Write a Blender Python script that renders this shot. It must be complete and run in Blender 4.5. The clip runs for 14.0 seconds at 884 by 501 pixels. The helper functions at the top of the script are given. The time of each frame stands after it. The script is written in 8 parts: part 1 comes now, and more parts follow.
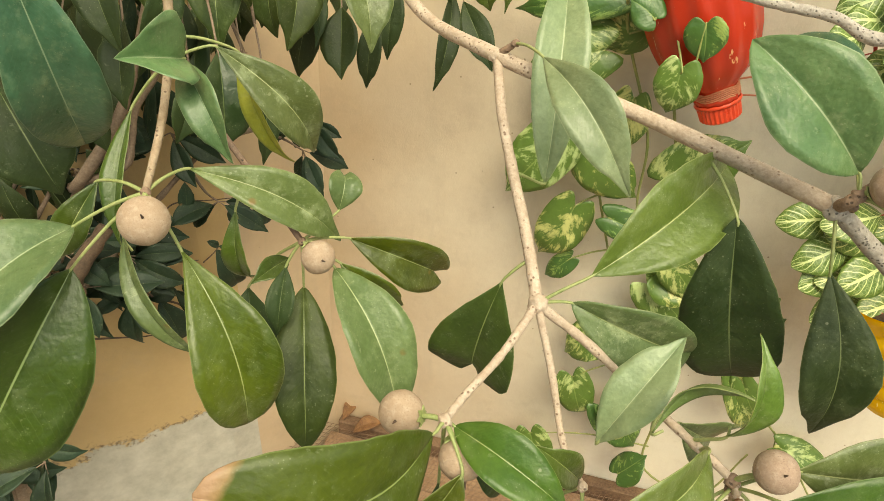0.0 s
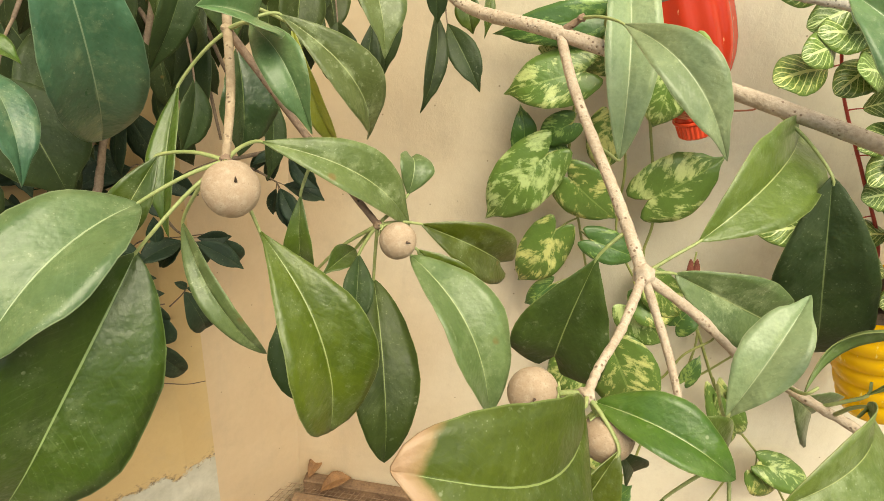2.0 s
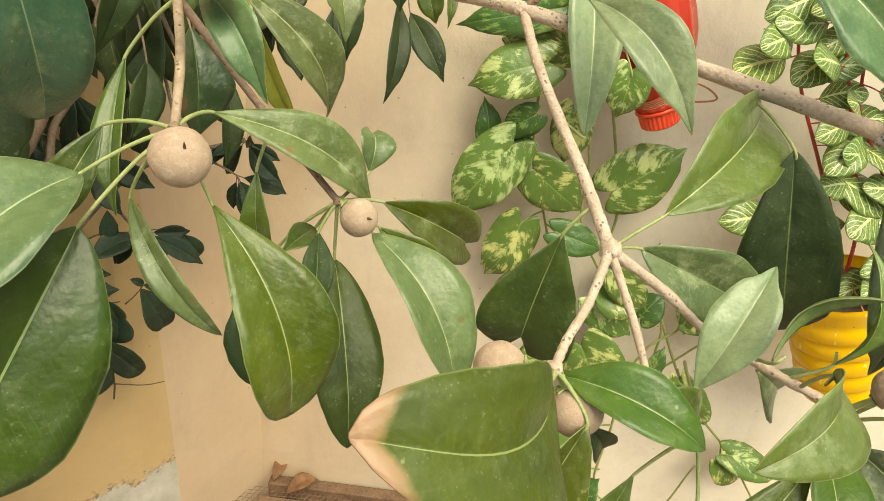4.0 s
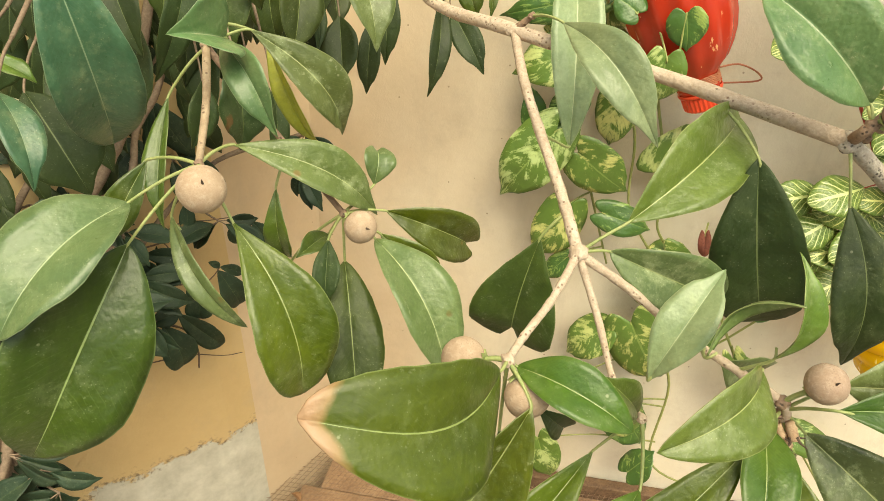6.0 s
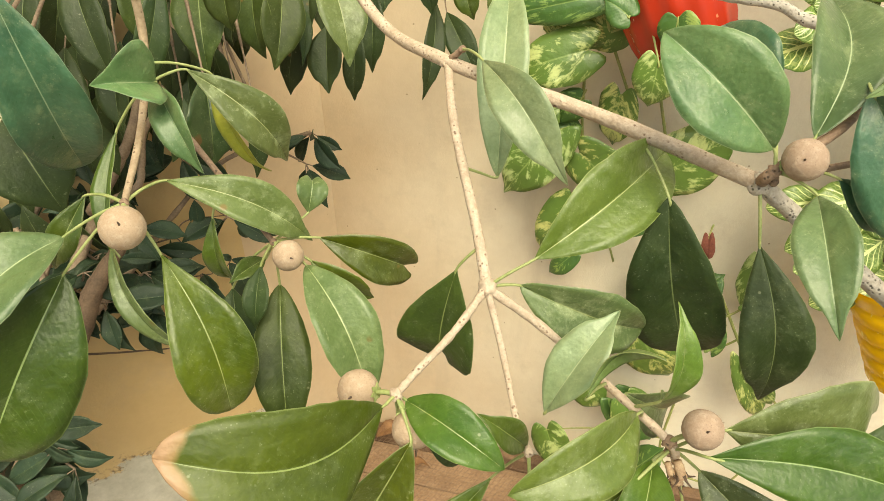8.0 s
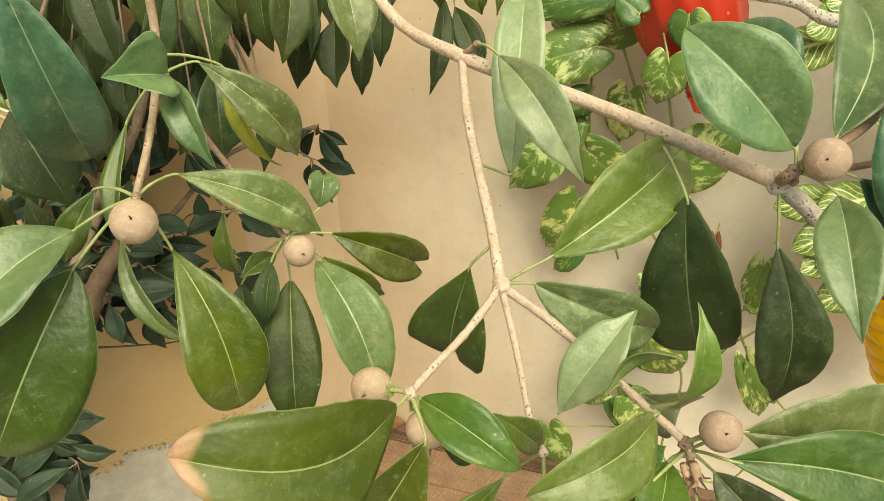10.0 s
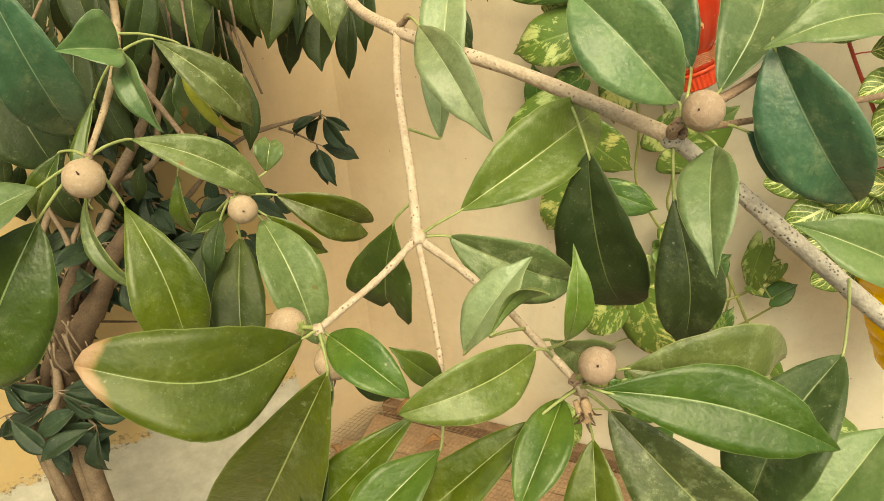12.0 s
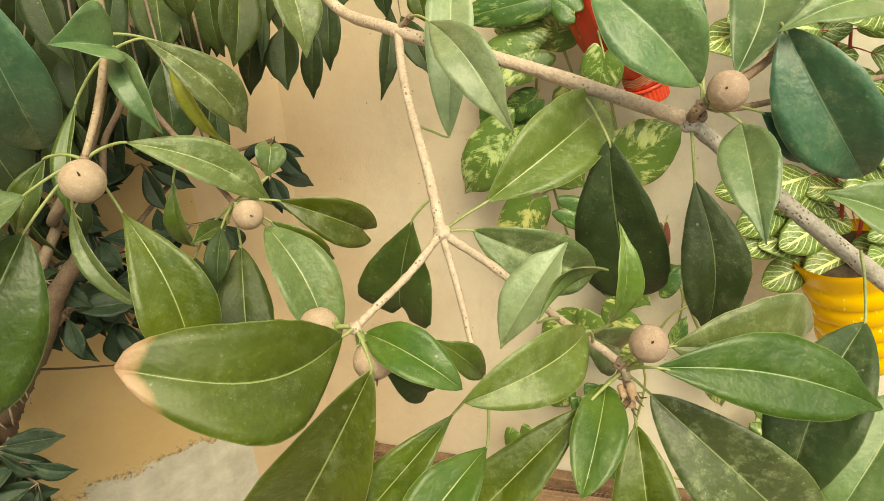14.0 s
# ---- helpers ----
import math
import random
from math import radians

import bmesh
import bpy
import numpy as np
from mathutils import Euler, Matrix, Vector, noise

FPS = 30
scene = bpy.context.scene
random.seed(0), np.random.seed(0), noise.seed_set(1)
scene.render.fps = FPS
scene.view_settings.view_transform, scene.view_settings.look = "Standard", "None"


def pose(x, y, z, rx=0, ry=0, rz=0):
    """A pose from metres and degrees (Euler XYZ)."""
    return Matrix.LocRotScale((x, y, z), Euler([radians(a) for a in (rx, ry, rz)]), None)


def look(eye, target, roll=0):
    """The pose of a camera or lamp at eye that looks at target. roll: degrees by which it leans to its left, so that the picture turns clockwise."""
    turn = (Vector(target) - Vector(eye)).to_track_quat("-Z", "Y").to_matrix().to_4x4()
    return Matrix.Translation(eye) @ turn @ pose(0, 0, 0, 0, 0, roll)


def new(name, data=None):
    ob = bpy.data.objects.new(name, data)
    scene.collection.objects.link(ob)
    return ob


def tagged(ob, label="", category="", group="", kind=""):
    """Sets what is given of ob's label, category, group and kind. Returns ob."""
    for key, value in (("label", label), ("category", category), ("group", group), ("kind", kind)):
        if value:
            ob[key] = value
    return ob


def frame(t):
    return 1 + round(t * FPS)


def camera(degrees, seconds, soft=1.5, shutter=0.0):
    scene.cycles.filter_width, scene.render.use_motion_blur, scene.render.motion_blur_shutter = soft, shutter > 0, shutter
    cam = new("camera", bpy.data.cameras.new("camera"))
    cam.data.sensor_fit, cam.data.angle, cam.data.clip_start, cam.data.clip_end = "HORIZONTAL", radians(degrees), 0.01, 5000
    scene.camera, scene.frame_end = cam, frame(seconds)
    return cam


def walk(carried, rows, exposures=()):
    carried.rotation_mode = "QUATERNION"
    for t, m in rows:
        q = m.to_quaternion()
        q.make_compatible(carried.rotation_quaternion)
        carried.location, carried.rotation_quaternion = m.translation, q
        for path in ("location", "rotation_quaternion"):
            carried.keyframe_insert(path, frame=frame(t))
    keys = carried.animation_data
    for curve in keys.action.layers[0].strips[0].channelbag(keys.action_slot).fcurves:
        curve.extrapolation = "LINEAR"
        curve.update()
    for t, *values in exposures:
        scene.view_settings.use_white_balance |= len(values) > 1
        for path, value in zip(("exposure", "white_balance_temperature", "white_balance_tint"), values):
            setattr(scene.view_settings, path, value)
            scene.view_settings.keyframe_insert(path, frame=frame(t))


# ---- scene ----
cam = camera(67.02, 14.0, soft=0.75)
walk(cam, [
    (0, pose(0.0158, 0.0337, 1.4078, 55.561, -3.151, 3.136)),
    (0.5, pose(0.0152, 0.0218, 1.3918, 56.728, -1.779, 3.185)),
    (1, pose(-0.0090, 0.0149, 1.3590, 59.153, -0.896, 1.290)),
    (1.5, pose(-0.0558, 0.0181, 1.3579, 60.772, -2.568, -2.312)),
    (2, pose(-0.0830, 0.0373, 1.3414, 61.212, -4.328, -4.252)),
    (2.5, pose(-0.0951, 0.0503, 1.3399, 60.279, -5.247, -5.970)),
    (3, pose(-0.0990, 0.0394, 1.3166, 62.060, -5.594, -7.446)),
    (5.5, pose(-0.0331, 0.0400, 1.3548, 59.619, -2.075, -3.690)),
    (6, pose(-0.0253, -0.0046, 1.3750, 58.623, -1.020, -0.882)),
    (6.5, pose(0.0000, 0.0000, 1.4000, 58.000, 0.000, 0.000)),
    (7, pose(0.0414, 0.0053, 1.3941, 57.704, 1.223, 2.430)),
    (7.5, pose(0.0532, 0.0063, 1.4045, 56.628, 0.004, 3.124)),
    (8, pose(0.0683, 0.0008, 1.4185, 56.395, 0.795, 3.853)),
    (10.5, pose(0.0570, 0.0082, 1.4165, 55.685, 0.115, 4.383)),
    (11, pose(0.1182, 0.0207, 1.4324, 52.574, 2.489, 6.847)),
    (11.5, pose(0.1373, 0.0082, 1.4425, 52.153, 2.484, 5.985)),
    (12, pose(0.1544, -0.0328, 1.4081, 56.087, 2.876, 7.871)),
    (12.5, pose(0.1450, -0.0539, 1.3858, 58.172, 3.885, 7.452)),
    (13, pose(0.1246, -0.0742, 1.3775, 59.853, 3.477, 6.270)),
    (13.5, pose(0.0931, -0.0539, 1.3853, 57.990, 2.465, 2.348)),
    (14, pose(0.0796, -0.0461, 1.3767, 59.459, 1.465, 0.445)),
], exposures=(
    (0, 0.53, 7780, -3.71),
    (0.5, 0.53, 7950, -4.02),
    (1, 0.65, 7900, -4.65),
    (3, 0.63, 7550, -3.09),
    (5.5, 0.71, 7550, -2.15),
    (6.5, 0.73, 8300, -5.59),
    (7.5, 0.74, 8100, -4.34),
    (8, 0.72, 7850, -4.34),
    (10.5, 0.55, 7900, -4.96),
    (11, 0.53, 7550, -3.71),
    (11.5, 0.55, 8750, -4.40),
    (12, 0.55, 9350, -8.15),
    (12.5, 0.58, 9200, -11.21),
    (13, 0.58, 8950, -9.65),
    (13.5, 0.58, 8600, -7.46),
    (14, 0.58, 8450, -6.52),
))


# ---------------------------------------------------------------- light
world = bpy.data.worlds.new("sky")
scene.world = world
world.use_nodes = True
wt = world.node_tree
sky = wt.nodes.new("ShaderNodeTexSky")
sky.sky_type = "NISHITA"
sky.sun_disc = False
sky.sun_elevation, sky.sun_rotation = radians(57), radians(164)
sky.air_density, sky.dust_density = 1.0, 3.0
wt.nodes["Background"].inputs["Strength"].default_value = 0.125
wt.links.new(sky.outputs["Color"], wt.nodes["Background"].inputs["Color"])
sun = new("sun", bpy.data.lights.new("sun", "SUN"))
sun.data.energy, sun.data.angle, sun.data.color = 2.7, radians(48), (1.0, 0.93, 0.82)
sun.matrix_basis = look((0.7, -1.5, 4.6), (0.0, 0.9, 0.8))


# ---------------------------------------------------------------- materials
def material(name):
    m = bpy.data.materials.new(name)
    m.use_nodes = True
    t = m.node_tree
    return m, t, t.nodes["Principled BSDF"]


def node(t, kind, **values):
    n = t.nodes.new(kind)
    for key, value in values.items():
        n.inputs[key].default_value = value
    return n


def ramp(t, source, stops):
    r = t.nodes.new("ShaderNodeValToRGB")
    e = r.color_ramp.elements
    while len(e) < len(stops):
        e.new(0.5)
    for el, (p, c) in zip(e, stops):
        el.position, el.color = p, (*c, 1)
    t.links.new(source, r.inputs["Fac"])
    return r.outputs["Color"]


def mix(t, fac, a, b, blend="MIX"):
    m = t.nodes.new("ShaderNodeMix")
    m.data_type, m.blend_type = "RGBA", blend
    for value, socket in ((fac, m.inputs["Factor"]), (a, m.inputs["A"]), (b, m.inputs["B"])):
        if isinstance(value, (int, float)):
            socket.default_value = value
        elif isinstance(value, tuple):
            socket.default_value = (*value, 1)
        else:
            t.links.new(value, socket)
    return m.outputs["Result"]


def math_node(t, op, a, b=0.0, c=0.0):
    m = t.nodes.new("ShaderNodeMath")
    m.operation = op
    for value, socket in zip((a, b, c), m.inputs):
        if isinstance(value, (int, float)):
            socket.default_value = value
        else:
            t.links.new(value, socket)
    return m.outputs[0]


def noise_tex(t, vector, scale, detail=4.0, rough=0.55):
    n = node(t, "ShaderNodeTexNoise", Scale=scale, Detail=detail, Roughness=rough)
    if vector is not None:
        t.links.new(vector, n.inputs["Vector"])
    return n.outputs["Fac"]


def bump(t, bsdf, height, strength, distance=0.002):
    b = node(t, "ShaderNodeBump", Strength=strength, Distance=distance)
    t.links.new(height, b.inputs["Height"])
    t.links.new(b.outputs["Normal"], bsdf.inputs["Normal"])


def leaf_coordinates(t):
    """Across (0 at the midrib, 1 at the margin), along (0 base, 1 tip), the signed side, and a shift of the object's own."""
    uv = t.nodes.new("ShaderNodeUVMap")
    sep = t.nodes.new("ShaderNodeSeparateXYZ")
    t.links.new(uv.outputs["UV"], sep.inputs[0])
    side = math_node(t, "MULTIPLY_ADD", sep.outputs[0], 2.0, -1.0)
    across = math_node(t, "ABSOLUTE", side)
    info = t.nodes.new("ShaderNodeObjectInfo")
    coord = t.nodes.new("ShaderNodeTexCoord")
    return across, sep.outputs[1], side, info.outputs["Random"], coord.outputs["Object"]


def leaf_material(name, low, high, rib, rough=0.38, dust=0.25, burnt=False, tip_red=0.0, coat=0.24, veins=0.5, thin=0.10):
    m, t, b = material(name)
    across, along, side, rnd, obj = leaf_coordinates(t)
    shift = t.nodes.new("ShaderNodeVectorMath")
    shift.operation = "ADD"
    t.links.new(obj, shift.inputs[0])
    t.links.new(rnd, shift.inputs[1])
    where = shift.outputs[0]
    big = noise_tex(t, where, 28.0, 3.0)
    fine = noise_tex(t, where, 420.0, 3.0)
    colour = mix(t, ramp(t, big, ((0.3, (0, 0, 0)), (0.7, (1, 1, 1)))), low, high)
    hue = t.nodes.new("ShaderNodeHueSaturation")
    t.links.new(math_node(t, "MULTIPLY_ADD", rnd, 0.03, 0.485), hue.inputs["Hue"])
    t.links.new(math_node(t, "MULTIPLY_ADD", rnd, 0.5, 0.78), hue.inputs["Value"])
    t.links.new(colour, hue.inputs["Color"])
    colour = hue.outputs["Color"]
    # side veins, slanting to the tip
    run = math_node(t, "MULTIPLY_ADD", across, -0.22, along)
    wob = math_node(t, "MULTIPLY_ADD", big, 0.11, math_node(t, "MULTIPLY_ADD", math_node(t, "SINE", math_node(t, "MULTIPLY", along, 17.0)), 0.012, run))
    vein = math_node(t, "SINE", math_node(t, "MULTIPLY", wob, 165.0))
    vein_mask = ramp(t, vein, ((0.80, (0, 0, 0)), (1.0, (1, 1, 1))))
    vein_mask = math_node(t, "MULTIPLY", vein_mask, ramp(t, noise_tex(t, where, 60.0, 2.0), ((0.40, (0, 0, 0)), (0.62, (1, 1, 1)))))
    colour = mix(t, math_node(t, "MULTIPLY", vein_mask, 0.13 * veins), colour, rib)
    mottle = math_node(t, "MULTIPLY_ADD", fine, 0.5, math_node(t, "MULTIPLY", noise_tex(t, where, 130.0, 4.0, 0.65), 0.5))
    colour = mix(t, 1.0, colour, ramp(t, mottle, ((0.34, (0.82, 0.84, 0.80)), (0.64, (1.10, 1.09, 1.12)))), "MULTIPLY")
    # dust and pale scuffs
    scuff = noise_tex(t, where, 75.0, 6.0, 0.7)
    dusty = ramp(t, scuff, ((0.50, (0, 0, 0)), (0.72, (1, 1, 1))))
    groove = ramp(t, across, ((0.02, (1, 1, 1)), (0.34, (0, 0, 0))))
    dusty = math_node(t, "MULTIPLY", dusty, math_node(t, "MULTIPLY_ADD", groove, 0.9, 0.75))
    colour = mix(t, math_node(t, "MULTIPLY", dusty, dust), colour, (0.34, 0.40, 0.21))
    spots = node(t, "ShaderNodeTexVoronoi", Scale=120.0)
    t.links.new(where, spots.inputs["Vector"])
    spot = ramp(t, spots.outputs["Distance"], ((0.08, (1, 1, 1)), (0.13, (0, 0, 0))))
    spot = math_node(t, "MULTIPLY", spot, ramp(t, noise_tex(t, where, 40.0), ((0.58, (0, 0, 0)), (0.66, (1, 1, 1)))))
    colour = mix(t, math_node(t, "MULTIPLY", spot, 0.35), colour, (0.46, 0.48, 0.30))
    tiny = node(t, "ShaderNodeTexVoronoi", Scale=480.0)
    t.links.new(where, tiny.inputs["Vector"])
    grain = ramp(t, tiny.outputs["Distance"], ((0.10, (1, 1, 1)), (0.22, (0, 0, 0))))
    grain = math_node(t, "MULTIPLY", grain, ramp(t, scuff, ((0.47, (0, 0, 0)), (0.60, (1, 1, 1)))))
    colour = mix(t, math_node(t, "MULTIPLY", grain, 0.18 + 0.6 * dust), colour, (0.40, 0.44, 0.27))
    # pale flecks and scrapes
    fleck = ramp(t, noise_tex(t, where, 240.0, 3.0, 0.6), ((0.62, (0, 0, 0)), (0.70, (1, 1, 1))))
    fleck = math_node(t, "MULTIPLY", fleck, ramp(t, noise_tex(t, where, 45.0, 2.0), ((0.48, (0, 0, 0)), (0.62, (1, 1, 1)))))
    colour = mix(t, math_node(t, "MULTIPLY", fleck, 0.15 + 0.4 * dust), colour, (0.42, 0.46, 0.28))
    blem = node(t, "ShaderNodeTexVoronoi", Scale=32.0)
    t.links.new(where, blem.inputs["Vector"])
    blemish = ramp(t, blem.outputs["Distance"], ((0.05, (1, 1, 1)), (0.10, (0, 0, 0))))
    blemish = math_node(t, "MULTIPLY", blemish, ramp(t, noise_tex(t, where, 17.0), ((0.56, (0, 0, 0)), (0.6, (1, 1, 1)))))
    colour = mix(t, math_node(t, "MULTIPLY", blemish, 0.7), colour, (0.20, 0.11, 0.03))
    # midrib, pale, thinner towards the tip, and the pale rim
    half = math_node(t, "MULTIPLY_ADD", along, -0.013, 0.021)
    mid = math_node(t, "LESS_THAN", across, half)
    colour = mix(t, math_node(t, "MULTIPLY", mid, 0.8), colour, rib)
    rim = ramp(t, across, ((0.972, (0, 0, 0)), (0.992, (1, 1, 1))))
    colour = mix(t, math_node(t, "MULTIPLY", rim, 0.45), colour, rib)
    if burnt:
        edge = math_node(t, "MULTIPLY_ADD", noise_tex(t, obj, 60.0, 2.0), 0.09, math_node(t, "MULTIPLY_ADD", across, 0.05, math_node(t, "ADD", along, -0.2)))
        colour = mix(t, ramp(t, edge, ((0.770, (0, 0, 0)), (0.800, (1, 1, 1)))), colour, (0.29, 0.19, 0.08))
        colour = mix(t, ramp(t, edge, ((0.795, (0, 0, 0)), (0.835, (1, 1, 1)))), colour, (0.39, 0.24, 0.14))
    if tip_red:
        colour = mix(t, math_node(t, "MULTIPLY", ramp(t, big, ((0.62, (0, 0, 0)), (0.66, (1, 1, 1)))), tip_red), colour, (0.30, 0.04, 0.02))
    t.links.new(colour, b.inputs["Base Color"])
    rr = math_node(t, "MULTIPLY_ADD", scuff, 0.6, rough - 0.32)
    t.links.new(rr, b.inputs["Roughness"])
    b.inputs["Coat Weight"].default_value = coat
    b.inputs["Coat Roughness"].default_value = 0.22
    b.inputs["Specular IOR Level"].default_value = 0.42
    height = math_node(t, "MULTIPLY_ADD", vein, -0.010, math_node(t, "MULTIPLY", big, 2.4))
    height = math_node(t, "MULTIPLY_ADD", fine, 0.22, math_node(t, "MULTIPLY_ADD", scuff, 0.5, height))
    # puckered between the side veins
    pucker = noise_tex(t, where, 105.0, 2.0, 0.5)
    height = math_node(t, "MULTIPLY_ADD", pucker, 0.9, height)
    bump(t, b, height, 0.75, 0.0013)
    tr = node(t, "ShaderNodeBsdfTranslucent")
    glow = mix(t, 0.5, colour, (0.30, 0.42, 0.03))
    t.links.new(glow, tr.inputs["Color"])
    sh = node(t, "ShaderNodeMixShader", Fac=thin)
    t.links.new(b.outputs[0], sh.inputs[1])
    t.links.new(tr.outputs[0], sh.inputs[2])
    t.links.new(sh.outputs[0], t.nodes["Material Output"].inputs["Surface"])
    return m


LEAF = {
    "plain": leaf_material("leathery_leaf", (0.040, 0.082, 0.010), (0.086, 0.140, 0.018), (0.36, 0.41, 0.17), 0.42, 0.22),
    "dusty": leaf_material("dusty_leaf", (0.0940, 0.1348, 0.0365), (0.1479, 0.1958, 0.0609), (0.42, 0.45, 0.22), 0.46, 0.7),
    # "light", "silver" and "jade" have the sky's sheen painted into the base colour
    "light": leaf_material("pale_sheen_leaf", (0.1044, 0.1740, 0.0574), (0.1696, 0.2523, 0.0940), (0.45, 0.50, 0.25), 0.42, 0.4),
    "silver": leaf_material("silver_sheen_leaf", (0.1932, 0.2714, 0.1334), (0.2944, 0.3680, 0.2024), (0.46, 0.50, 0.30), 0.40, 0.5),
    "teal": leaf_material("bluish_leaf", (0.030, 0.084, 0.040), (0.058, 0.132, 0.066), (0.26, 0.34, 0.21), 0.40, 0.35),
    "jade": leaf_material("jade_sheen_leaf", (0.074, 0.140, 0.052), (0.140, 0.222, 0.090), (0.40, 0.47, 0.27), 0.40, 0.4),
    "deep": leaf_material("deep_green_leaf", (0.052, 0.078, 0.005), (0.098, 0.128, 0.010), (0.34, 0.39, 0.16), 0.42, 0.26),
    "fresh": leaf_material("fresh_leaf", (0.0306, 0.0720, 0.0072), (0.0558, 0.1098, 0.0126), (0.30, 0.40, 0.16), 0.42, 0.15),
    # "dark" and "mid": the same leaf with its shade put into the base colour
    "dark": leaf_material("shaded_leaf", (0.0153, 0.0306, 0.0059), (0.0289, 0.0510, 0.0102), (0.15, 0.19, 0.07), 0.62, 0.06, coat=0.03),
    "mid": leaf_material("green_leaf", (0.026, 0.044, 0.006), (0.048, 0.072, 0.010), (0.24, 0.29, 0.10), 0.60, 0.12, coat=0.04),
    "olive": leaf_material("olive_leaf", (0.086, 0.136, 0.020), (0.142, 0.198, 0.040), (0.44, 0.48, 0.20), 0.42, 0.45),
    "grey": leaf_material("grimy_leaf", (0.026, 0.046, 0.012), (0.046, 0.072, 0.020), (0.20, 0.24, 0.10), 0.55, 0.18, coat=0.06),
    "dull": leaf_material("dull_leaf", (0.066, 0.098, 0.034), (0.110, 0.145, 0.052), (0.32, 0.36, 0.16), 0.46, 0.8),
    "yellow": leaf_material("yellowing_leaf", (0.22, 0.25, 0.03), (0.36, 0.35, 0.05), (0.44, 0.44, 0.14), 0.45, 0.25),
    "brown": leaf_material("scorched_leaf", (0.0418, 0.0696, 0.0017), (0.0748, 0.1079, 0.0035), (0.30, 0.37, 0.13), 0.55, 0.14, burnt=True, veins=0.35),
    # shrub leaf, the corner's shade included in its near-black green
    "shade": leaf_material("shaded_shrub_leaf", (0.009, 0.024, 0.011), (0.022, 0.046, 0.023), (0.08, 0.11, 0.045), 0.62, 0.10, coat=0.02),
    "red": leaf_material("spotted_leaf", (0.0162, 0.0342, 0.0081), (0.0270, 0.0522, 0.0117), (0.14, 0.18, 0.06), 0.42, 0.12, tip_red=0.25),
}


def variegated(name, green, cream, scale, share, net=False):
    m, t, b = material(name)
    across, along, side, rnd, obj = leaf_coordinates(t)
    info = t.nodes.new("ShaderNodeCombineXYZ")
    run = math_node(t, "MULTIPLY_ADD", across, -0.35, along)
    big = noise_tex(t, obj, 60.0, 3.0)
    shifted = t.nodes.new("ShaderNodeVectorMath")
    shifted.operation = "ADD"
    t.links.new(obj, shifted.inputs[0])
    t.links.new(math_node(t, "MULTIPLY", rnd, 9.0), shifted.inputs[1])
    if net:
        wob = math_node(t, "MULTIPLY_ADD", big, 0.10, run)
        s = math_node(t, "ABSOLUTE", math_node(t, "SINE", math_node(t, "MULTIPLY", wob, 22.0)))
        lines = ramp(t, s, ((0.0, (1, 1, 1)), (0.12, (0.95, 0.95, 0.95)), (0.34, (0, 0, 0))))
        cells = node(t, "ShaderNodeTexVoronoi", Scale=170.0)
        cells.feature = "DISTANCE_TO_EDGE"
        t.links.new(obj, cells.inputs["Vector"])
        small = ramp(t, cells.outputs["Distance"], ((0.04, (0.22, 0.22, 0.22)), (0.10, (0, 0, 0))))
        mask = math_node(t, "MAXIMUM", lines, small)
        mask = math_node(t, "MAXIMUM", mask, math_node(t, "LESS_THAN", across, 0.075))
        mask = math_node(t, "MULTIPLY", mask, ramp(t, across, ((0.78, (1, 1, 1)), (0.98, (0, 0, 0)))))
    else:
        t.links.new(math_node(t, "MULTIPLY", run, 4.2), info.inputs[0])
        t.links.new(math_node(t, "MULTIPLY", side, 1.0), info.inputs[1])
        t.links.new(math_node(t, "MULTIPLY", rnd, 31.0), info.inputs[2])
        splash = noise_tex(t, info.outputs[0], scale, 6.0, 0.68)
        edge = 0.62 - share * 0.3
        fleck = noise_tex(t, obj, 260.0, 3.0, 0.7)
        splash = math_node(t, "MULTIPLY_ADD", fleck, 0.22, math_node(t, "ADD", splash, -0.11))
        sector = noise_tex(t, shifted.outputs[0], 24.0, 2.0)
        splash = math_node(t, "MULTIPLY_ADD", sector, 0.75, math_node(t, "ADD", splash, -0.375))
        mask = ramp(t, splash, ((edge - 0.02, (0, 0, 0)), (edge + 0.03, (0.55, 0.55, 0.55)), (edge + 0.13, (1, 1, 1))))
    tone = mix(t, big, green, tuple(1.7 * c for c in green))
    tone = mix(t, math_node(t, "MULTIPLY", math_node(t, "LESS_THAN", across, 0.03), 0.5), tone, (0.25, 0.34, 0.10))
    pale = mix(t, rnd, cream, (cream[0] * 0.75, cream[1] * 0.95, cream[2] * 1.1))
    colour = mix(t, mask, tone, pale)
    t.links.new(colour, b.inputs["Base Color"])
    b.inputs["Roughness"].default_value = 0.36
    vein = math_node(t, "SINE", math_node(t, "MULTIPLY", run, 60.0))
    bump(t, b, math_node(t, "MULTIPLY_ADD", vein, 0.05 if not net else 0.2, math_node(t, "MULTIPLY", big, 2.4)), 0.5, 0.0015)
    return m


POTHOS = variegated("pothos_leaf", (0.074, 0.128, 0.024), (0.56, 0.55, 0.20), 2.4, 0.25)
POTHOS_GREEN = variegated("pothos_green_leaf", (0.042, 0.092, 0.020), (0.28, 0.37, 0.10), 2.2, 0.12)
NETVEIN = variegated("net_veined_leaf", (0.075, 0.125, 0.022), (0.66, 0.66, 0.27), 2.0, 0.5, net=True)


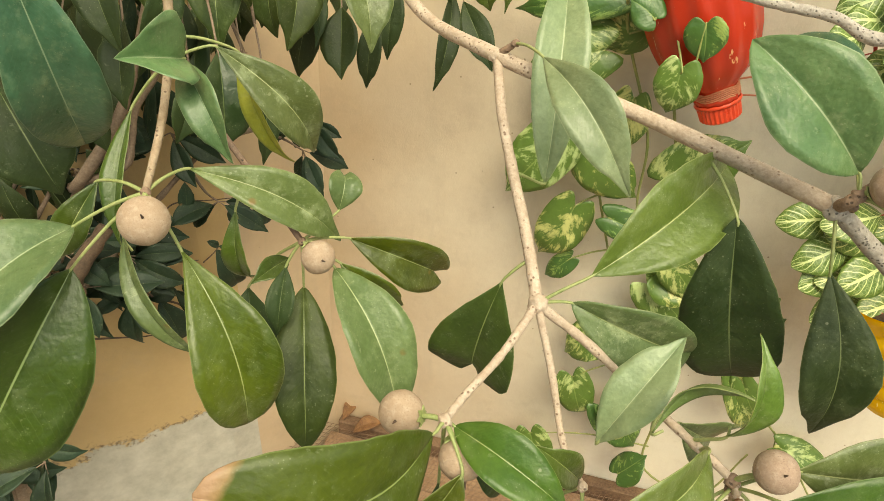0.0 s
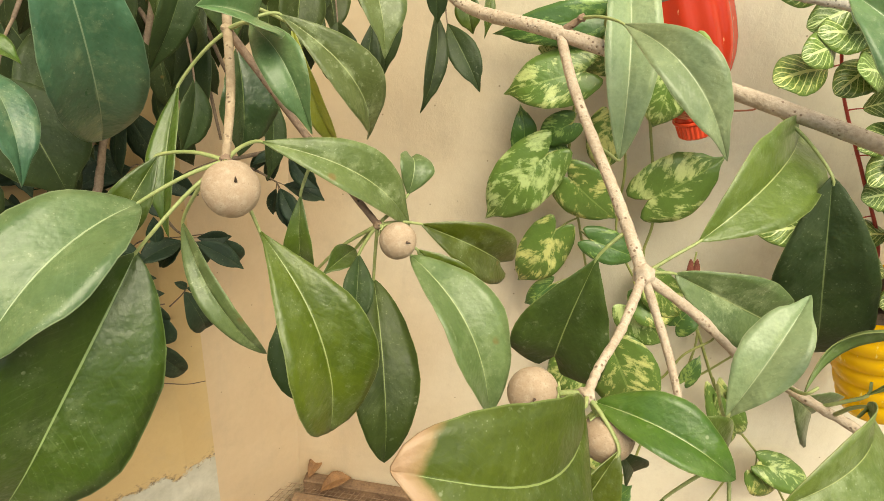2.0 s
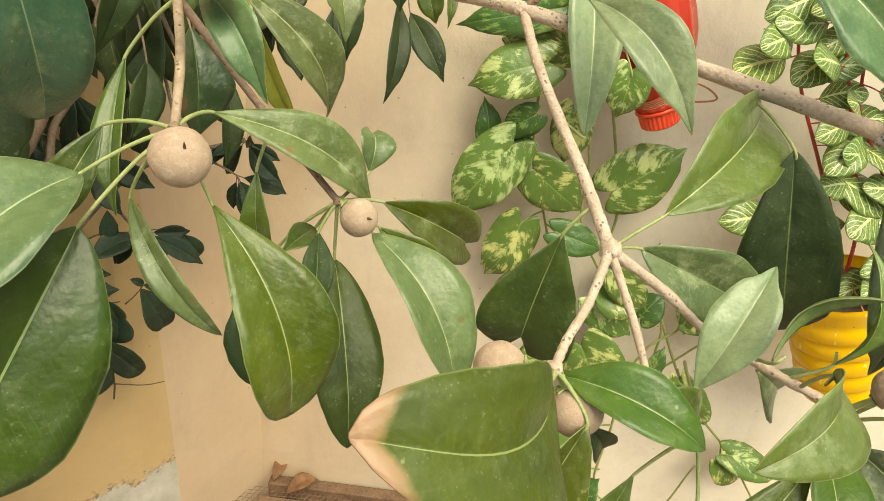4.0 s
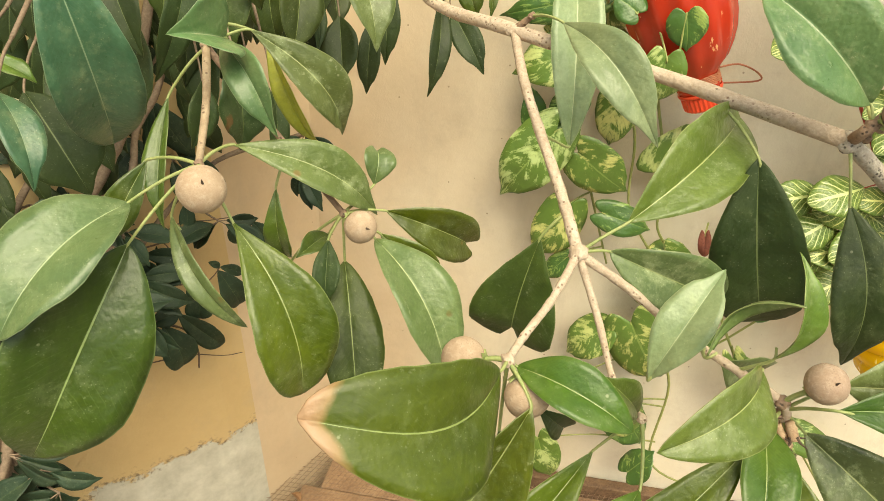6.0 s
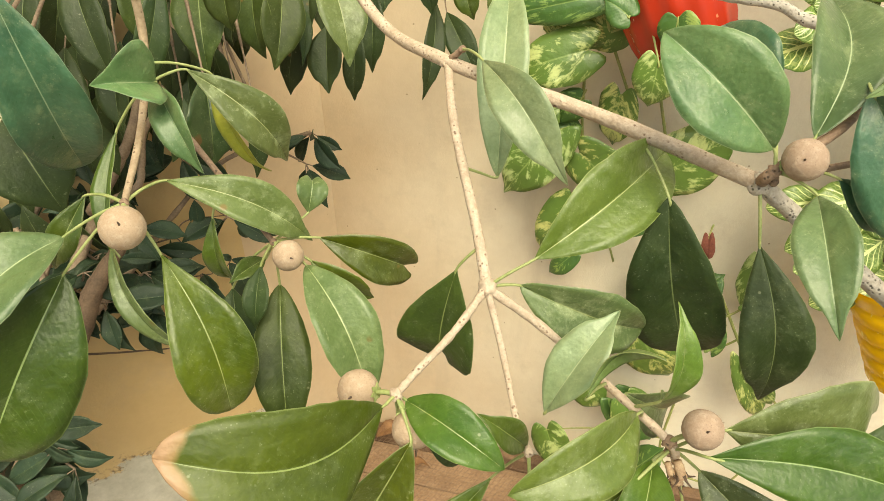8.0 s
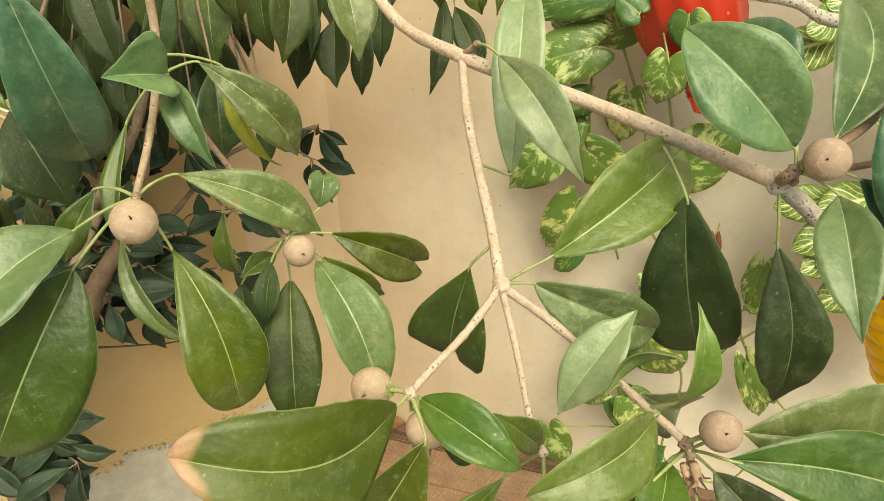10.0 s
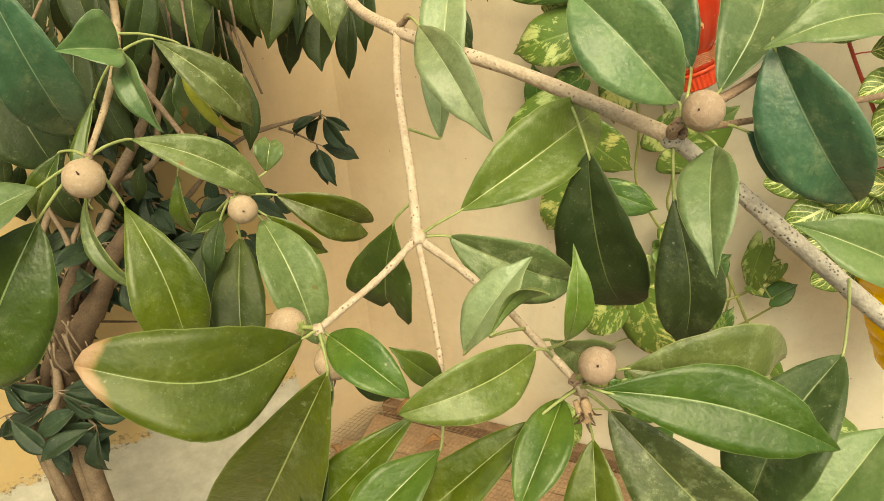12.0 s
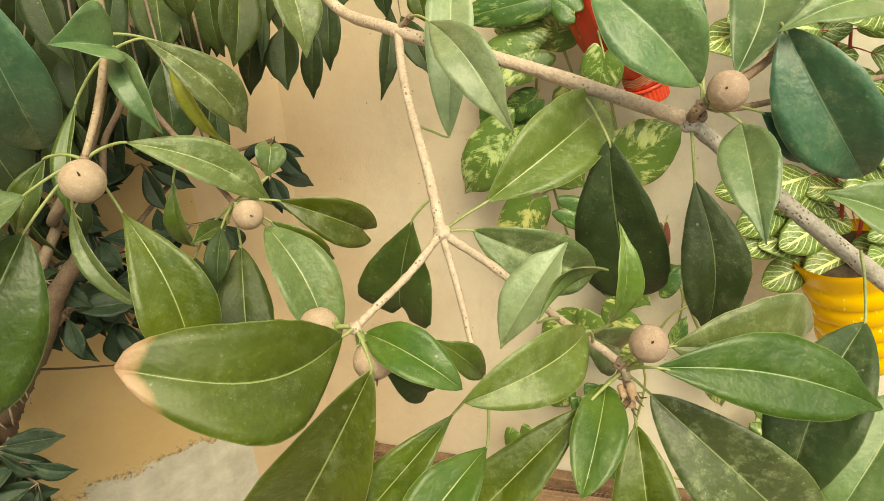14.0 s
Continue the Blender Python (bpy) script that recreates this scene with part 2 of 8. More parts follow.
def plain_material(name, low, high, scale, rough=0.6, relief=0.3, fine=None, metal=0.0, distance=0.002):
    m, t, b = material(name)
    coord = t.nodes.new("ShaderNodeTexCoord").outputs["Object"]
    a, f = noise_tex(t, coord, scale, 5.0, 0.6), noise_tex(t, coord, fine or scale * 9, 4.0, 0.6)
    both = math_node(t, "MULTIPLY_ADD", f, 0.45, math_node(t, "MULTIPLY", a, 0.55))
    t.links.new(ramp(t, both, ((0.36, low), (0.64, high))), b.inputs["Base Color"])
    t.links.new(math_node(t, "MULTIPLY_ADD", a, 0.25, rough - 0.12), b.inputs["Roughness"])
    b.inputs["Metallic"].default_value = metal
    bump(t, b, both, relief, distance)
    return m


def bark_material(name, low, high, speck, share):
    m, t, b = material(name)
    coord = t.nodes.new("ShaderNodeTexCoord").outputs["Object"]
    a = noise_tex(t, coord, 70.0, 5.0, 0.65)
    f = noise_tex(t, coord, 380.0, 3.0, 0.6)
    lent = node(t, "ShaderNodeTexVoronoi", Scale=330.0)
    t.links.new(coord, lent.inputs["Vector"])
    dots = ramp(t, lent.outputs["Distance"], ((0.18, (1, 1, 1)), (0.34, (0, 0, 0))))
    dots = math_node(t, "MULTIPLY", dots, ramp(t, a, ((share, (0, 0, 0)), (share + 0.08, (1, 1, 1)))))
    colour = ramp(t, math_node(t, "MULTIPLY_ADD", f, 0.4, math_node(t, "MULTIPLY", a, 0.6)), ((0.33, low), (0.66, high)))
    t.links.new(mix(t, math_node(t, "MULTIPLY", dots, 0.85), colour, speck), b.inputs["Base Color"])
    b.inputs["Roughness"].default_value = 0.8
    bump(t, b, math_node(t, "MULTIPLY_ADD", dots, -0.5, math_node(t, "ADD", a, f)), 0.8, 0.0012)
    return m


BARK = bark_material("grey_bark", (0.28, 0.245, 0.21), (0.55, 0.495, 0.44), (0.06, 0.05, 0.04), 0.44)
TWIG = bark_material("tan_bark", (0.37, 0.275, 0.20), (0.62, 0.50, 0.40), (0.20, 0.12, 0.08), 0.49)
DULL_TWIG = bark_material("dull_tan_bark", (0.27, 0.19, 0.12), (0.47, 0.36, 0.25), (0.13, 0.08, 0.05), 0.48)
BROWN_TWIG = bark_material("brown_bark", (0.16, 0.10, 0.07), (0.34, 0.23, 0.16), (0.06, 0.04, 0.03), 0.48)
STALK = plain_material("green_stalk", (0.22, 0.27, 0.09), (0.38, 0.41, 0.18), 60.0, 0.5)
TRUNK_BARK = plain_material("trunk_bark", (0.058, 0.036, 0.023), (0.140, 0.092, 0.060), 40.0, 0.85, 0.7)
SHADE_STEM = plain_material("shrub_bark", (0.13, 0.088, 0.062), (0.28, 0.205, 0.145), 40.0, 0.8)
DARK_STEM = plain_material("dark_twig", (0.07, 0.045, 0.03), (0.17, 0.11, 0.075), 60.0, 0.8)
VINE = plain_material("vine_stem", (0.20, 0.25, 0.07), (0.36, 0.36, 0.13), 60.0, 0.5)
RED_STEM = plain_material("red_stem", (0.30, 0.025, 0.02), (0.50, 0.06, 0.04), 60.0, 0.45)


def fruit_material(name, low, high, scurf, pit):
    """Dull scurfy skin: cloudy brown, with paler rubbed patches and fine dark pores."""
    m, t, b = material(name)
    coord = t.nodes.new("ShaderNodeTexCoord").outputs["Object"]
    cloud, grain = noise_tex(t, coord, 95.0, 5.0, 0.65), noise_tex(t, coord, 900.0, 4.0, 0.7)
    tone = math_node(t, "MULTIPLY_ADD", grain, 0.45, math_node(t, "MULTIPLY", cloud, 0.55))
    colour = ramp(t, tone, ((0.36, low), (0.64, high)))
    patch = ramp(t, noise_tex(t, coord, 180.0, 6.0, 0.75), ((0.50, (0, 0, 0)), (0.64, (1, 1, 1))))
    colour = mix(t, math_node(t, "MULTIPLY", patch, 0.55), colour, scurf)
    pores = node(t, "ShaderNodeTexVoronoi", Scale=620.0)
    t.links.new(coord, pores.inputs["Vector"])
    dots = ramp(t, pores.outputs["Distance"], ((0.14, (1, 1, 1)), (0.30, (0, 0, 0))))
    dots = math_node(t, "MULTIPLY", dots, ramp(t, cloud, ((0.42, (0, 0, 0)), (0.56, (1, 1, 1)))))
    t.links.new(mix(t, math_node(t, "MULTIPLY", dots, 0.5), colour, pit), b.inputs["Base Color"])
    b.inputs["Roughness"].default_value = 0.82
    bump(t, b, math_node(t, "MULTIPLY_ADD", dots, -0.6, math_node(t, "ADD", tone, patch)), 0.35, 0.0008)
    return m


FRUIT = fruit_material("fruit_skin", (0.36, 0.250, 0.170), (0.46, 0.345, 0.25), (0.52, 0.41, 0.31), (0.26, 0.17, 0.11))
FRUIT_BROWN = fruit_material("ripe_fruit_skin", (0.29, 0.195, 0.14), (0.41, 0.295, 0.22), (0.47, 0.36, 0.28), (0.16, 0.10, 0.07))
FRUIT_DARK = plain_material("dried_calyx", (0.05, 0.035, 0.025), (0.16, 0.10, 0.07), 200.0, 0.85)
BUD = plain_material("dry_flower", (0.38, 0.22, 0.14), (0.62, 0.46, 0.30), 220.0, 0.8)
RED_PLASTIC = plain_material("red_paint", (0.62, 0.045, 0.018), (0.80, 0.085, 0.035), 25.0, 0.30, 0.10)
DRY_PALE = plain_material("bleached_leaf", (0.46, 0.40, 0.28), (0.72, 0.66, 0.50), 60.0, 0.8, 0.5)
COPPER = plain_material("rusty_wire", (0.36, 0.10, 0.05), (0.55, 0.22, 0.12), 150.0, 0.5)
SOIL = plain_material("potting_soil", (0.035, 0.022, 0.014), (0.10, 0.065, 0.04), 80.0, 0.95, 0.9)
WOOD = plain_material("weathered_plank", (0.20, 0.115, 0.065), (0.40, 0.26, 0.16), 18.0, 0.8, 0.6)
DARK_WOOD = plain_material("dark_plank", (0.09, 0.05, 0.03), (0.24, 0.145, 0.085), 22.0, 0.85, 0.6)
WIRE = plain_material("rusted_mesh", (0.16, 0.09, 0.055), (0.32, 0.22, 0.15), 120.0, 0.6, metal=0.5)
DRY_LEAF = plain_material("dry_leaf", (0.12, 0.055, 0.025), (0.29, 0.15, 0.065), 50.0, 0.8, 0.6)
WITHERED = plain_material("withered_leaf", (0.11, 0.030, 0.022), (0.24, 0.075, 0.05), 70.0, 0.85, 0.6)
GROUND = plain_material("concrete_ground", (0.22, 0.19, 0.15), (0.34, 0.30, 0.24), 4.0, 0.9, 0.5, 60.0)


def plaster(name, low, high, damage):
    """Painted plaster; damage: the paint has flaked off below a ragged line at this height."""
    m, t, b = material(name)
    geo = t.nodes.new("ShaderNodeNewGeometry").outputs["Position"]
    a, f, g = noise_tex(t, geo, 3.5, 5.0), noise_tex(t, geo, 55.0, 5.0, 0.7), noise_tex(t, geo, 300.0, 2.0)
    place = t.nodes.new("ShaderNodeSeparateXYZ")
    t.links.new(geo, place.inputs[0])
    # wall light put into the colour: warm and darker at -x, paler towards +x
    side_light = math_node(t, "MULTIPLY_ADD", noise_tex(t, geo, 2.2, 4.0), 0.5, math_node(t, "MULTIPLY_ADD", place.outputs[0], 0.75, 0.05))
    pale = ramp(t, side_light, ((0.12, low), (0.62, high)))
    tone = math_node(t, "MULTIPLY_ADD", f, 0.25, math_node(t, "MULTIPLY", a, 0.75))
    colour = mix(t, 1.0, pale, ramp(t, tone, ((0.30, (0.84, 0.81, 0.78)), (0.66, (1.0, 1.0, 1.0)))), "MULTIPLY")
    stain = ramp(t, noise_tex(t, geo, 11.0, 6.0, 0.75), ((0.52, (0, 0, 0)), (0.78, (1, 1, 1))))
    colour = mix(t, math_node(t, "MULTIPLY", stain, 0.34), colour, (0.42, 0.33, 0.24))
    long = t.nodes.new("ShaderNodeMapping")
    long.inputs["Scale"].default_value = (1.0, 1.0, 0.16)
    t.links.new(geo, long.inputs["Vector"])
    streak = ramp(t, noise_tex(t, long.outputs[0], 16.0, 5.0, 0.65), ((0.55, (0, 0, 0)), (0.75, (1, 1, 1))))
    colour = mix(t, math_node(t, "MULTIPLY", streak, 0.22), colour, (0.40, 0.34, 0.27))
    speck = node(t, "ShaderNodeTexVoronoi", Scale=26.0)
    t.links.new(geo, speck.inputs["Vector"])
    dots = ramp(t, speck.outputs["Distance"], ((0.03, (1, 1, 1)), (0.05, (0, 0, 0))))
    colour = mix(t, math_node(t, "MULTIPLY", dots, 0.7), colour, (0.25, 0.17, 0.11))
    height = math_node(t, "MULTIPLY_ADD", g, 0.25, math_node(t, "ADD", a, f))
    if damage:
        sep = t.nodes.new("ShaderNodeSeparateXYZ")
        t.links.new(geo, sep.inputs[0])
        jag = noise_tex(t, geo, 14.0, 7.0, 0.75)
        level = math_node(t, "MULTIPLY_ADD", jag, -0.16, sep.outputs[2])
        bare = ramp(t, math_node(t, "MULTIPLY_ADD", level, 1.0, 0.5 - damage), ((0.495, (1, 1, 1)), (0.505, (0, 0, 0))))
        rim = ramp(t, math_node(t, "MULTIPLY_ADD", level, 1.0, 0.5 - damage), ((0.485, (0, 0, 0)), (0.50, (1, 1, 1)), (0.525, (0, 0, 0))))
        rim = math_node(t, "MULTIPLY", rim, ramp(t, noise_tex(t, geo, 130.0, 3.0), ((0.5, (0, 0, 0)), (0.62, (1, 1, 1)))))
        cement = ramp(t, noise_tex(t, geo, 20.0, 6.0, 0.7), ((0.3, (0.42, 0.40, 0.33)), (0.7, (0.64, 0.61, 0.53))))
        colour = mix(t, bare, colour, cement)
        colour = mix(t, math_node(t, "MULTIPLY", rim, 0.8), colour, (0.13, 0.09, 0.06))
        height = math_node(t, "MULTIPLY_ADD", bare, -2.0, height)
    t.links.new(colour, b.inputs["Base Color"])
    b.inputs["Roughness"].default_value = 0.85
    bump(t, b, height, 0.35, 0.003)
    return m


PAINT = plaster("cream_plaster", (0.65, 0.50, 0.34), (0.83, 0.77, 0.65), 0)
PAINT_FLAKED = plaster("flaking_plaster", (0.62, 0.455, 0.235), (0.66, 0.50, 0.30), 0.265)


# ---------------------------------------------------------------- builders
def world_of(ob):
    return ob.matrix_basis


def part(name, data, material_, parent, label="", m=None):
    """Links mesh data (or a bmesh) as one object, at the pose m, under a thing or a part."""
    if isinstance(data, bmesh.types.BMesh):
        mesh = bpy.data.meshes.new(name)
        data.to_mesh(mesh)
        data.free()
        data = mesh
    if material_ and not data.materials:
        data.materials.append(material_)
    ob = new(name, data)
    ob.matrix_basis = m or Matrix()
    if parent:
        ob.parent = parent
        ob.matrix_parent_inverse = world_of(parent).inverted()
    return tagged(ob, label)


def thing(name, place, label, category, group="", kind=""):
    ob = new(name)
    ob.empty_display_size = 0.05
    ob.matrix_basis = Matrix.Translation(place)
    return tagged(ob, label, category, group, kind)


def mesh_of(name, verts, faces, smooth=True, uv=None):
    me = bpy.data.meshes.new(name)
    me.from_pydata(verts, [], faces)
    if smooth:
        me.polygons.foreach_set("use_smooth", [True] * len(me.polygons))
    if uv:
        layer = me.uv_layers.new(name="UVMap")
        for loop in me.loops:
            layer.data[loop.index].uv = uv[loop.vertex_index]
    return me


def spline(points, steps):
    """Catmull-Rom through the points."""
    p = [Vector(q) for q in points]
    p = [2 * p[0] - p[1], *p, 2 * p[-1] - p[-2]]
    out = []
    for i in range(1, len(p) - 2):
        for k in range(steps):
            s = k / steps
            out.append(0.5 * (2 * p[i] + (p[i + 1] - p[i - 1]) * s + (2 * p[i - 1] - 5 * p[i] + 4 * p[i + 1] - p[i + 2]) * s * s
                              + (3 * p[i] - p[i - 1] - 3 * p[i + 1] + p[i + 2]) * s ** 3))
    return out + [p[-2]]


def tube(name, points, r0, r1, steps=6, sides=8, knobs=0.0, seed=0):
    line = spline(points, steps)
    n = len(line)
    verts, faces, rnd = [], [], random.Random(seed)
    side = None
    for i, q in enumerate(line):
        d = (line[min(i + 1, n - 1)] - line[max(i - 1, 0)]).normalized()
        side = (side or d.orthogonal())
        side = (side - side.dot(d) * d).normalized()
        up = d.cross(side)
        r = r0 + (r1 - r0) * i / (n - 1)
        r *= 1 + knobs * rnd.uniform(-1, 1)
        for k in range(sides):
            a = 2 * math.pi * k / sides
            verts.append(q + r * (1 + knobs * rnd.uniform(-0.4, 0.4)) * (math.cos(a) * side + math.sin(a) * up))
    for i in range(n - 1):
        for k in range(sides):
            k2 = (k + 1) % sides
            faces.append((i * sides + k, i * sides + k2, (i + 1) * sides + k2, (i + 1) * sides + k))
    faces.append(tuple(range(sides))[::-1])
    faces.append(tuple((n - 1) * sides + k for k in range(sides)))
    return mesh_of(name, verts, faces)


def blade(name, length, width, curl, fold, shape, seed, rows=21, thick=0.0006, lean=0.0):
    """A leaf blade along +x with its upper side to +z, with a thickness, a midrib furrow and a wavy margin."""
    rnd = random.Random(seed)
    cols = (-1.0, -0.72, -0.38, -0.06, 0.0, 0.06, 0.38, 0.72, 1.0)
    w1, w2, ph, tw = rnd.uniform(6, 10), rnd.uniform(0.2, 0.6), rnd.uniform(0, 6), rnd.uniform(-0.12, 0.12)
    skew = rnd.uniform(-0.05, 0.05) + lean
    droop, nick = rnd.uniform(0.0, 0.09), [rnd.uniform(-1, 1) for _ in range(2 * rows)]
    top, uv = [], []
    for i in range(rows):
        s = i / (rows - 1)
        s = 0.5 * s + 0.25 - 0.25 * math.cos(math.pi * s)
        if shape == "notch":
            h = math.sin(math.pi / 2 * min(1, s / 0.62)) ** 0.92 if s < 0.62 else math.sqrt(max(0, 1 - ((s - 0.62) / 0.41) ** 2))
        elif shape == "heart":
            h = math.sqrt(1 - ((0.30 - s) / 0.36) ** 2) if s < 0.30 else math.cos(math.pi / 2 * ((s - 0.30) / 0.70) ** 1.12) ** 1.05
            if s > 0.82:
                h *= 1 - 0.35 * math.sin((s - 0.82) / 0.18 * math.pi)
        elif shape == "blunt":
            h = math.sin(math.pi / 2 * min(1, s / 0.52)) ** 0.86 if s < 0.52 else math.sqrt(max(0, 1 - ((s - 0.52) / 0.481) ** 2)) ** 1.15
        elif shape == "slab":
            h = math.sin(math.pi / 2 * min(1, s / 0.60)) ** 0.78 if s < 0.60 else max(0, 1 - ((s - 0.60) / 0.401) ** 2.6) ** 0.62
        elif shape == "forked":
            h = math.sin(math.pi / 2 * min(1, s / 0.74)) ** 1.05 if s < 0.74 else math.sqrt(max(0, 1 - ((s - 0.74) / 0.275) ** 2))
        elif shape == "obovate":
            h = math.sin(math.pi / 2 * min(1, s / 0.64)) ** 1.12 if s < 0.64 else math.sqrt(max(0, 1 - ((s - 0.64) / 0.3606) ** 2))
        elif shape == "round":
            h = math.sin(math.pi / 2 * min(1, s / 0.58)) ** 0.75 if s < 0.58 else math.sqrt(max(0, 1 - ((s - 0.58) / 0.4212) ** 2))
        elif shape == "oval":
            h = max(0.0, math.sin(math.pi * s ** 1.05)) ** 0.68
        else:
            h = max(0.0, math.sin(math.pi * s ** 1.06)) ** 0.92
            if s > 0.8:
                h *= 1 - 0.25 * math.sin((s - 0.8) / 0.2 * math.pi)
        h = max(h, 0.012)
        for u in cols:
            x = s * length
            if shape in ("notch", "forked") and s > 0.75:
                x -= 0.11 * length * ((s - 0.75) / 0.25) ** 2 * (1 - min(1, abs(u) / 0.75))
            if shape == "heart" and s < 0.35:
                x -= 0.19 * length * (1 - s / 0.35) * math.sin(2.0 * abs(u))
            edge = 1 + (0.018 * nick[i if u > 0 else rows + i] if abs(u) == 1 else 0)
            y = u * edge * h * width / 2 + skew * width * math.sin(math.pi * s)
            z = curl * length * 4 * s * (1 - s) - fold * abs(u) ** 1.12 * h * width / 2 - droop * length * max(0.0, (s - 0.7) / 0.3) ** 2
            z += 0.045 * width * abs(u) ** 2 * h * (math.sin(w1 * s + ph) + w2 * math.sin(2.3 * w1 * s + 2 * ph) * (1 if u > 0 else -0.7))
            z += 1.6 * tw * u * h * width / 2 * (s - 0.3)
            if u == 0:
                z -= 0.0007
            top.append((x, y, z))
            uv.append((0.5 + 0.5 * u, s))
    n, c = len(top), len(cols)
    verts = top + [(x, y, z - thick) for x, y, z in top]
    faces = []
    for i in range(rows - 1):
        for j in range(c - 1):
            a = i * c + j
            faces.append((a, a + c, a + c + 1, a + 1))
            faces.append((n + a, n + a + 1, n + a + c + 1, n + a + c))
    ring = [j for j in range(c)] + [i * c + c - 1 for i in range(1, rows)] + [(rows - 1) * c + j for j in range(c - 2, -1, -1)] + [i * c for i in range(rows - 2, 0, -1)]
    for a, b_ in zip(ring, ring[1:] + ring[:1]):
        faces.append((a, b_, n + b_, n + a))
    return mesh_of(name, verts, faces, uv=uv + uv)


def aim(base, tip, normal):
    x = (Vector(tip) - Vector(base)).normalized()
    z = Vector(normal)
    z = (z - z.dot(x) * x).normalized()
    y = z.cross(x)
    return Matrix(((x.x, y.x, z.x, base[0]), (x.y, y.y, z.y, base[1]), (x.z, y.z, z.z, base[2]), (0, 0, 0, 1)))


count = [0]
LOOKS = {"silver": "green leaf with silvery sky sheen in its colour", "teal": "bluish dark green leaf", "jade": "green leaf with bluish sky sheen in its colour", "dark": "green leaf with shade put into its dark colour", "yellow": "yellowing narrow leaf", "dusty": "dusty grey-green leaf", "grey": "grimy dark green leaf", "olive": "yellowish green leaf", "red": "dark leaf with red blotches"}


def leaf(tree, base, tip, width, normal, curl=0.1, look_="plain", shape="plain", stem=None, label="", fold=-0.3, stalk=None, stem_r=0.0010, lean=0.0):
    """One leaf between two ends; stem: where its stalk leaves the twig."""
    count[0] += 1
    if not label and isinstance(look_, str):
        label = LOOKS.get(look_, "")
    length = (Vector(tip) - Vector(base)).length
    ob = part("leaf", blade("leaf", length, width, curl, fold, shape, count[0], lean=lean), look_ if not isinstance(look_, str) else LEAF[look_], tree, label, aim(base, tip, normal))
    if stem:
        b, s = Vector(base), Vector(stem)
        d = (Vector(tip) - b).normalized()
        into = b + d * min(0.012, length * 0.12) - Vector(normal).normalized() * 0.0004
        mid = (b + s) / 2 - d * 0.04 * (b - s).length + Vector((0, 0, 0.03 * (b - s).length))
        part("petiole", tube("petiole", (s, mid, b, into), stem_r * 1.25, stem_r * 0.8, 4, 6), stalk or STALK, ob)
    return ob


def whorl(tree, centre, n, look_, seed, size=0.064):
    """A tuft of small leaves round a twig's end."""
    rnd = random.Random(seed)
    c = Vector(centre)
    for _ in range(max(3, n - 2)):
        a = rnd.uniform(0, 6.283)
        d = Vector((math.cos(a), -0.25 + 0.5 * math.sin(2 * a), 0.7 * math.sin(a) - 0.65)).normalized()
        length = size * rnd.uniform(0.7, 1.28)
        b = c + d * 0.010
        up = Vector((rnd.uniform(-0.5, 0.5), -0.75, rnd.uniform(0.2, 1.0)))
        leaf(tree, b, b + d * length, length * rnd.uniform(0.36, 0.50), up, rnd.uniform(-0.05, 0.2), look_, "plain", c, stalk=SHADE_STEM, stem_r=0.0008)


def foliage(tree, corners, depth, n, size, look_, seed, label):
    """Many hanging leaves inside a slab, too many to tell apart, as one mesh; corners: top left, top right, bottom right, bottom left."""
    rnd = random.Random(seed)
    verts, faces, uvs = [], [], []
    tl, tr, br, bl = (Vector(q) for q in corners)
    for k in range(n):
        s, t = rnd.random(), rnd.random()
        p = (tl * (1 - s) + tr * s) * (1 - t) + (bl * (1 - s) + br * s) * t + Vector(depth) * rnd.random()
        d = Vector((rnd.uniform(-0.55, 0.55), rnd.uniform(-0.35, 0.35), -1)).normalized()
        length = size * rnd.uniform(0.7, 1.3)
        me = blade("leaf", length, length * rnd.uniform(0.34, 0.46), rnd.uniform(0.02, 0.16), 0.3, "plain", seed * 1000 + k, 8)
        m = aim(p, p + d, (rnd.uniform(-0.9, 0.9), -1, rnd.uniform(-0.1, 0.7)))
        i = len(verts)
        verts += [m @ v.co for v in me.vertices]
        faces += [tuple(i + q for q in f.vertices) for f in me.polygons]
        layer = me.uv_layers[0].data
        own = [None] * len(me.vertices)
        for loop in me.loops:
            own[loop.vertex_index] = tuple(layer[loop.index].uv)
        uvs += own
        bpy.data.meshes.remove(me)
    return tagged(part("foliage", mesh_of("foliage", verts, faces, uv=uvs), LEAF[look_], tree, label), kind="stuff")


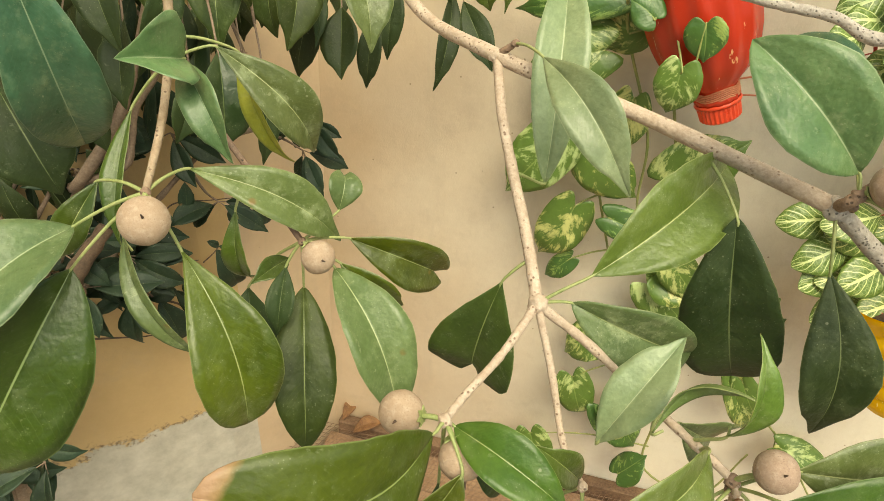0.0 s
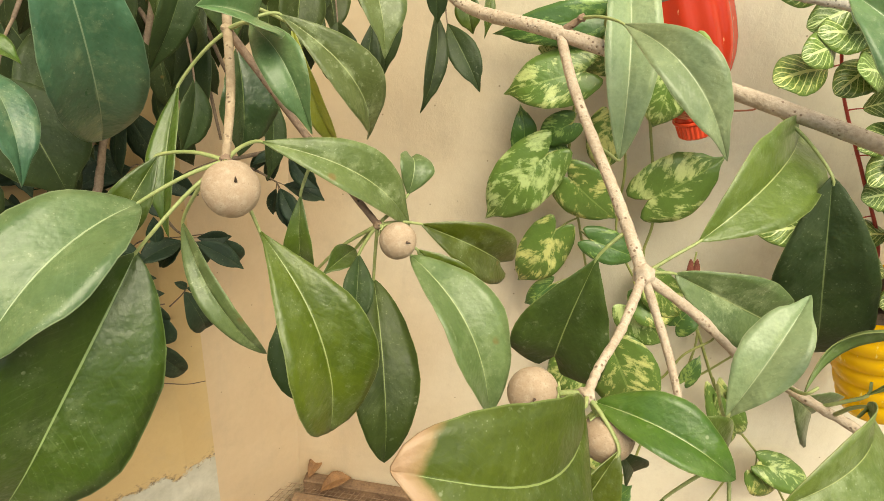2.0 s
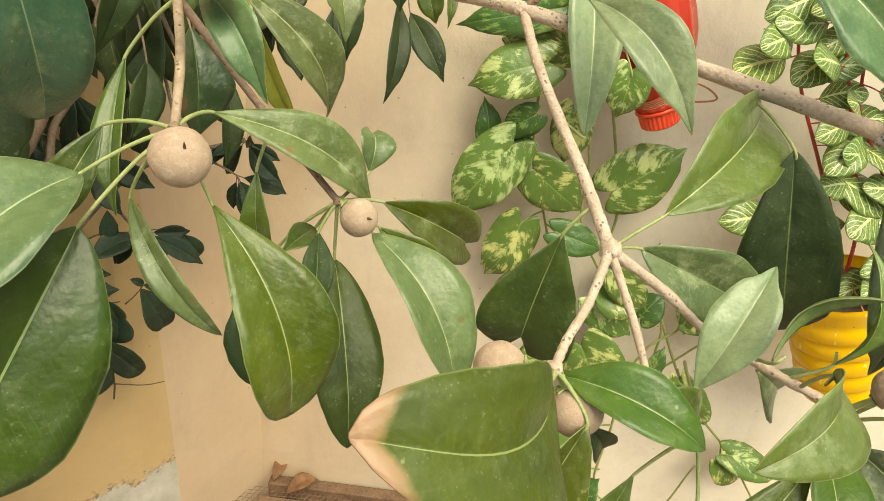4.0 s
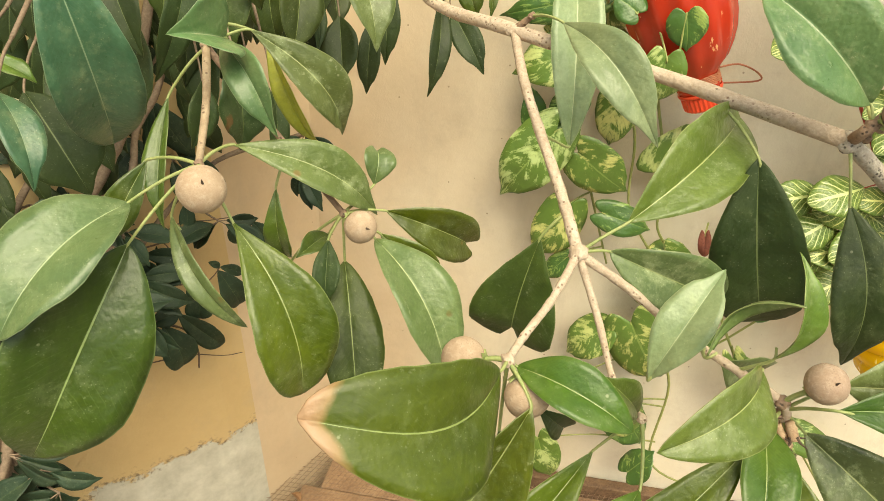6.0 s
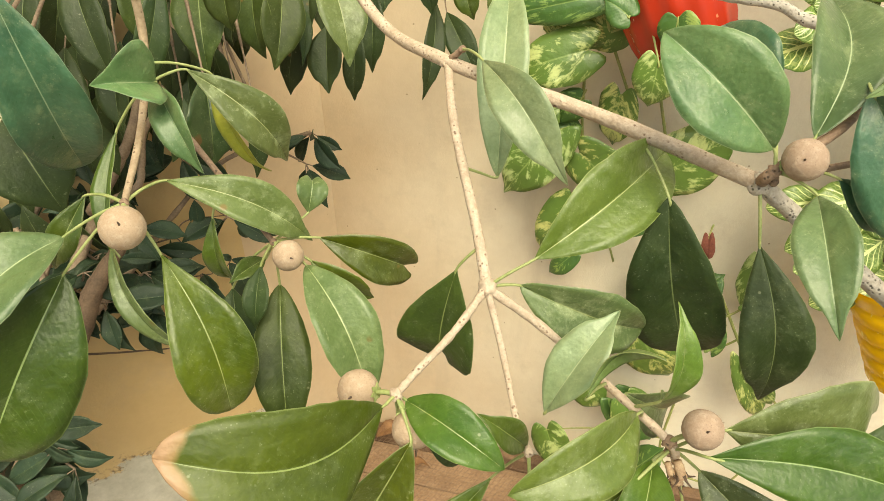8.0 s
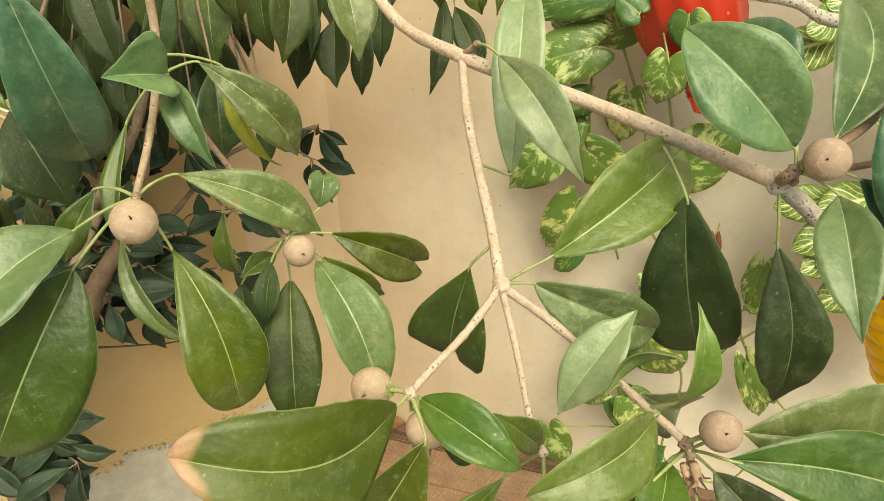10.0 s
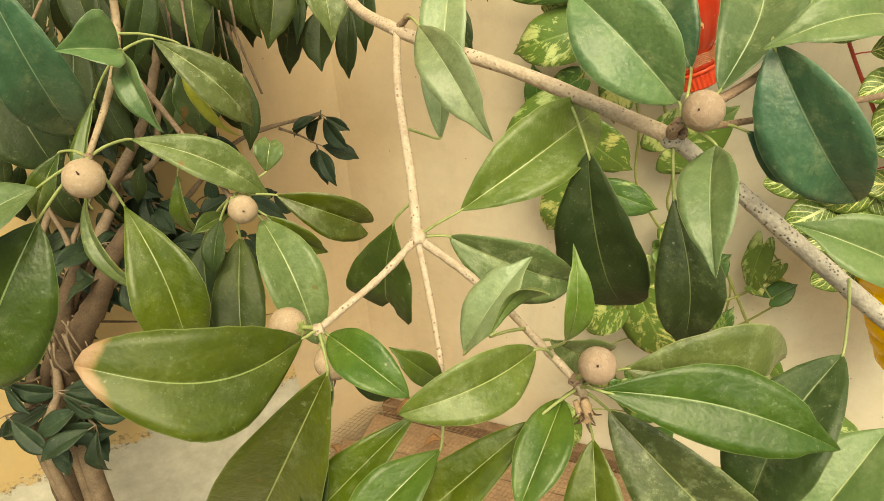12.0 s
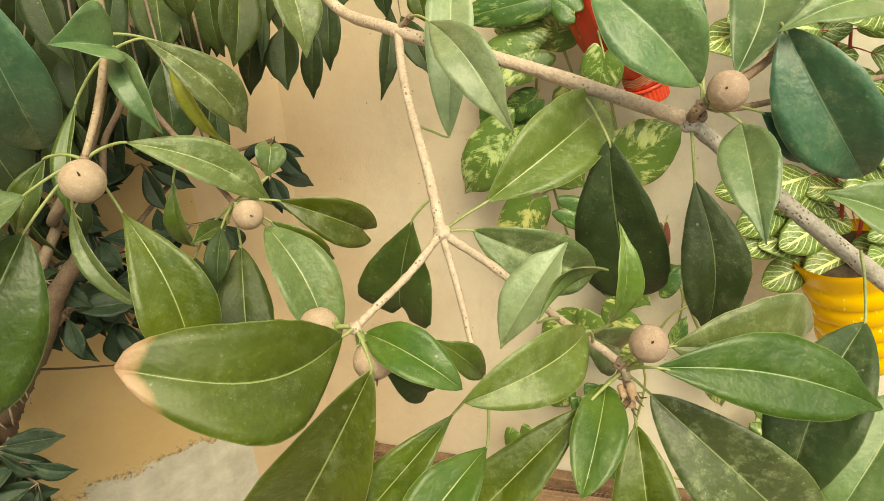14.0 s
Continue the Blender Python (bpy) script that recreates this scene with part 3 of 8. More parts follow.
def fruit(tree, place, size, stem, eye, seed, skin=FRUIT):
    """A round scurfy fruit with the dried style at its lower end and a calyx at the stalk."""
    rnd = random.Random(seed)
    bm = bmesh.new()
    bmesh.ops.create_uvsphere(bm, u_segments=28, v_segments=18, radius=size / 2)
    for v in bm.verts:
        v.co *= 1 + 0.025 * noise.noise(v.co * 160 + Vector((seed, 0, 0))) + 0.02 * noise.noise(v.co * 60)
        v.co.z *= 0.95
        d = math.hypot(v.co.x, v.co.y)
        if v.co.z > 0 and d < size * 0.13:
            v.co.z -= (1 - d / (size * 0.13)) * size * 0.025
    for f in bm.faces:
        f.smooth = True
    axis = Vector(eye).normalized()
    m = Matrix.Translation(place) @ axis.to_track_quat("Z", "Y").to_matrix().to_4x4()
    ob = part("fruit", bm, skin, tree, "round brown scurfy fruit", m)
    p = Vector(place) + axis * size * 0.46
    q = p + axis * size * 0.13 + Vector((rnd.uniform(-1, 1), rnd.uniform(-1, 1), rnd.uniform(-1, 1))) * size * 0.05
    part("style", tube("style", (p, (p + q) / 2, q), 0.0008, 0.0003, 3, 5), FRUIT_DARK, ob, "dried dark style")
    back = (Vector(stem) - Vector(place)).normalized()
    verts, faces = [], []
    s1 = back.orthogonal().normalized()
    s2 = back.cross(s1)
    for k in range(6):
        a = 2 * math.pi * k / 6
        d = math.cos(a) * s1 + math.sin(a) * s2
        e = -math.sin(a) * s1 + math.cos(a) * s2
        c = Vector(place) + back * size * 0.49
        i = len(verts)
        for lift in (0.0, 0.0008):
            verts += [c + back * lift, c + d * size * 0.13 + e * size * 0.07 + back * lift, c + d * size * 0.23 - back * (0.02 * size - lift), c + d * size * 0.13 - e * size * 0.07 + back * lift]
        faces += [(i + 4, i + 5, i + 6, i + 7), (i, i + 3, i + 2, i + 1)] + [(i + k2, i + (k2 + 1) % 4, i + 4 + (k2 + 1) % 4, i + 4 + k2) for k2 in range(4)]
    part("calyx", mesh_of("calyx", verts, faces, False), STALK, ob)
    c = Vector(place) + back * size * 0.45
    part("fruit_stalk", tube("fruit_stalk", (c, (c + Vector(stem)) / 2 + Vector((0, 0, 0.001)), stem), 0.0015, 0.0017, 4, 6), STALK, ob)
    return ob


def knot(tree, place, size, mat, seed):
    """A swollen joint with old leaf scars."""
    bm = bmesh.new()
    bmesh.ops.create_icosphere(bm, subdivisions=3, radius=size)
    for v in bm.verts:
        v.co *= 1 + 0.35 * noise.noise(v.co * 1.4 / size + Vector((seed, 0, 0))) + 0.12 * noise.noise(v.co * 4.0 / size)
    for f in bm.faces:
        f.smooth = True
    return part("knot", bm, mat, tree, "", Matrix.Translation(place))


def prism(outline, z0, z1):
    """A closed block over a plan outline (counter-clockwise)."""
    n = len(outline)
    verts = [(x, y, z0) for x, y in outline] + [(x, y, z1) for x, y in outline]
    faces = [tuple(range(n))[::-1], tuple(range(n, 2 * n))] + [(i, (i + 1) % n, n + (i + 1) % n, n + i) for i in range(n)]
    return verts, faces


def turned(profile, sides, ribs=0, depth=0.0):
    """A turned shell; profile: (radius, height) from the outer top down and back up inside."""
    verts, faces = [], []
    for r, z in profile:
        for k in range(sides):
            a = 2 * math.pi * k / sides
            q = r * (1 + depth * math.cos(ribs * a)) if ribs else r
            verts.append((q * math.cos(a), q * math.sin(a), z))
    for i in range(len(profile) - 1):
        for k in range(sides):
            k2 = (k + 1) % sides
            faces.append((i * sides + k, (i + 1) * sides + k, (i + 1) * sides + k2, i * sides + k2))
    return verts, faces


# ---------------------------------------------------------------- setting
E1, E2, E3 = (-0.418, 0.962), (-0.378, 1.006), (-0.24, 1.1642)   # corners of the plaster pier and of the wall, in plan
END_LEFT, END_RIGHT = (-2.521, -0.500), (3.2, 0.4418)


def block(name, outline, z0, z1, mat, label, kind="structure", category=""):
    ob = part(name, mesh_of(name, *prism(outline, z0, z1), False), mat, None)
    return tagged(ob, label, category, "", kind)


block("ground", ((-40, -40), (40, -40), (40, 40), (-40, 40)), -0.3, 0.0, GROUND, "worn grey concrete ground")
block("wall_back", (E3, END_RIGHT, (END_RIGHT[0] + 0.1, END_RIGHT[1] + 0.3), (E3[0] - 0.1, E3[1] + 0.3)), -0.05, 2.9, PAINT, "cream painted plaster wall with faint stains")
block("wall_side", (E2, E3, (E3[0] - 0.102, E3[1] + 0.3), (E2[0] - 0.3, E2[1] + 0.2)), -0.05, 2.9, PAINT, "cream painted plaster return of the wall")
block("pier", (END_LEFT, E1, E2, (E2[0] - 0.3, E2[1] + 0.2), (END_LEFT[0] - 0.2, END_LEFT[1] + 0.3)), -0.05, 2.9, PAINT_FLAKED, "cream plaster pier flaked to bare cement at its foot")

# added out of view: keeps low sky off the leaves, height set for the light
block("low_sky_blocker", ((-5, -2.7), (5, -2.7), (5, -2.4), (-5, -2.4)), -0.05, 1.6, PAINT, "unseen plain wall added behind the camera to block low sky")

# ---------------------------------------------------------------- the fruiting tree
tree = thing("sapodilla_tree", (0.88, 0.42, 0.0), "sapodilla tree with leathery green leaves and round brown fruits", "tree")
part("trunk", tube("trunk", ((0.88, 0.42, 0), (0.88, 0.42, 0.5), (0.86, 0.44, 1), (0.85, 0.42, 1.5)), 0.035, 0.02, 4, 12, 0.04), BARK, tree)
part("bough", tube("bough", ((0.87, 0.42, 0.74), (0.6712, 0.3834, 0.8753), (0.416, 0.3387, 1.0851), (0.3327, 0.3675, 1.1458), (0.2864, 0.3834, 1.1815), (0.2385, 0.3830, 1.2203)), 0.007, 0.0054, 8, 12, 0.05), BARK, tree, "grey speckled bough")
part("twig", tube("twig", ((0.86, 0.42, 1.42), (0.4646, 0.5937, 1.2879), (0.3446, 0.5737, 1.2679), (0.3049, 0.5922, 1.2783), (0.2641, 0.6059, 1.2816), (0.23, 0.6309, 1.2835)), 0.0062, 0.0034, 6, 10, 0.1), BARK, tree)
part("branch", tube("branch", ((0.2385, 0.3830, 1.2203), (0.1388, 0.4475, 1.2401), (0.0374, 0.4956, 1.2591), (-0.0327, 0.5928, 1.2689), (-0.0927, 0.6228, 1.3689), (-0.1327, 0.5728, 1.5289)), 0.0054, 0.0046, 8, 12, 0.05), TWIG, tree, "pale tan branch")
part("branch", tube("branch", ((-0.1327, 0.5728, 1.5289), (-0.1726, 0.5145, 1.4913), (-0.1686, 0.4563, 1.3737), (-0.1726, 0.4563, 1.2937), (-0.169, 0.4349, 1.2603)), 0.0045, 0.0026, 6, 10, 0.05), DULL_TWIG, tree)
part("twig", tube("twig", ((-0.169, 0.4349, 1.2603), (-0.1604, 0.3917, 1.2382), (-0.1559, 0.3485, 1.2162)), 0.0027, 0.0022, 6, 10, 0.04), DULL_TWIG, tree)
part("twig", tube("twig", ((-0.169, 0.4349, 1.2603), (-0.1437, 0.4242, 1.2297), (-0.1268, 0.417, 1.2092), (-0.1018, 0.4016, 1.1841), (-0.0813, 0.389, 1.1635)), 0.0024, 0.002, 6, 10, 0.04), BROWN_TWIG, tree)
part("twig", tube("twig", ((0.0374, 0.4956, 1.2591), (0.0424, 0.4602, 1.2331), (0.0516, 0.4248, 1.2071), (0.0622, 0.3894, 1.1811), (0.0703, 0.354, 1.1551)), 0.0033, 0.0039, 7, 10, 0.06), TWIG, tree)
part("twig", tube("twig", ((0.0703, 0.354, 1.1551), (0.0580, 0.3330, 1.1478), (0.0461, 0.3139, 1.1428), (0.0300, 0.2925, 1.1372), (0.0191, 0.2739, 1.1354)), 0.0027, 0.0023, 7, 10, 0.1), TWIG, tree)
part("twig", tube("twig", ((0.0703, 0.354, 1.1551), (0.0817, 0.3269, 1.1234), (0.0911, 0.2998, 1.0918), (0.0975, 0.2679, 1.0981)), 0.0025, 0.002, 7, 10, 0.08), TWIG, tree)
part("twig", tube("twig", ((0.0703, 0.354, 1.1551), (0.1043, 0.3443, 1.1339), (0.1343, 0.3347, 1.1106), (0.1575, 0.3054, 1.1067), (0.1807, 0.276, 1.1027), (0.1887, 0.28, 1.0807)), 0.0030, 0.0026, 7, 10, 0.12), TWIG, tree)
part("twig", tube("twig", ((0.0374, 0.4956, 1.2591), (0.044, 0.4908, 1.2663), (0.0484, 0.4876, 1.2711)), 0.003, 0.002, 4, 8, 0.15), BROWN_TWIG, tree)
part("twig", tube("twig", ((0.2385, 0.3830, 1.2203), (0.2388, 0.3684, 1.2365), (0.2888, 0.3984, 1.2565), (0.3086, 0.4381, 1.269)), 0.004, 0.0024, 6, 10, 0.06), BROWN_TWIG, tree)
part("twig", tube("twig", ((0.2388, 0.3684, 1.2365), (0.2714, 0.3876, 1.2274), (0.3814, 0.4176, 1.2374)), 0.0026, 0.002, 5, 8, 0.05), BROWN_TWIG, tree)
knot(tree, (-0.169, 0.4349, 1.2603), 0.0036, DULL_TWIG, 0)
knot(tree, (0.0703, 0.354, 1.1551), 0.0062, TWIG, 1)
knot(tree, (0.0374, 0.4956, 1.2591), 0.0056, TWIG, 2)
knot(tree, (0.0191, 0.2739, 1.1354), 0.004, TWIG, 3)
knot(tree, (0.1807, 0.276, 1.1027), 0.0042, BROWN_TWIG, 4)
knot(tree, (0.1837, 0.278, 1.0927), 0.0038, BROWN_TWIG, 5)
knot(tree, (0.0975, 0.2679, 1.0981), 0.003, TWIG, 6)
knot(tree, (-0.1559, 0.3485, 1.2162), 0.003, BROWN_TWIG, 7)
knot(tree, (-0.0813, 0.389, 1.1635), 0.0026, BROWN_TWIG, 8)
knot(tree, (0.2385, 0.3830, 1.2203), 0.0074, BARK, 9)
knot(tree, (0.2425, 0.3765, 1.2262), 0.0040, BROWN_TWIG, 12)
knot(tree, (0.2388, 0.3684, 1.2365), 0.0042, BROWN_TWIG, 10)
knot(tree, (0.0484, 0.4876, 1.2711), 0.0028, BROWN_TWIG, 11)
# fruits
fruit(tree, (-0.1504, 0.3303, 1.2093), 0.0272, (-0.1559, 0.3485, 1.2162), (0.4078, -0.7908, 0.7065), 1)
fruit(tree, (-0.0693, 0.381, 1.1575), 0.0222, (-0.0813, 0.389, 1.1635), (0.4439, -0.8276, 0.3768), 2)
fruit(tree, (-0.0047, 0.2816, 1.13), 0.0252, (0.0191, 0.2739, 1.1354), (-0.1368, -0.7203, 0.3408), 3)
fruit(tree, (0.0298, 0.2641, 1.1181), 0.0255, (0.0191, 0.2739, 1.1354), (0.1746, -0.6835, -0.4705), 4)
fruit(tree, (0.1917, 0.2632, 1.1286), 0.0228, (0.1807, 0.276, 1.1027), (-0.0636, -0.6339, 0.5536), 5, FRUIT_BROWN)
fruit(tree, (0.2488, 0.3584, 1.2485), 0.0248, (0.2388, 0.3684, 1.2365), (-0.4068, -0.794, 0.3857), 6, FRUIT_BROWN)
# leaves
def flower_rest(place, size, seed):
    """A withered flower: a short cup with ragged sepals."""
    rnd = random.Random(seed)
    d = Vector((rnd.uniform(-0.3, 0.5), -0.4, -1)).normalized()
    p = Vector(place)
    cup = part("dry_flower", tube("dry_flower", (p, p + d * size * 0.5, p + d * size), size * 0.22, size * 0.34, 3, 7, 0.15, seed), BUD, tree, "withered brown flower")
    for k in range(4):
        a = d.orthogonal().normalized()
        a.rotate(Matrix.Rotation(1.57 * k + 0.4, 3, d))
        q = p + d * size * 0.8 + a * size * 0.2
        part("sepal", tube("sepal", (q, q + (a * 0.5 + d) * size * 0.3, q + (a + d * 0.9) * size * 0.55), size * 0.12, size * 0.03, 3, 5), FRUIT_DARK, cup)


flower_rest((0.1867, 0.272, 1.0907), 0.011, 0)
flower_rest((0.1907, 0.276, 1.0827), 0.012, 1)
flower_rest((0.1817, 0.274, 1.0867), 0.008, 2)
leaf(tree, (-0.2581, 0.4357, 1.3238), (-0.2662, 0.4818, 1.1691), 0.057, (0.55, -0.79, -0.27), 0.15, "teal", "oval", fold=-0.41)
leaf(tree, (-0.148, 0.4103, 1.2717), (-0.1656, 0.3695, 1.285), 0.0394, (0.87, -0.23, 0.44), 0.1, "jade", "plain", (-0.169, 0.4349, 1.2603), fold=-1.00)
leaf(tree, (-0.1537, 0.4199, 1.2671), (-0.1179, 0.3836, 1.2192), 0.0238, (-0.19, -0.85, 0.5), 0.25, "jade", "plain", (-0.169, 0.4349, 1.2603), fold=-0.50, lean=0.32)
leaf(tree, (-0.1413, 0.4424, 1.2696), (-0.0872, 0.4689, 1.1868), 0.0350, (0.45, -0.75, 0.42), 0.2, "dusty", "plain", (-0.169, 0.4349, 1.2603), fold=-0.40, lean=0.16)
leaf(tree, (-0.1381, 0.4713, 1.2578), (-0.1069, 0.4667, 1.1753), 0.0166, (-0.27, -0.96, -0.05), 0.1, "yellow", "plain", (-0.1704, 0.4435, 1.2736), label="narrow yellowing leaf", fold=-0.49)
leaf(tree, (-0.1992, 0.4338, 1.2273), (-0.2007, 0.379, 1.157), 0.0171, (-0.24, -0.76, 0.6), 0.05, "plain", "plain", (-0.169, 0.4349, 1.2603), fold=-0.50)
leaf(tree, (-0.1453, 0.384, 1.2136), (-0.0587, 0.4124, 1.1504), 0.0325, (0.57, -0.67, 0.48), 0.15, "dusty", "plain", (-0.1559, 0.3485, 1.2162), fold=-0.31, lean=0.16)
leaf(tree, (-0.196, 0.3381, 1.1967), (-0.2414, 0.2609, 1.1587), 0.053, (0.16, -0.51, 0.85), 0.15, "jade", "oval", (-0.1559, 0.3485, 1.2162), fold=-0.33)
leaf(tree, (-0.196, 0.3255, 1.1765), (-0.2536, 0.2657, 1.0633), 0.0765, (0.5, -0.84, 0.19), 0.1, "fresh", "oval", (-0.1559, 0.3485, 1.2162), fold=-0.29)
leaf(tree, (-0.1420, 0.3480, 1.1790), (-0.1005, 0.3080, 1.0760), 0.0510, (0.41, -0.78, 0.47), 0.12, "deep", "obovate", (-0.1559, 0.3485, 1.2162), fold=-0.39, lean=0.1)
leaf(tree, (-0.1937, 0.368, 1.2098), (-0.2228, 0.3509, 1.1609), 0.0213, (0.11, -0.96, 0.27), 0.1, "plain", "plain", (-0.1559, 0.3485, 1.2162), fold=-0.29)
leaf(tree, (-0.1851, 0.3652, 1.1731), (-0.1403, 0.3341, 1.1091), 0.0150, (-0.1, -0.92, 0.38), 0.2, "dull", "oval", (-0.1559, 0.3485, 1.2162), fold=-0.39)
leaf(tree, (-0.0544, 0.4113, 1.1537), (0.0121, 0.4383, 1.1083), 0.037, (0.49, -0.84, 0.22), 0.1, "deep", "notch", (-0.0813, 0.389, 1.1635), label="green leaf with a notched end", fold=-0.44, lean=0.08)
leaf(tree, (-0.0576, 0.3918, 1.1466), (-0.0149, 0.4005, 1.1066), 0.0268, (0.29, -0.95, 0.1), 0.1, "deep", "plain", (-0.0813, 0.389, 1.1635), fold=-0.35)
leaf(tree, (-0.0610, 0.3910, 1.1430), (-0.0110, 0.3360, 1.0650), 0.044, (0.31, -0.56, 0.76), 0.18, "light", "oval", (-0.0813, 0.389, 1.1635), fold=-0.44)
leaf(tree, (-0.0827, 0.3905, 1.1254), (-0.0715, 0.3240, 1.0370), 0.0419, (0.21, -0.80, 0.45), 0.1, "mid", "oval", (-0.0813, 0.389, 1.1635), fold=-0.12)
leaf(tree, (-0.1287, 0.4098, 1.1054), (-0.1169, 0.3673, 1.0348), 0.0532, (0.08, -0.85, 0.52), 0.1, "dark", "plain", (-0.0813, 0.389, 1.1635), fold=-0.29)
leaf(tree, (-0.0946, 0.4029, 1.1393), (-0.1112, 0.3714, 1.1401), 0.0153, (0.53, -0.25, 0.81), 0.1, "plain", "plain", (-0.0813, 0.389, 1.1635), fold=-0.41)
leaf(tree, (-0.0629, 0.4208, 1.1693), (-0.0604, 0.4365, 1.1918), 0.0234, (0.34, -0.79, 0.51), 0.2, "light", "notch", (-0.0813, 0.389, 1.1635), fold=-0.34)
leaf(tree, (-0.1268, 0.4007, 1.1764), (-0.1247, 0.4092, 1.1131), 0.0178, (-0.1, -0.99, -0.14), 0.2, "plain", "plain", (-0.1177, 0.4114, 1.2001), fold=-0.38)
leaf(tree, (-0.0918, 0.3845, 1.1461), (-0.0929, 0.3544, 1.1116), 0.0185, (0.2, -0.74, 0.64), 0.1, "dark", "plain", (-0.0813, 0.389, 1.1635), fold=-0.35)
leaf(tree, (0.1009, 0.3601, 1.1742), (0.1935, 0.4380, 1.2160), 0.0520, (0.12, -0.82, 0.56), 0.1, "olive", "blunt", (0.0703, 0.354, 1.1551), fold=-0.45)
leaf(tree, (0.0922, 0.3605, 1.1525), (0.1845, 0.3745, 1.1045), 0.0465, (0.22, -0.97, 0.13), 0.1, "dull", "oval", (0.0703, 0.354, 1.1551), fold=-0.39)
leaf(tree, (0.0495, 0.3747, 1.1544), (0.0347, 0.3790, 1.0630), 0.062, (-0.30, -0.94, 0.16), 0.05, "mid", "forked", (0.065, 0.3767, 1.1717), label="notched green leaf with shade put into its dark colour", fold=-0.25)
leaf(tree, (0.0636, 0.4502, 1.2753), (0.1195, 0.3865, 1.2150), 0.034, (-0.27, -0.83, 0.49), 0.2, "silver", "plain", (0.0484, 0.4876, 1.2711), fold=-0.41, lean=0.14)
leaf(tree, (0.0763, 0.4418, 1.1906), (0.0821, 0.5261, 1.3145), 0.0368, (-0.13, -0.82, 0.56), 0.1, "silver", "oval", (0.0516, 0.4248, 1.2071), fold=-0.47)
leaf(tree, (0.1857, 0.3862, 1.2074), (0.2195, 0.3785, 1.0760), 0.0640, (-0.3, -0.95, -0.05), 0.08, "dark", "slab", (0.1712, 0.4321, 1.2288), label="large green leaf with shade put into its dark colour", fold=-0.12)
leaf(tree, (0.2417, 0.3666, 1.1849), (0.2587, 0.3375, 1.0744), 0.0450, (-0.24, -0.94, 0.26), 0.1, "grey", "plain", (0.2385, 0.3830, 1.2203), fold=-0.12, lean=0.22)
leaf(tree, (0.2572, 0.3494, 1.2308), (0.2476, 0.2687, 1.193), 0.0326, (-0.43, -0.34, 0.84), 0.15, "jade", "plain", (0.2388, 0.3684, 1.2365), fold=-0.37)
leaf(tree, (0.2375, 0.3749, 1.2471), (0.1699, 0.4043, 1.3075), 0.0558, (-0.12, -0.94, 0.32), 0.12, "jade", "oval", (0.2388, 0.3684, 1.2365), label="broad pale green leaf", fold=-0.50)
leaf(tree, (0.2617, 0.3803, 1.2524), (0.2962, 0.4842, 1.3088), 0.0509, (-0.04, -0.47, 0.88), 0.1, "jade", "oval", (0.2388, 0.3684, 1.2365), fold=-0.51, lean=-0.18)
leaf(tree, (0.2886, 0.3881, 1.279), (0.3494, 0.3561, 1.1872), 0.0583, (-0.4, -0.92, 0.06), 0.1, "teal", "oval", (0.3086, 0.4381, 1.269), fold=-0.44)
leaf(tree, (0.2814, 0.3776, 1.2274), (0.3378, 0.382, 1.1996), 0.0329, (-0.01, -0.99, -0.17), 0.1, "teal", "plain", (0.2714, 0.3876, 1.2274), fold=-0.50)
leaf(tree, (0.3707, 0.3161, 1.1671), (0.2975, 0.3094, 1.2018), 0.0381, (0.31, -0.8, 0.51), 0.15, "light", "plain", fold=-0.48)
leaf(tree, (0.37, 0.4181, 1.2829), (0.2823, 0.3697, 1.2855), 0.0367, (0.35, -0.59, 0.73), 0.15, "light", "plain", fold=-0.37)
leaf(tree, (0.3463, 0.3078, 1.1081), (0.2920, 0.2470, 1.0080), 0.0560, (-0.45, -0.80, 0.35), 0.14, "grey", "oval", (0.3540, 0.3450, 1.1400), label="crumpled grey-green hanging leaf", fold=-0.45, lean=-0.18)
leaf(tree, (0.0137, 0.2611, 1.1391), (-0.0715, 0.1830, 1.1835), 0.0595, (0.7, -0.52, 0.49), 0.12, "brown", "blunt", (0.0191, 0.2739, 1.1354), label="large green leaf with a scorched tan tip", fold=-0.20, lean=0.24)
leaf(tree, (0.0245, 0.2753, 1.13), (0.0819, 0.2384, 1.1185), 0.0301, (-0.16, -0.51, 0.85), 0.15, "plain", "oval", (0.0191, 0.2739, 1.1354), fold=-0.41)
leaf(tree, (0.0302, 0.2507, 1.1228), (-0.0853, 0.2854, 0.887), 0.0774, (-0.1, -0.99, -0.1), 0.1, "deep", "oval", (0.0191, 0.2739, 1.1354), fold=-0.45)
leaf(tree, (0.0186, 0.2793, 1.0768), (0.0136, 0.2151, 0.9875), 0.0251, (-0.38, -0.74, 0.55), 0.1, "dark", "plain", (0.0191, 0.2739, 1.1354), fold=-0.33)
leaf(tree, (0.0361, 0.263, 1.1107), (0.062, 0.2953, 1.0623), 0.0173, (0.6, -0.77, -0.19), 0.1, "dark", "plain", (0.0191, 0.2739, 1.1354), fold=-0.38)
leaf(tree, (0.0967, 0.2726, 1.0965), (0.0689, 0.2612, 1.1348), 0.0198, (0.69, -0.65, 0.31), 0.1, "plain", "plain", (0.0975, 0.2679, 1.0981), fold=-0.39)
leaf(tree, (0.0764, 0.2768, 1.0616), (-0.0207, 0.2212, 0.9677), 0.038, (-0.17, -0.76, 0.62), 0.1, "deep", "plain", (0.0975, 0.2679, 1.0981), fold=-0.34)
leaf(tree, (0.0972, 0.2477, 1.0623), (0.0399, 0.1891, 1.0249), 0.0378, (0.02, -0.55, 0.83), 0.1, "plain", "plain", (0.0975, 0.2679, 1.0981), fold=-0.35)
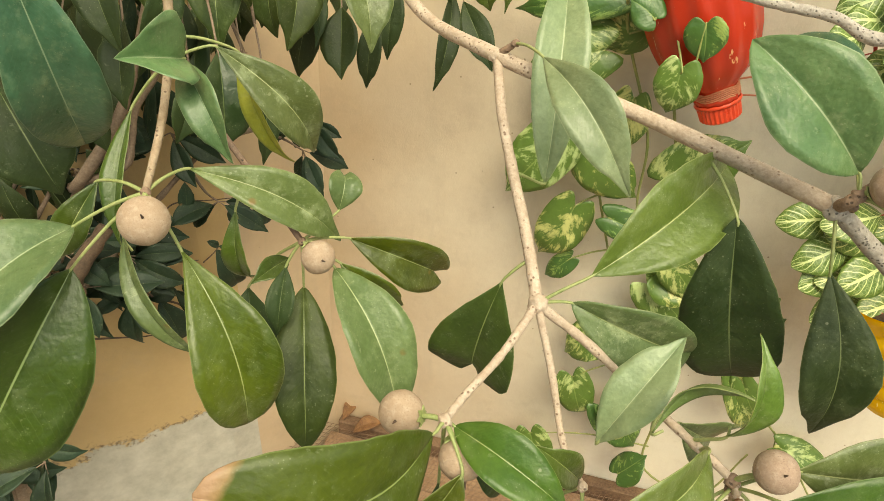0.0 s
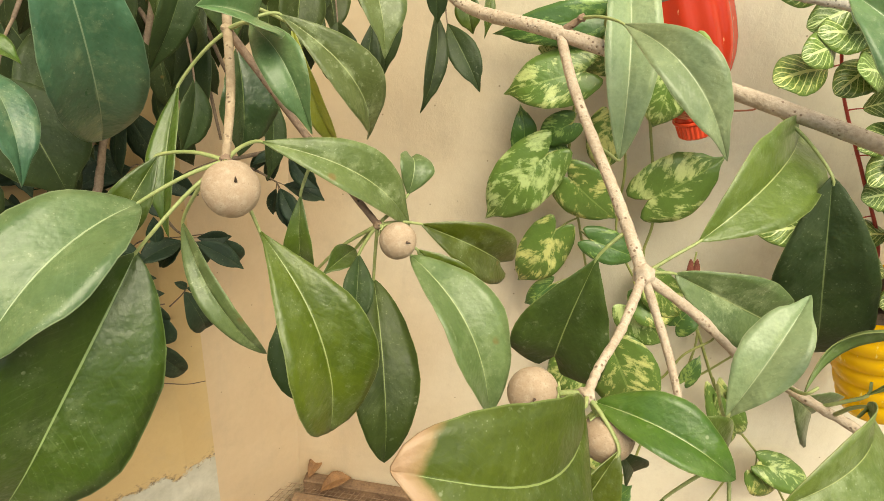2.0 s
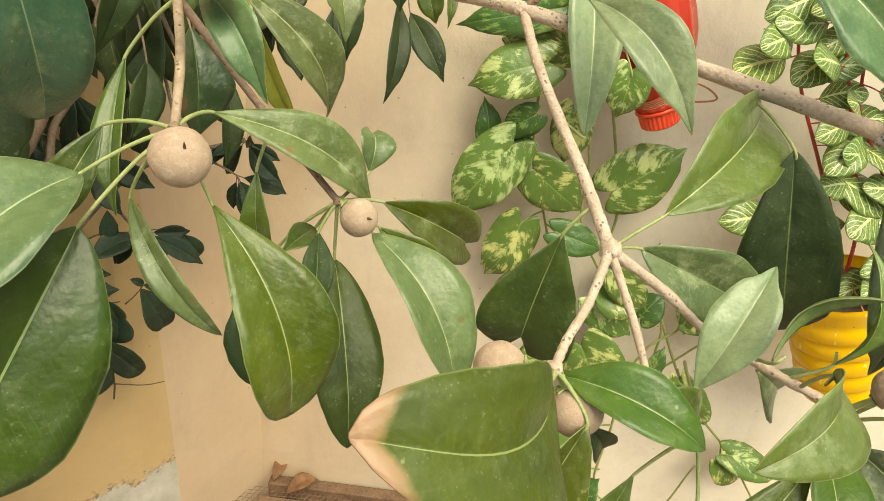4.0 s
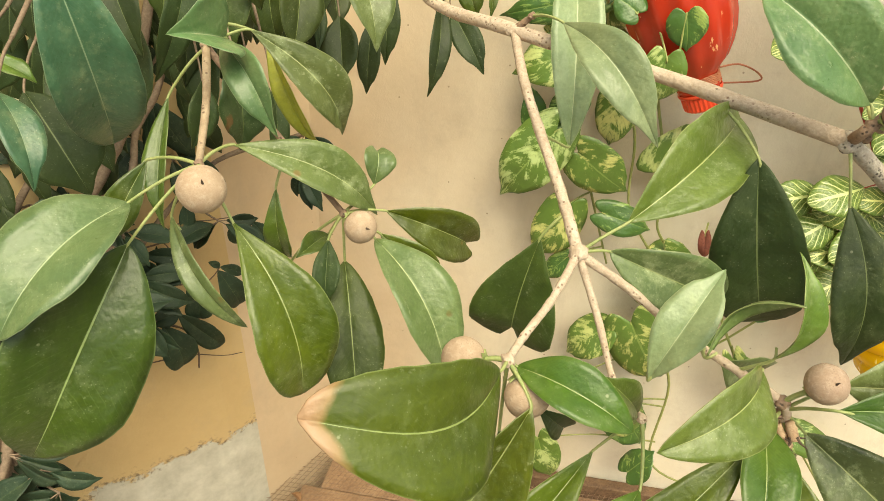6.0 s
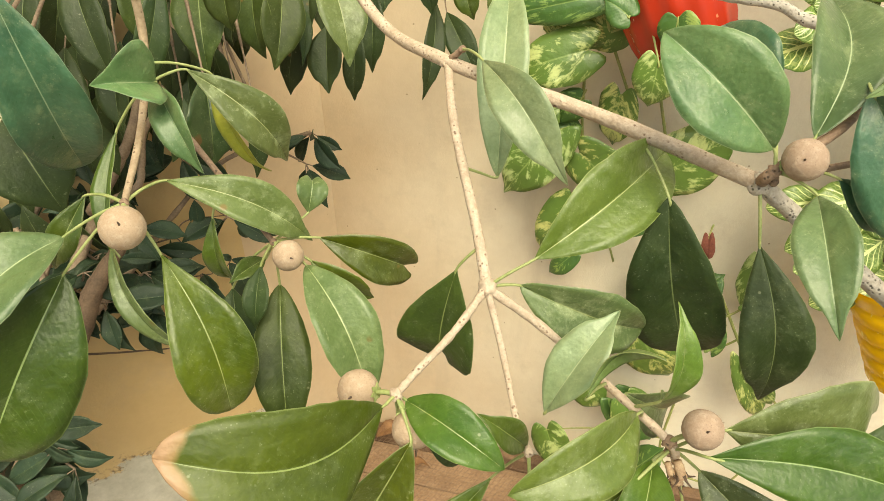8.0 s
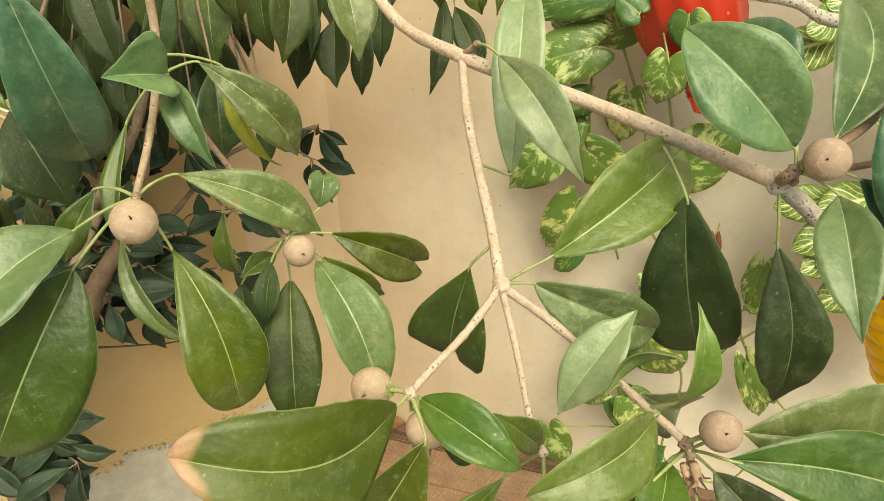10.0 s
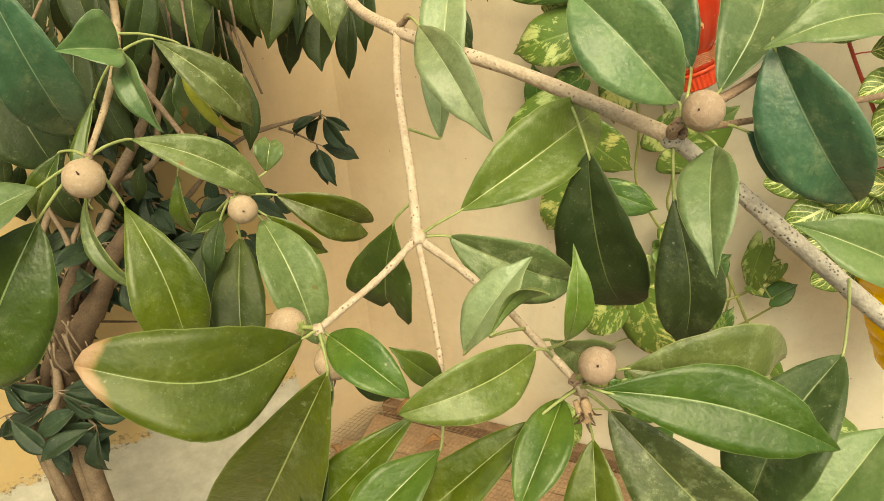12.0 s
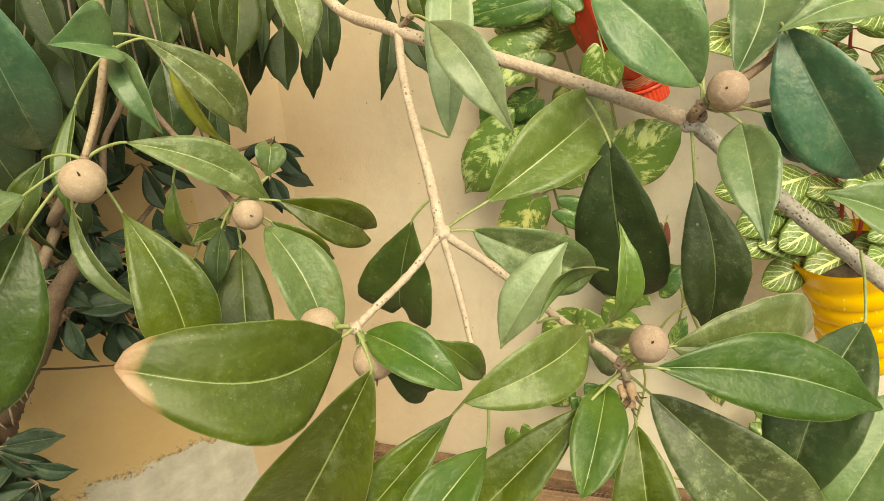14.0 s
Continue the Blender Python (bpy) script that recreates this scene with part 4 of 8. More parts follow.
leaf(tree, (0.1081, 0.2954, 1.1012), (0.151, 0.3229, 1.1636), 0.0327, (-0.49, -0.62, 0.61), 0.12, "silver", "plain", (0.1243, 0.3347, 1.0906), label="dusty pale green leaf", fold=-0.39)
leaf(tree, (0.1735, 0.2860, 1.1260), (0.1758, 0.2940, 1.1916), 0.0175, (0.25, -0.92, 0.3), 0.2, "olive", "plain", (0.1622, 0.2995, 1.1059), fold=-0.55)
leaf(tree, (0.1278, 0.2737, 1.1375), (0.162, 0.2561, 1.182), 0.0111, (-0.02, -0.94, -0.35), -0.3, "dusty", "plain", (0.1483, 0.3171, 1.1083), fold=-0.50)
leaf(tree, (0.1555, 0.2657, 1.1365), (0.0838, 0.2094, 1.1349), 0.0358, (0.49, -0.64, 0.59), 0.15, "olive", "oval", (0.1668, 0.2936, 1.1051), fold=-0.35)
leaf(tree, (0.1738, 0.2759, 1.0861), (0.1491, 0.2094, 1.0611), 0.0329, (0.09, -0.38, 0.92), 0.1, "plain", "oval", (0.1837, 0.278, 1.0947), fold=-0.35)
leaf(tree, (0.2090, 0.2730, 1.1180), (0.3160, 0.2960, 1.0985), 0.0700, (0.3, -0.83, 0.47), 0.1, "dusty", "notch", (0.1837, 0.278, 1.0947), fold=-0.22)
leaf(tree, (0.1925, 0.2490, 1.1225), (0.3300, 0.2410, 1.0950), 0.0475, (0.09, -0.76, 0.65), 0.02, "fresh", "plain", (0.1837, 0.278, 1.0947), fold=-0.20, lean=0.2)
leaf(tree, (0.2042, 0.2795, 1.0741), (0.3212, 0.242, 0.968), 0.0662, (-0.05, -0.96, 0.28), 0.1, "dull", "oval", (0.1837, 0.278, 1.0947), fold=-0.33)
leaf(tree, (0.1948, 0.2693, 1.0571), (0.2039, 0.2203, 0.9611), 0.0441, (-0.23, -0.87, 0.42), 0.1, "deep", "oval", (0.1837, 0.278, 1.0947), fold=-0.40)
leaf(tree, (0.156, 0.2553, 1.0863), (0.0457, 0.2278, 0.9617), 0.04, (-0.41, -0.74, 0.53), 0.1, "deep", "oval", (0.1837, 0.278, 1.0947), fold=-0.30)
leaf(tree, (0.3741, 0.2826, 1.0724), (0.3127, 0.2307, 1.0022), 0.0587, (-0.47, -0.46, 0.75), 0.1, "light", "plain", fold=-0.40)
leaf(tree, (0.2521, 0.4242, 1.2517), (0.2283, 0.4803, 1.295), 0.0392, (-0.3, -0.66, 0.69), 0.1, "teal", "oval", (0.2388, 0.3684, 1.2365), fold=-0.45)
# ---------------------------------------------------------------- tree behind, its leaves hang in from above
back_tree = thing("tree", (-1.05, 0.45, 0), "bushy tree with glossy hanging leaves, shade put into their dark colour", "tree")
part("trunk", tube("trunk", ((-1.05, 0.45, 0), (-1.02, 0.47, 0.5), (-0.97, 0.5, 1), (-0.3673, 0.8052, 1.3299)), 0.018, 0.01, 6, 10, 0.04), SHADE_STEM, back_tree)
part("limb", tube("limb", ((-0.3673, 0.8052, 1.3299), (-0.2003, 0.8758, 1.3297), (0.0546, 0.9468, 1.3112), (0.1546, 0.9468, 1.3312)), 0.012, 0.005, 6, 8, 0.04), SHADE_STEM, back_tree)
leaf(back_tree, (-0.1311, 0.8177, 1.199), (-0.1248, 0.7649, 1.1329), 0.0473, (-0.25, -0.77, 0.59), 0.07, "dark", "plain", (-0.1388, 0.8418, 1.2521), stalk=SHADE_STEM)
part("twig", tube("twig", ((-0.1539, 0.8887, 1.3263), (-0.1464, 0.8653, 1.3042), (-0.1388, 0.8418, 1.2521)), 0.003, 0.0016, 4, 6, 0.04), SHADE_STEM, back_tree)
leaf(back_tree, (-0.0919, 0.8195, 1.2018), (-0.1015, 0.8021, 1.1083), 0.0284, (0.11, -0.98, 0.17), 0.12, "dark", "plain", (-0.0972, 0.8474, 1.253), stalk=SHADE_STEM)
part("twig", tube("twig", ((-0.1076, 0.9016, 1.323), (-0.1024, 0.8745, 1.303), (-0.0972, 0.8474, 1.253)), 0.003, 0.0016, 4, 6, 0.04), SHADE_STEM, back_tree)
leaf(back_tree, (-0.0757, 0.8446, 1.2419), (-0.078, 0.8119, 1.1424), 0.0324, (0.07, -0.95, 0.31), 0.08, "dark", "plain", (-0.08, 0.8757, 1.2908), stalk=SHADE_STEM)
part("twig", tube("twig", ((-0.0844, 0.9081, 1.3213), (-0.0822, 0.8919, 1.3211), (-0.08, 0.8757, 1.2908)), 0.003, 0.0016, 4, 6, 0.04), SHADE_STEM, back_tree)
leaf(back_tree, (-0.11, 0.7515, 1.2818), (-0.0769, 0.6841, 1.1936), 0.052, (0.41, -0.64, 0.65), 0.13, "dusty", "plain", (-0.1245, 0.797, 1.3065), stalk=SHADE_STEM)
part("twig", tube("twig", ((-0.1539, 0.8887, 1.3263), (-0.1392, 0.8429, 1.3314), (-0.1245, 0.797, 1.3065)), 0.003, 0.0016, 4, 6, 0.04), SHADE_STEM, back_tree)
leaf(back_tree, (-0.0099, 0.9790, 1.1911), (-0.0234, 0.9100, 1.0710), 0.0316, (0.36, -0.82, 0.43), 0.15, "dark", "plain", (-0.0121, 1.0031, 1.2521), stalk=SHADE_STEM)
part("twig", tube("twig", ((0.0082, 0.9339, 1.3146), (-0.0135, 1.0188, 1.2959), (-0.0121, 1.0031, 1.2521)), 0.003, 0.0016, 4, 6, 0.04), SHADE_STEM, back_tree)
leaf(back_tree, (0.0061, 0.9706, 1.1775), (0.0517, 0.9154, 1.1036), 0.0416, (-0.12, -0.83, 0.55), 0.08, "dark", "plain", (-0.0020, 0.9950, 1.2378), stalk=SHADE_STEM)
part("twig", tube("twig", ((0.0082, 0.9339, 1.3146), (-0.0085, 1.0148, 1.2887), (-0.0020, 0.9950, 1.2378)), 0.003, 0.0016, 4, 6, 0.04), SHADE_STEM, back_tree)
leaf(back_tree, (0.0284, 0.9981, 1.2214), (0.0441, 0.9839, 1.1627), 0.0359, (-0.14, -0.97, 0.2), 0.12, "plain", "plain", (0.0181, 1.0234, 1.2809), stalk=SHADE_STEM)
leaf(back_tree, (0.0737, 1.0614, 1.2181), (0.0669, 1.0122, 1.1558), 0.0167, (0.17, -0.78, 0.6), 0.08, "plain", "plain", (0.0515, 1.0539, 1.2794), stalk=SHADE_STEM)
leaf(back_tree, (-0.1681, 0.7912, 1.2697), (-0.1718, 0.7281, 1.1741), 0.0512, (0.57, -0.69, 0.44), 0.07, "mid", "plain", (-0.1723, 0.8331, 1.3066), stalk=SHADE_STEM)
part("twig", tube("twig", ((-0.1771, 0.8823, 1.328), (-0.1747, 0.8577, 1.3323), (-0.1723, 0.8331, 1.3066)), 0.003, 0.0016, 4, 6, 0.04), SHADE_STEM, back_tree)
leaf(back_tree, (-0.1958, 0.773, 1.2784), (-0.1936, 0.7504, 1.1781), 0.0517, (-0.24, -0.95, 0.21), 0.07, "mid", "plain", (-0.2117, 0.8142, 1.3119), stalk=SHADE_STEM)
part("twig", tube("twig", ((-0.2306, 0.863, 1.3297), (-0.2212, 0.8386, 1.3358), (-0.2117, 0.8142, 1.3119)), 0.003, 0.0016, 4, 6, 0.04), SHADE_STEM, back_tree)
leaf(back_tree, (-0.1615, 0.8303, 1.219), (-0.1524, 0.7704, 1.1656), 0.0176, (0.44, -0.56, 0.7), 0.13, "dark", "plain", (-0.1679, 0.8516, 1.2738), stalk=SHADE_STEM)
part("twig", tube("twig", ((-0.1771, 0.8823, 1.328), (-0.1725, 0.8669, 1.3159), (-0.1679, 0.8516, 1.2738)), 0.003, 0.0016, 4, 6, 0.04), SHADE_STEM, back_tree)
leaf(back_tree, (-0.1971, 0.5918, 1.2148), (-0.193, 0.5638, 1.1334), 0.0532, (0.72, -0.64, 0.26), 0.11, "red", "plain", (-0.2162, 0.6335, 1.2449), stalk=SHADE_STEM)
part("twig", tube("twig", ((-0.3066, 0.8309, 1.3299), (-0.2614, 0.7322, 1.3024), (-0.2162, 0.6335, 1.2449)), 0.003, 0.0016, 4, 6, 0.04), SHADE_STEM, back_tree)
leaf(back_tree, (-0.2297, 0.7056, 1.2838), (-0.2104, 0.633, 1.2047), 0.053, (0.23, -0.69, 0.69), 0.12, "mid", "plain", (-0.2499, 0.7488, 1.3089), stalk=SHADE_STEM)
part("twig", tube("twig", ((-0.2914, 0.8373, 1.3298), (-0.2706, 0.7931, 1.3344), (-0.2499, 0.7488, 1.3089)), 0.003, 0.0016, 4, 6, 0.04), SHADE_STEM, back_tree)
leaf(back_tree, (-0.2312, 0.6227, 1.302), (-0.2682, 0.5851, 1.1883), 0.0304, (0.57, -0.82, 0.09), 0.14, "dark", "plain", (-0.2515, 0.668, 1.3183), stalk=SHADE_STEM)
part("twig", tube("twig", ((-0.3217, 0.8245, 1.3299), (-0.2866, 0.7462, 1.3391), (-0.2515, 0.668, 1.3183)), 0.003, 0.0016, 4, 6, 0.04), SHADE_STEM, back_tree)
leaf(back_tree, (-0.1845, 0.6469, 1.3029), (-0.1812, 0.6362, 1.241), 0.0405, (-0.17, -0.97, 0.16), 0.05, "mid", "plain", (-0.2054, 0.6918, 1.3191), stalk=SHADE_STEM)
part("twig", tube("twig", ((-0.2762, 0.8437, 1.3298), (-0.2408, 0.7678, 1.3394), (-0.2054, 0.6918, 1.3191)), 0.003, 0.0016, 4, 6, 0.04), SHADE_STEM, back_tree)
leaf(back_tree, (-0.2807, 0.6039, 1.2342), (-0.2767, 0.5665, 1.1658), 0.0334, (-0.08, -0.88, 0.47), 0.09, "dark", "plain", (-0.2988, 0.646, 1.2642), stalk=SHADE_STEM)
part("twig", tube("twig", ((-0.3673, 0.8052, 1.3299), (-0.3331, 0.7256, 1.3121), (-0.2988, 0.646, 1.2642)), 0.003, 0.0016, 4, 6, 0.04), SHADE_STEM, back_tree)
leaf(back_tree, (-0.3311, 0.4943, 1.2097), (-0.2891, 0.469, 1.1348), 0.0659, (0.4, -0.78, 0.49), 0.13, "dark", "plain", (-0.3365, 0.5406, 1.2377), stalk=SHADE_STEM)
part("twig", tube("twig", ((-0.3673, 0.8052, 1.3299), (-0.3519, 0.6729, 1.2988), (-0.3365, 0.5406, 1.2377)), 0.003, 0.0016, 4, 6, 0.04), SHADE_STEM, back_tree)
leaf(back_tree, (-0.3132, 0.4378, 1.2515), (-0.2833, 0.4333, 1.2368), 0.0152, (0.33, -0.46, 0.82), 0.06, "plain", "plain", (-0.3203, 0.4862, 1.2718), stalk=SHADE_STEM)
part("twig", tube("twig", ((-0.3673, 0.8052, 1.3299), (-0.3438, 0.6457, 1.3159), (-0.3203, 0.4862, 1.2718)), 0.003, 0.0016, 4, 6, 0.04), SHADE_STEM, back_tree)
leaf(back_tree, (-0.275, 0.3766, 1.2479), (-0.2467, 0.3394, 1.2043), 0.0236, (0.59, -0.38, 0.71), 0.16, "teal", "plain", (-0.2853, 0.4247, 1.2671), stalk=SHADE_STEM)
part("twig", tube("twig", ((-0.3673, 0.8052, 1.3299), (-0.3263, 0.615, 1.3135), (-0.2853, 0.4247, 1.2671)), 0.003, 0.0016, 4, 6, 0.04), SHADE_STEM, back_tree)
leaf(back_tree, (-0.2945, 0.5954, 1.315), (-0.2603, 0.5499, 1.2208), 0.0372, (0.04, -0.89, 0.45), 0.11, "dark", "plain", (-0.3109, 0.6425, 1.3283), stalk=SHADE_STEM)
part("twig", tube("twig", ((-0.3673, 0.8052, 1.3299), (-0.3391, 0.7239, 1.3441), (-0.3109, 0.6425, 1.3283)), 0.003, 0.0016, 4, 6, 0.04), SHADE_STEM, back_tree)
leaf(back_tree, (-0.3791, 0.6656, 1.2953), (-0.387, 0.6257, 1.207), 0.0367, (0.21, -0.9, 0.39), 0.15, "dark", "plain", (-0.375, 0.714, 1.3173), stalk=SHADE_STEM)
part("twig", tube("twig", ((-0.3673, 0.8052, 1.3299), (-0.3712, 0.7596, 1.3386), (-0.375, 0.714, 1.3173)), 0.003, 0.0016, 4, 6, 0.04), SHADE_STEM, back_tree)
leaf(back_tree, (-0.4001, 0.6601, 1.2864), (-0.42, 0.6364, 1.1981), 0.0419, (0.2, -0.96, 0.21), 0.06, "dark", "plain", (-0.3895, 0.7069, 1.3104), stalk=SHADE_STEM)
part("twig", tube("twig", ((-0.3673, 0.8052, 1.3299), (-0.3784, 0.7561, 1.3352), (-0.3895, 0.7069, 1.3104)), 0.003, 0.0016, 4, 6, 0.04), SHADE_STEM, back_tree)
leaf(back_tree, (-0.2447, 0.6377, 1.1751), (-0.2528, 0.6016, 1.1186), 0.0334, (0.76, -0.6, 0.27), 0.11, "dark", "plain", (-0.2598, 0.6744, 1.2155), stalk=SHADE_STEM)
part("twig", tube("twig", ((-0.3217, 0.8245, 1.3299), (-0.2908, 0.7494, 1.2877), (-0.2598, 0.6744, 1.2155)), 0.003, 0.0016, 4, 6, 0.04), SHADE_STEM, back_tree)
leaf(back_tree, (-0.1856, 0.6763, 1.1614), (-0.1858, 0.6506, 1.0756), 0.0236, (0.66, -0.72, 0.21), 0.07, "dark", "plain", (-0.2005, 0.7106, 1.2046), stalk=SHADE_STEM)
part("twig", tube("twig", ((-0.261, 0.8502, 1.3298), (-0.2308, 0.7804, 1.2822), (-0.2005, 0.7106, 1.2046)), 0.003, 0.0016, 4, 6, 0.04), SHADE_STEM, back_tree)
leaf(back_tree, (-0.2796, 0.6656, 1.2953), (-0.2663, 0.6235, 1.2288), 0.0419, (0.58, -0.63, 0.52), 0.14, "mid", "plain", (-0.2968, 0.7114, 1.3157), stalk=SHADE_STEM)
part("twig", tube("twig", ((-0.3369, 0.8181, 1.3299), (-0.3169, 0.7647, 1.3378), (-0.2968, 0.7114, 1.3157)), 0.003, 0.0016, 4, 6, 0.04), SHADE_STEM, back_tree)
leaf(back_tree, (-0.3701, 0.6643, 1.2176), (-0.3639, 0.5982, 1.1141), 0.0502, (0.35, -0.78, 0.52), 0.10, "dark", "plain", (-0.3693, 0.7034, 1.2588), stalk=SHADE_STEM)
part("twig", tube("twig", ((-0.3673, 0.8052, 1.3299), (-0.3683, 0.7543, 1.3094), (-0.3693, 0.7034, 1.2588)), 0.003, 0.0016, 4, 6, 0.04), SHADE_STEM, back_tree)
leaf(back_tree, (-0.2153, 0.7053, 1.1701), (-0.1941, 0.6811, 1.1086), 0.0365, (-0.2, -0.93, 0.3), 0.15, "dark", "plain", (-0.2291, 0.7368, 1.2164), stalk=SHADE_STEM)
part("twig", tube("twig", ((-0.2762, 0.8437, 1.3298), (-0.2527, 0.7903, 1.2881), (-0.2291, 0.7368, 1.2164)), 0.003, 0.0016, 4, 6, 0.04), SHADE_STEM, back_tree)
leaf(back_tree, (-0.1586, 0.8767, 1.2556), (-0.1519, 0.8187, 1.1954), 0.0416, (-0.2, -0.72, 0.67), 0.09, "dark", "plain", (-0.1554, 0.8851, 1.3148), stalk=SHADE_STEM)
leaf(back_tree, (-0.0603, 0.9126, 1.2564), (-0.066, 0.8591, 1.206), 0.0359, (0.26, -0.68, 0.69), 0.11, "dark", "plain", (-0.0611, 0.9141, 1.3164), stalk=SHADE_STEM)
leaf(back_tree, (-0.0174, 0.9272, 1.2609), (-0.0106, 0.9263, 1.1834), 0.0291, (0.16, -0.99, 0.03), 0.05, "dark", "plain", (-0.0152, 0.9274, 1.3208), stalk=SHADE_STEM)
leaf(back_tree, (-0.3928, 0.727, 1.2803), (-0.414, 0.7015, 1.1896), 0.0459, (0.77, -0.64, 0), 0.10, "dark", "plain", (-0.3796, 0.7677, 1.3161), stalk=SHADE_STEM)
part("twig", tube("twig", ((-0.3673, 0.8052, 1.3299), (-0.3734, 0.7865, 1.338), (-0.3796, 0.7677, 1.3161)), 0.003, 0.0016, 4, 6, 0.04), SHADE_STEM, back_tree)
leaf(back_tree, (-0.3265, 0.6642, 1.2552), (-0.3277, 0.6389, 1.1688), 0.0411, (0.42, -0.87, 0.25), 0.10, "dark", "plain", (-0.3389, 0.707, 1.2879), stalk=SHADE_STEM)
part("twig", tube("twig", ((-0.3673, 0.8052, 1.3299), (-0.3531, 0.7561, 1.3239), (-0.3389, 0.707, 1.2879)), 0.003, 0.0016, 4, 6, 0.04), SHADE_STEM, back_tree)
leaf(back_tree, (-0.2837, 0.7027, 1.2413), (-0.2756, 0.6762, 1.1553), 0.0402, (0.76, -0.6, 0.26), 0.11, "dark", "plain", (-0.3009, 0.7399, 1.2799), stalk=SHADE_STEM)
part("twig", tube("twig", ((-0.3369, 0.8181, 1.3299), (-0.3189, 0.779, 1.3199), (-0.3009, 0.7399, 1.2799)), 0.003, 0.0016, 4, 6, 0.04), SHADE_STEM, back_tree)
leaf(back_tree, (-0.2639, 0.7343, 1.2165), (-0.2513, 0.6751, 1.1177), 0.0462, (-0.19, -0.85, 0.49), 0.14, "dark", "plain", (-0.2777, 0.7655, 1.2631), stalk=SHADE_STEM)
part("twig", tube("twig", ((-0.3066, 0.8309, 1.3299), (-0.2921, 0.7982, 1.3115), (-0.2777, 0.7655, 1.2631)), 0.003, 0.0016, 4, 6, 0.04), SHADE_STEM, back_tree)
leaf(back_tree, (-0.1589, 0.8943, 1.2461), (-0.1341, 0.8274, 1.1797), 0.0426, (0.33, -0.6, 0.73), 0.10, "mid", "plain", (-0.1558, 0.8909, 1.3059), stalk=SHADE_STEM)
leaf(back_tree, (-0.1046, 0.9233, 1.2547), (-0.0962, 0.908, 1.1877), 0.0407, (0.27, -0.93, 0.25), 0.09, "mid", "plain", (-0.0904, 0.9126, 1.3115), stalk=SHADE_STEM)
leaf(back_tree, (-0.4403, 0.7214, 1.1959), (-0.4532, 0.7093, 1.117), 0.0426, (0.04, -0.99, 0.15), 0.09, "dark", "plain", (-0.4193, 0.7455, 1.2444), stalk=SHADE_STEM)
part("twig", tube("twig", ((-0.3673, 0.8052, 1.3299), (-0.3933, 0.7754, 1.3022), (-0.4193, 0.7455, 1.2444)), 0.003, 0.0016, 4, 6, 0.04), SHADE_STEM, back_tree)
leaf(back_tree, (-0.4259, 0.6731, 1.2318), (-0.4611, 0.6552, 1.1509), 0.0446, (0.58, -0.81, -0.07), 0.06, "dark", "plain", (-0.4091, 0.711, 1.2699), stalk=SHADE_STEM)
part("twig", tube("twig", ((-0.3673, 0.8052, 1.3299), (-0.3882, 0.7581, 1.3149), (-0.4091, 0.711, 1.2699)), 0.003, 0.0016, 4, 6, 0.04), SHADE_STEM, back_tree)
foliage(back_tree, ((-0.5546, 0.85, 1.3261), (-0.1438, 0.85, 1.3261), (-0.1438, 0.7751, 1.2063), (-0.5546, 0.7751, 1.2063)), (-0.0873, 0.2031, -0.0335), 58, 0.092, "dark", 31, "dense hanging leaves with shade put into their dark colour")
foliage(back_tree, ((-0.5838, 0.8231, 1.2076), (-0.2595, 0.8231, 1.2076), (-0.2595, 0.7551, 1.0987), (-0.5838, 0.7551, 1.0987)), (-0.1054, 0.1973, -0.0617), 40, 0.09, "dark", 32, "dense hanging leaves with shade put into their dark colour")
foliage(back_tree, ((-0.613, 0.8718, 1.21), (-0.3434, 0.8718, 1.21), (-0.3434, 0.7853, 1.0716), (-0.613, 0.7853, 1.0716)), (-0.1025, 0.1775, -0.0555), 44, 0.085, "shade", 33, "dense hanging leaves with shade put into their dark colour")
# unseen crown added above the view to shade the leaves and wall below
foliage(back_tree, ((-0.6288, 0.9535, 1.5672), (-0.2214, 0.9535, 1.5672), (-0.2214, 0.802, 1.3248), (-0.6288, 0.802, 1.3248)), (-0.1535, 0.317, 0.0166), 70, 0.11, "dark", 34, "dense hanging leaves with shade put into their dark colour")
foliage(back_tree, ((-0.6272, 0.8229, 1.1318), (-0.393, 0.8229, 1.1318), (-0.393, 0.7214, 0.9693), (-0.6272, 0.7214, 0.9693)), (-0.085, 0.1287, -0.0582), 30, 0.085, "dark", 35, "dense hanging leaves with shade put into their dark colour")
part("twig", tube("twig", ((-0.4018, 1.0217, 1.3383), (-0.3244, 0.9381, 1.1892), (-0.2781, 0.8546, 1.0401)), 0.0045, 0.002, 5, 6, 0.08), SHADE_STEM, back_tree)
part("twig", tube("twig", ((-0.326, 1.0286, 1.3379), (-0.3416, 0.9135, 1.2001), (-0.3073, 0.7984, 1.0623)), 0.0045, 0.002, 5, 6, 0.08), SHADE_STEM, back_tree)
part("twig", tube("twig", ((-0.4854, 0.9468, 1.3428), (-0.4627, 0.8566, 1.2213), (-0.4338, 0.7664, 1.0999)), 0.0045, 0.002, 5, 6, 0.08), SHADE_STEM, back_tree)
part("twig", tube("twig", ((-0.2614, 0.9541, 1.3424), (-0.3837, 0.8827, 1.2535), (-0.543, 0.8113, 1.1647)), 0.0045, 0.002, 5, 6, 0.08), SHADE_STEM, back_tree)
part("twig", tube("twig", ((-0.5104, 0.9423, 1.3431), (-0.3805, 0.892, 1.2068), (-0.3004, 0.8417, 1.0704)), 0.0045, 0.002, 5, 6, 0.08), SHADE_STEM, back_tree)
part("twig", tube("twig", ((-0.6308, 1.0735, 1.3351), (-0.5115, 0.9954, 1.2298), (-0.4113, 0.9172, 1.1245)), 0.0045, 0.002, 5, 6, 0.08), SHADE_STEM, back_tree)
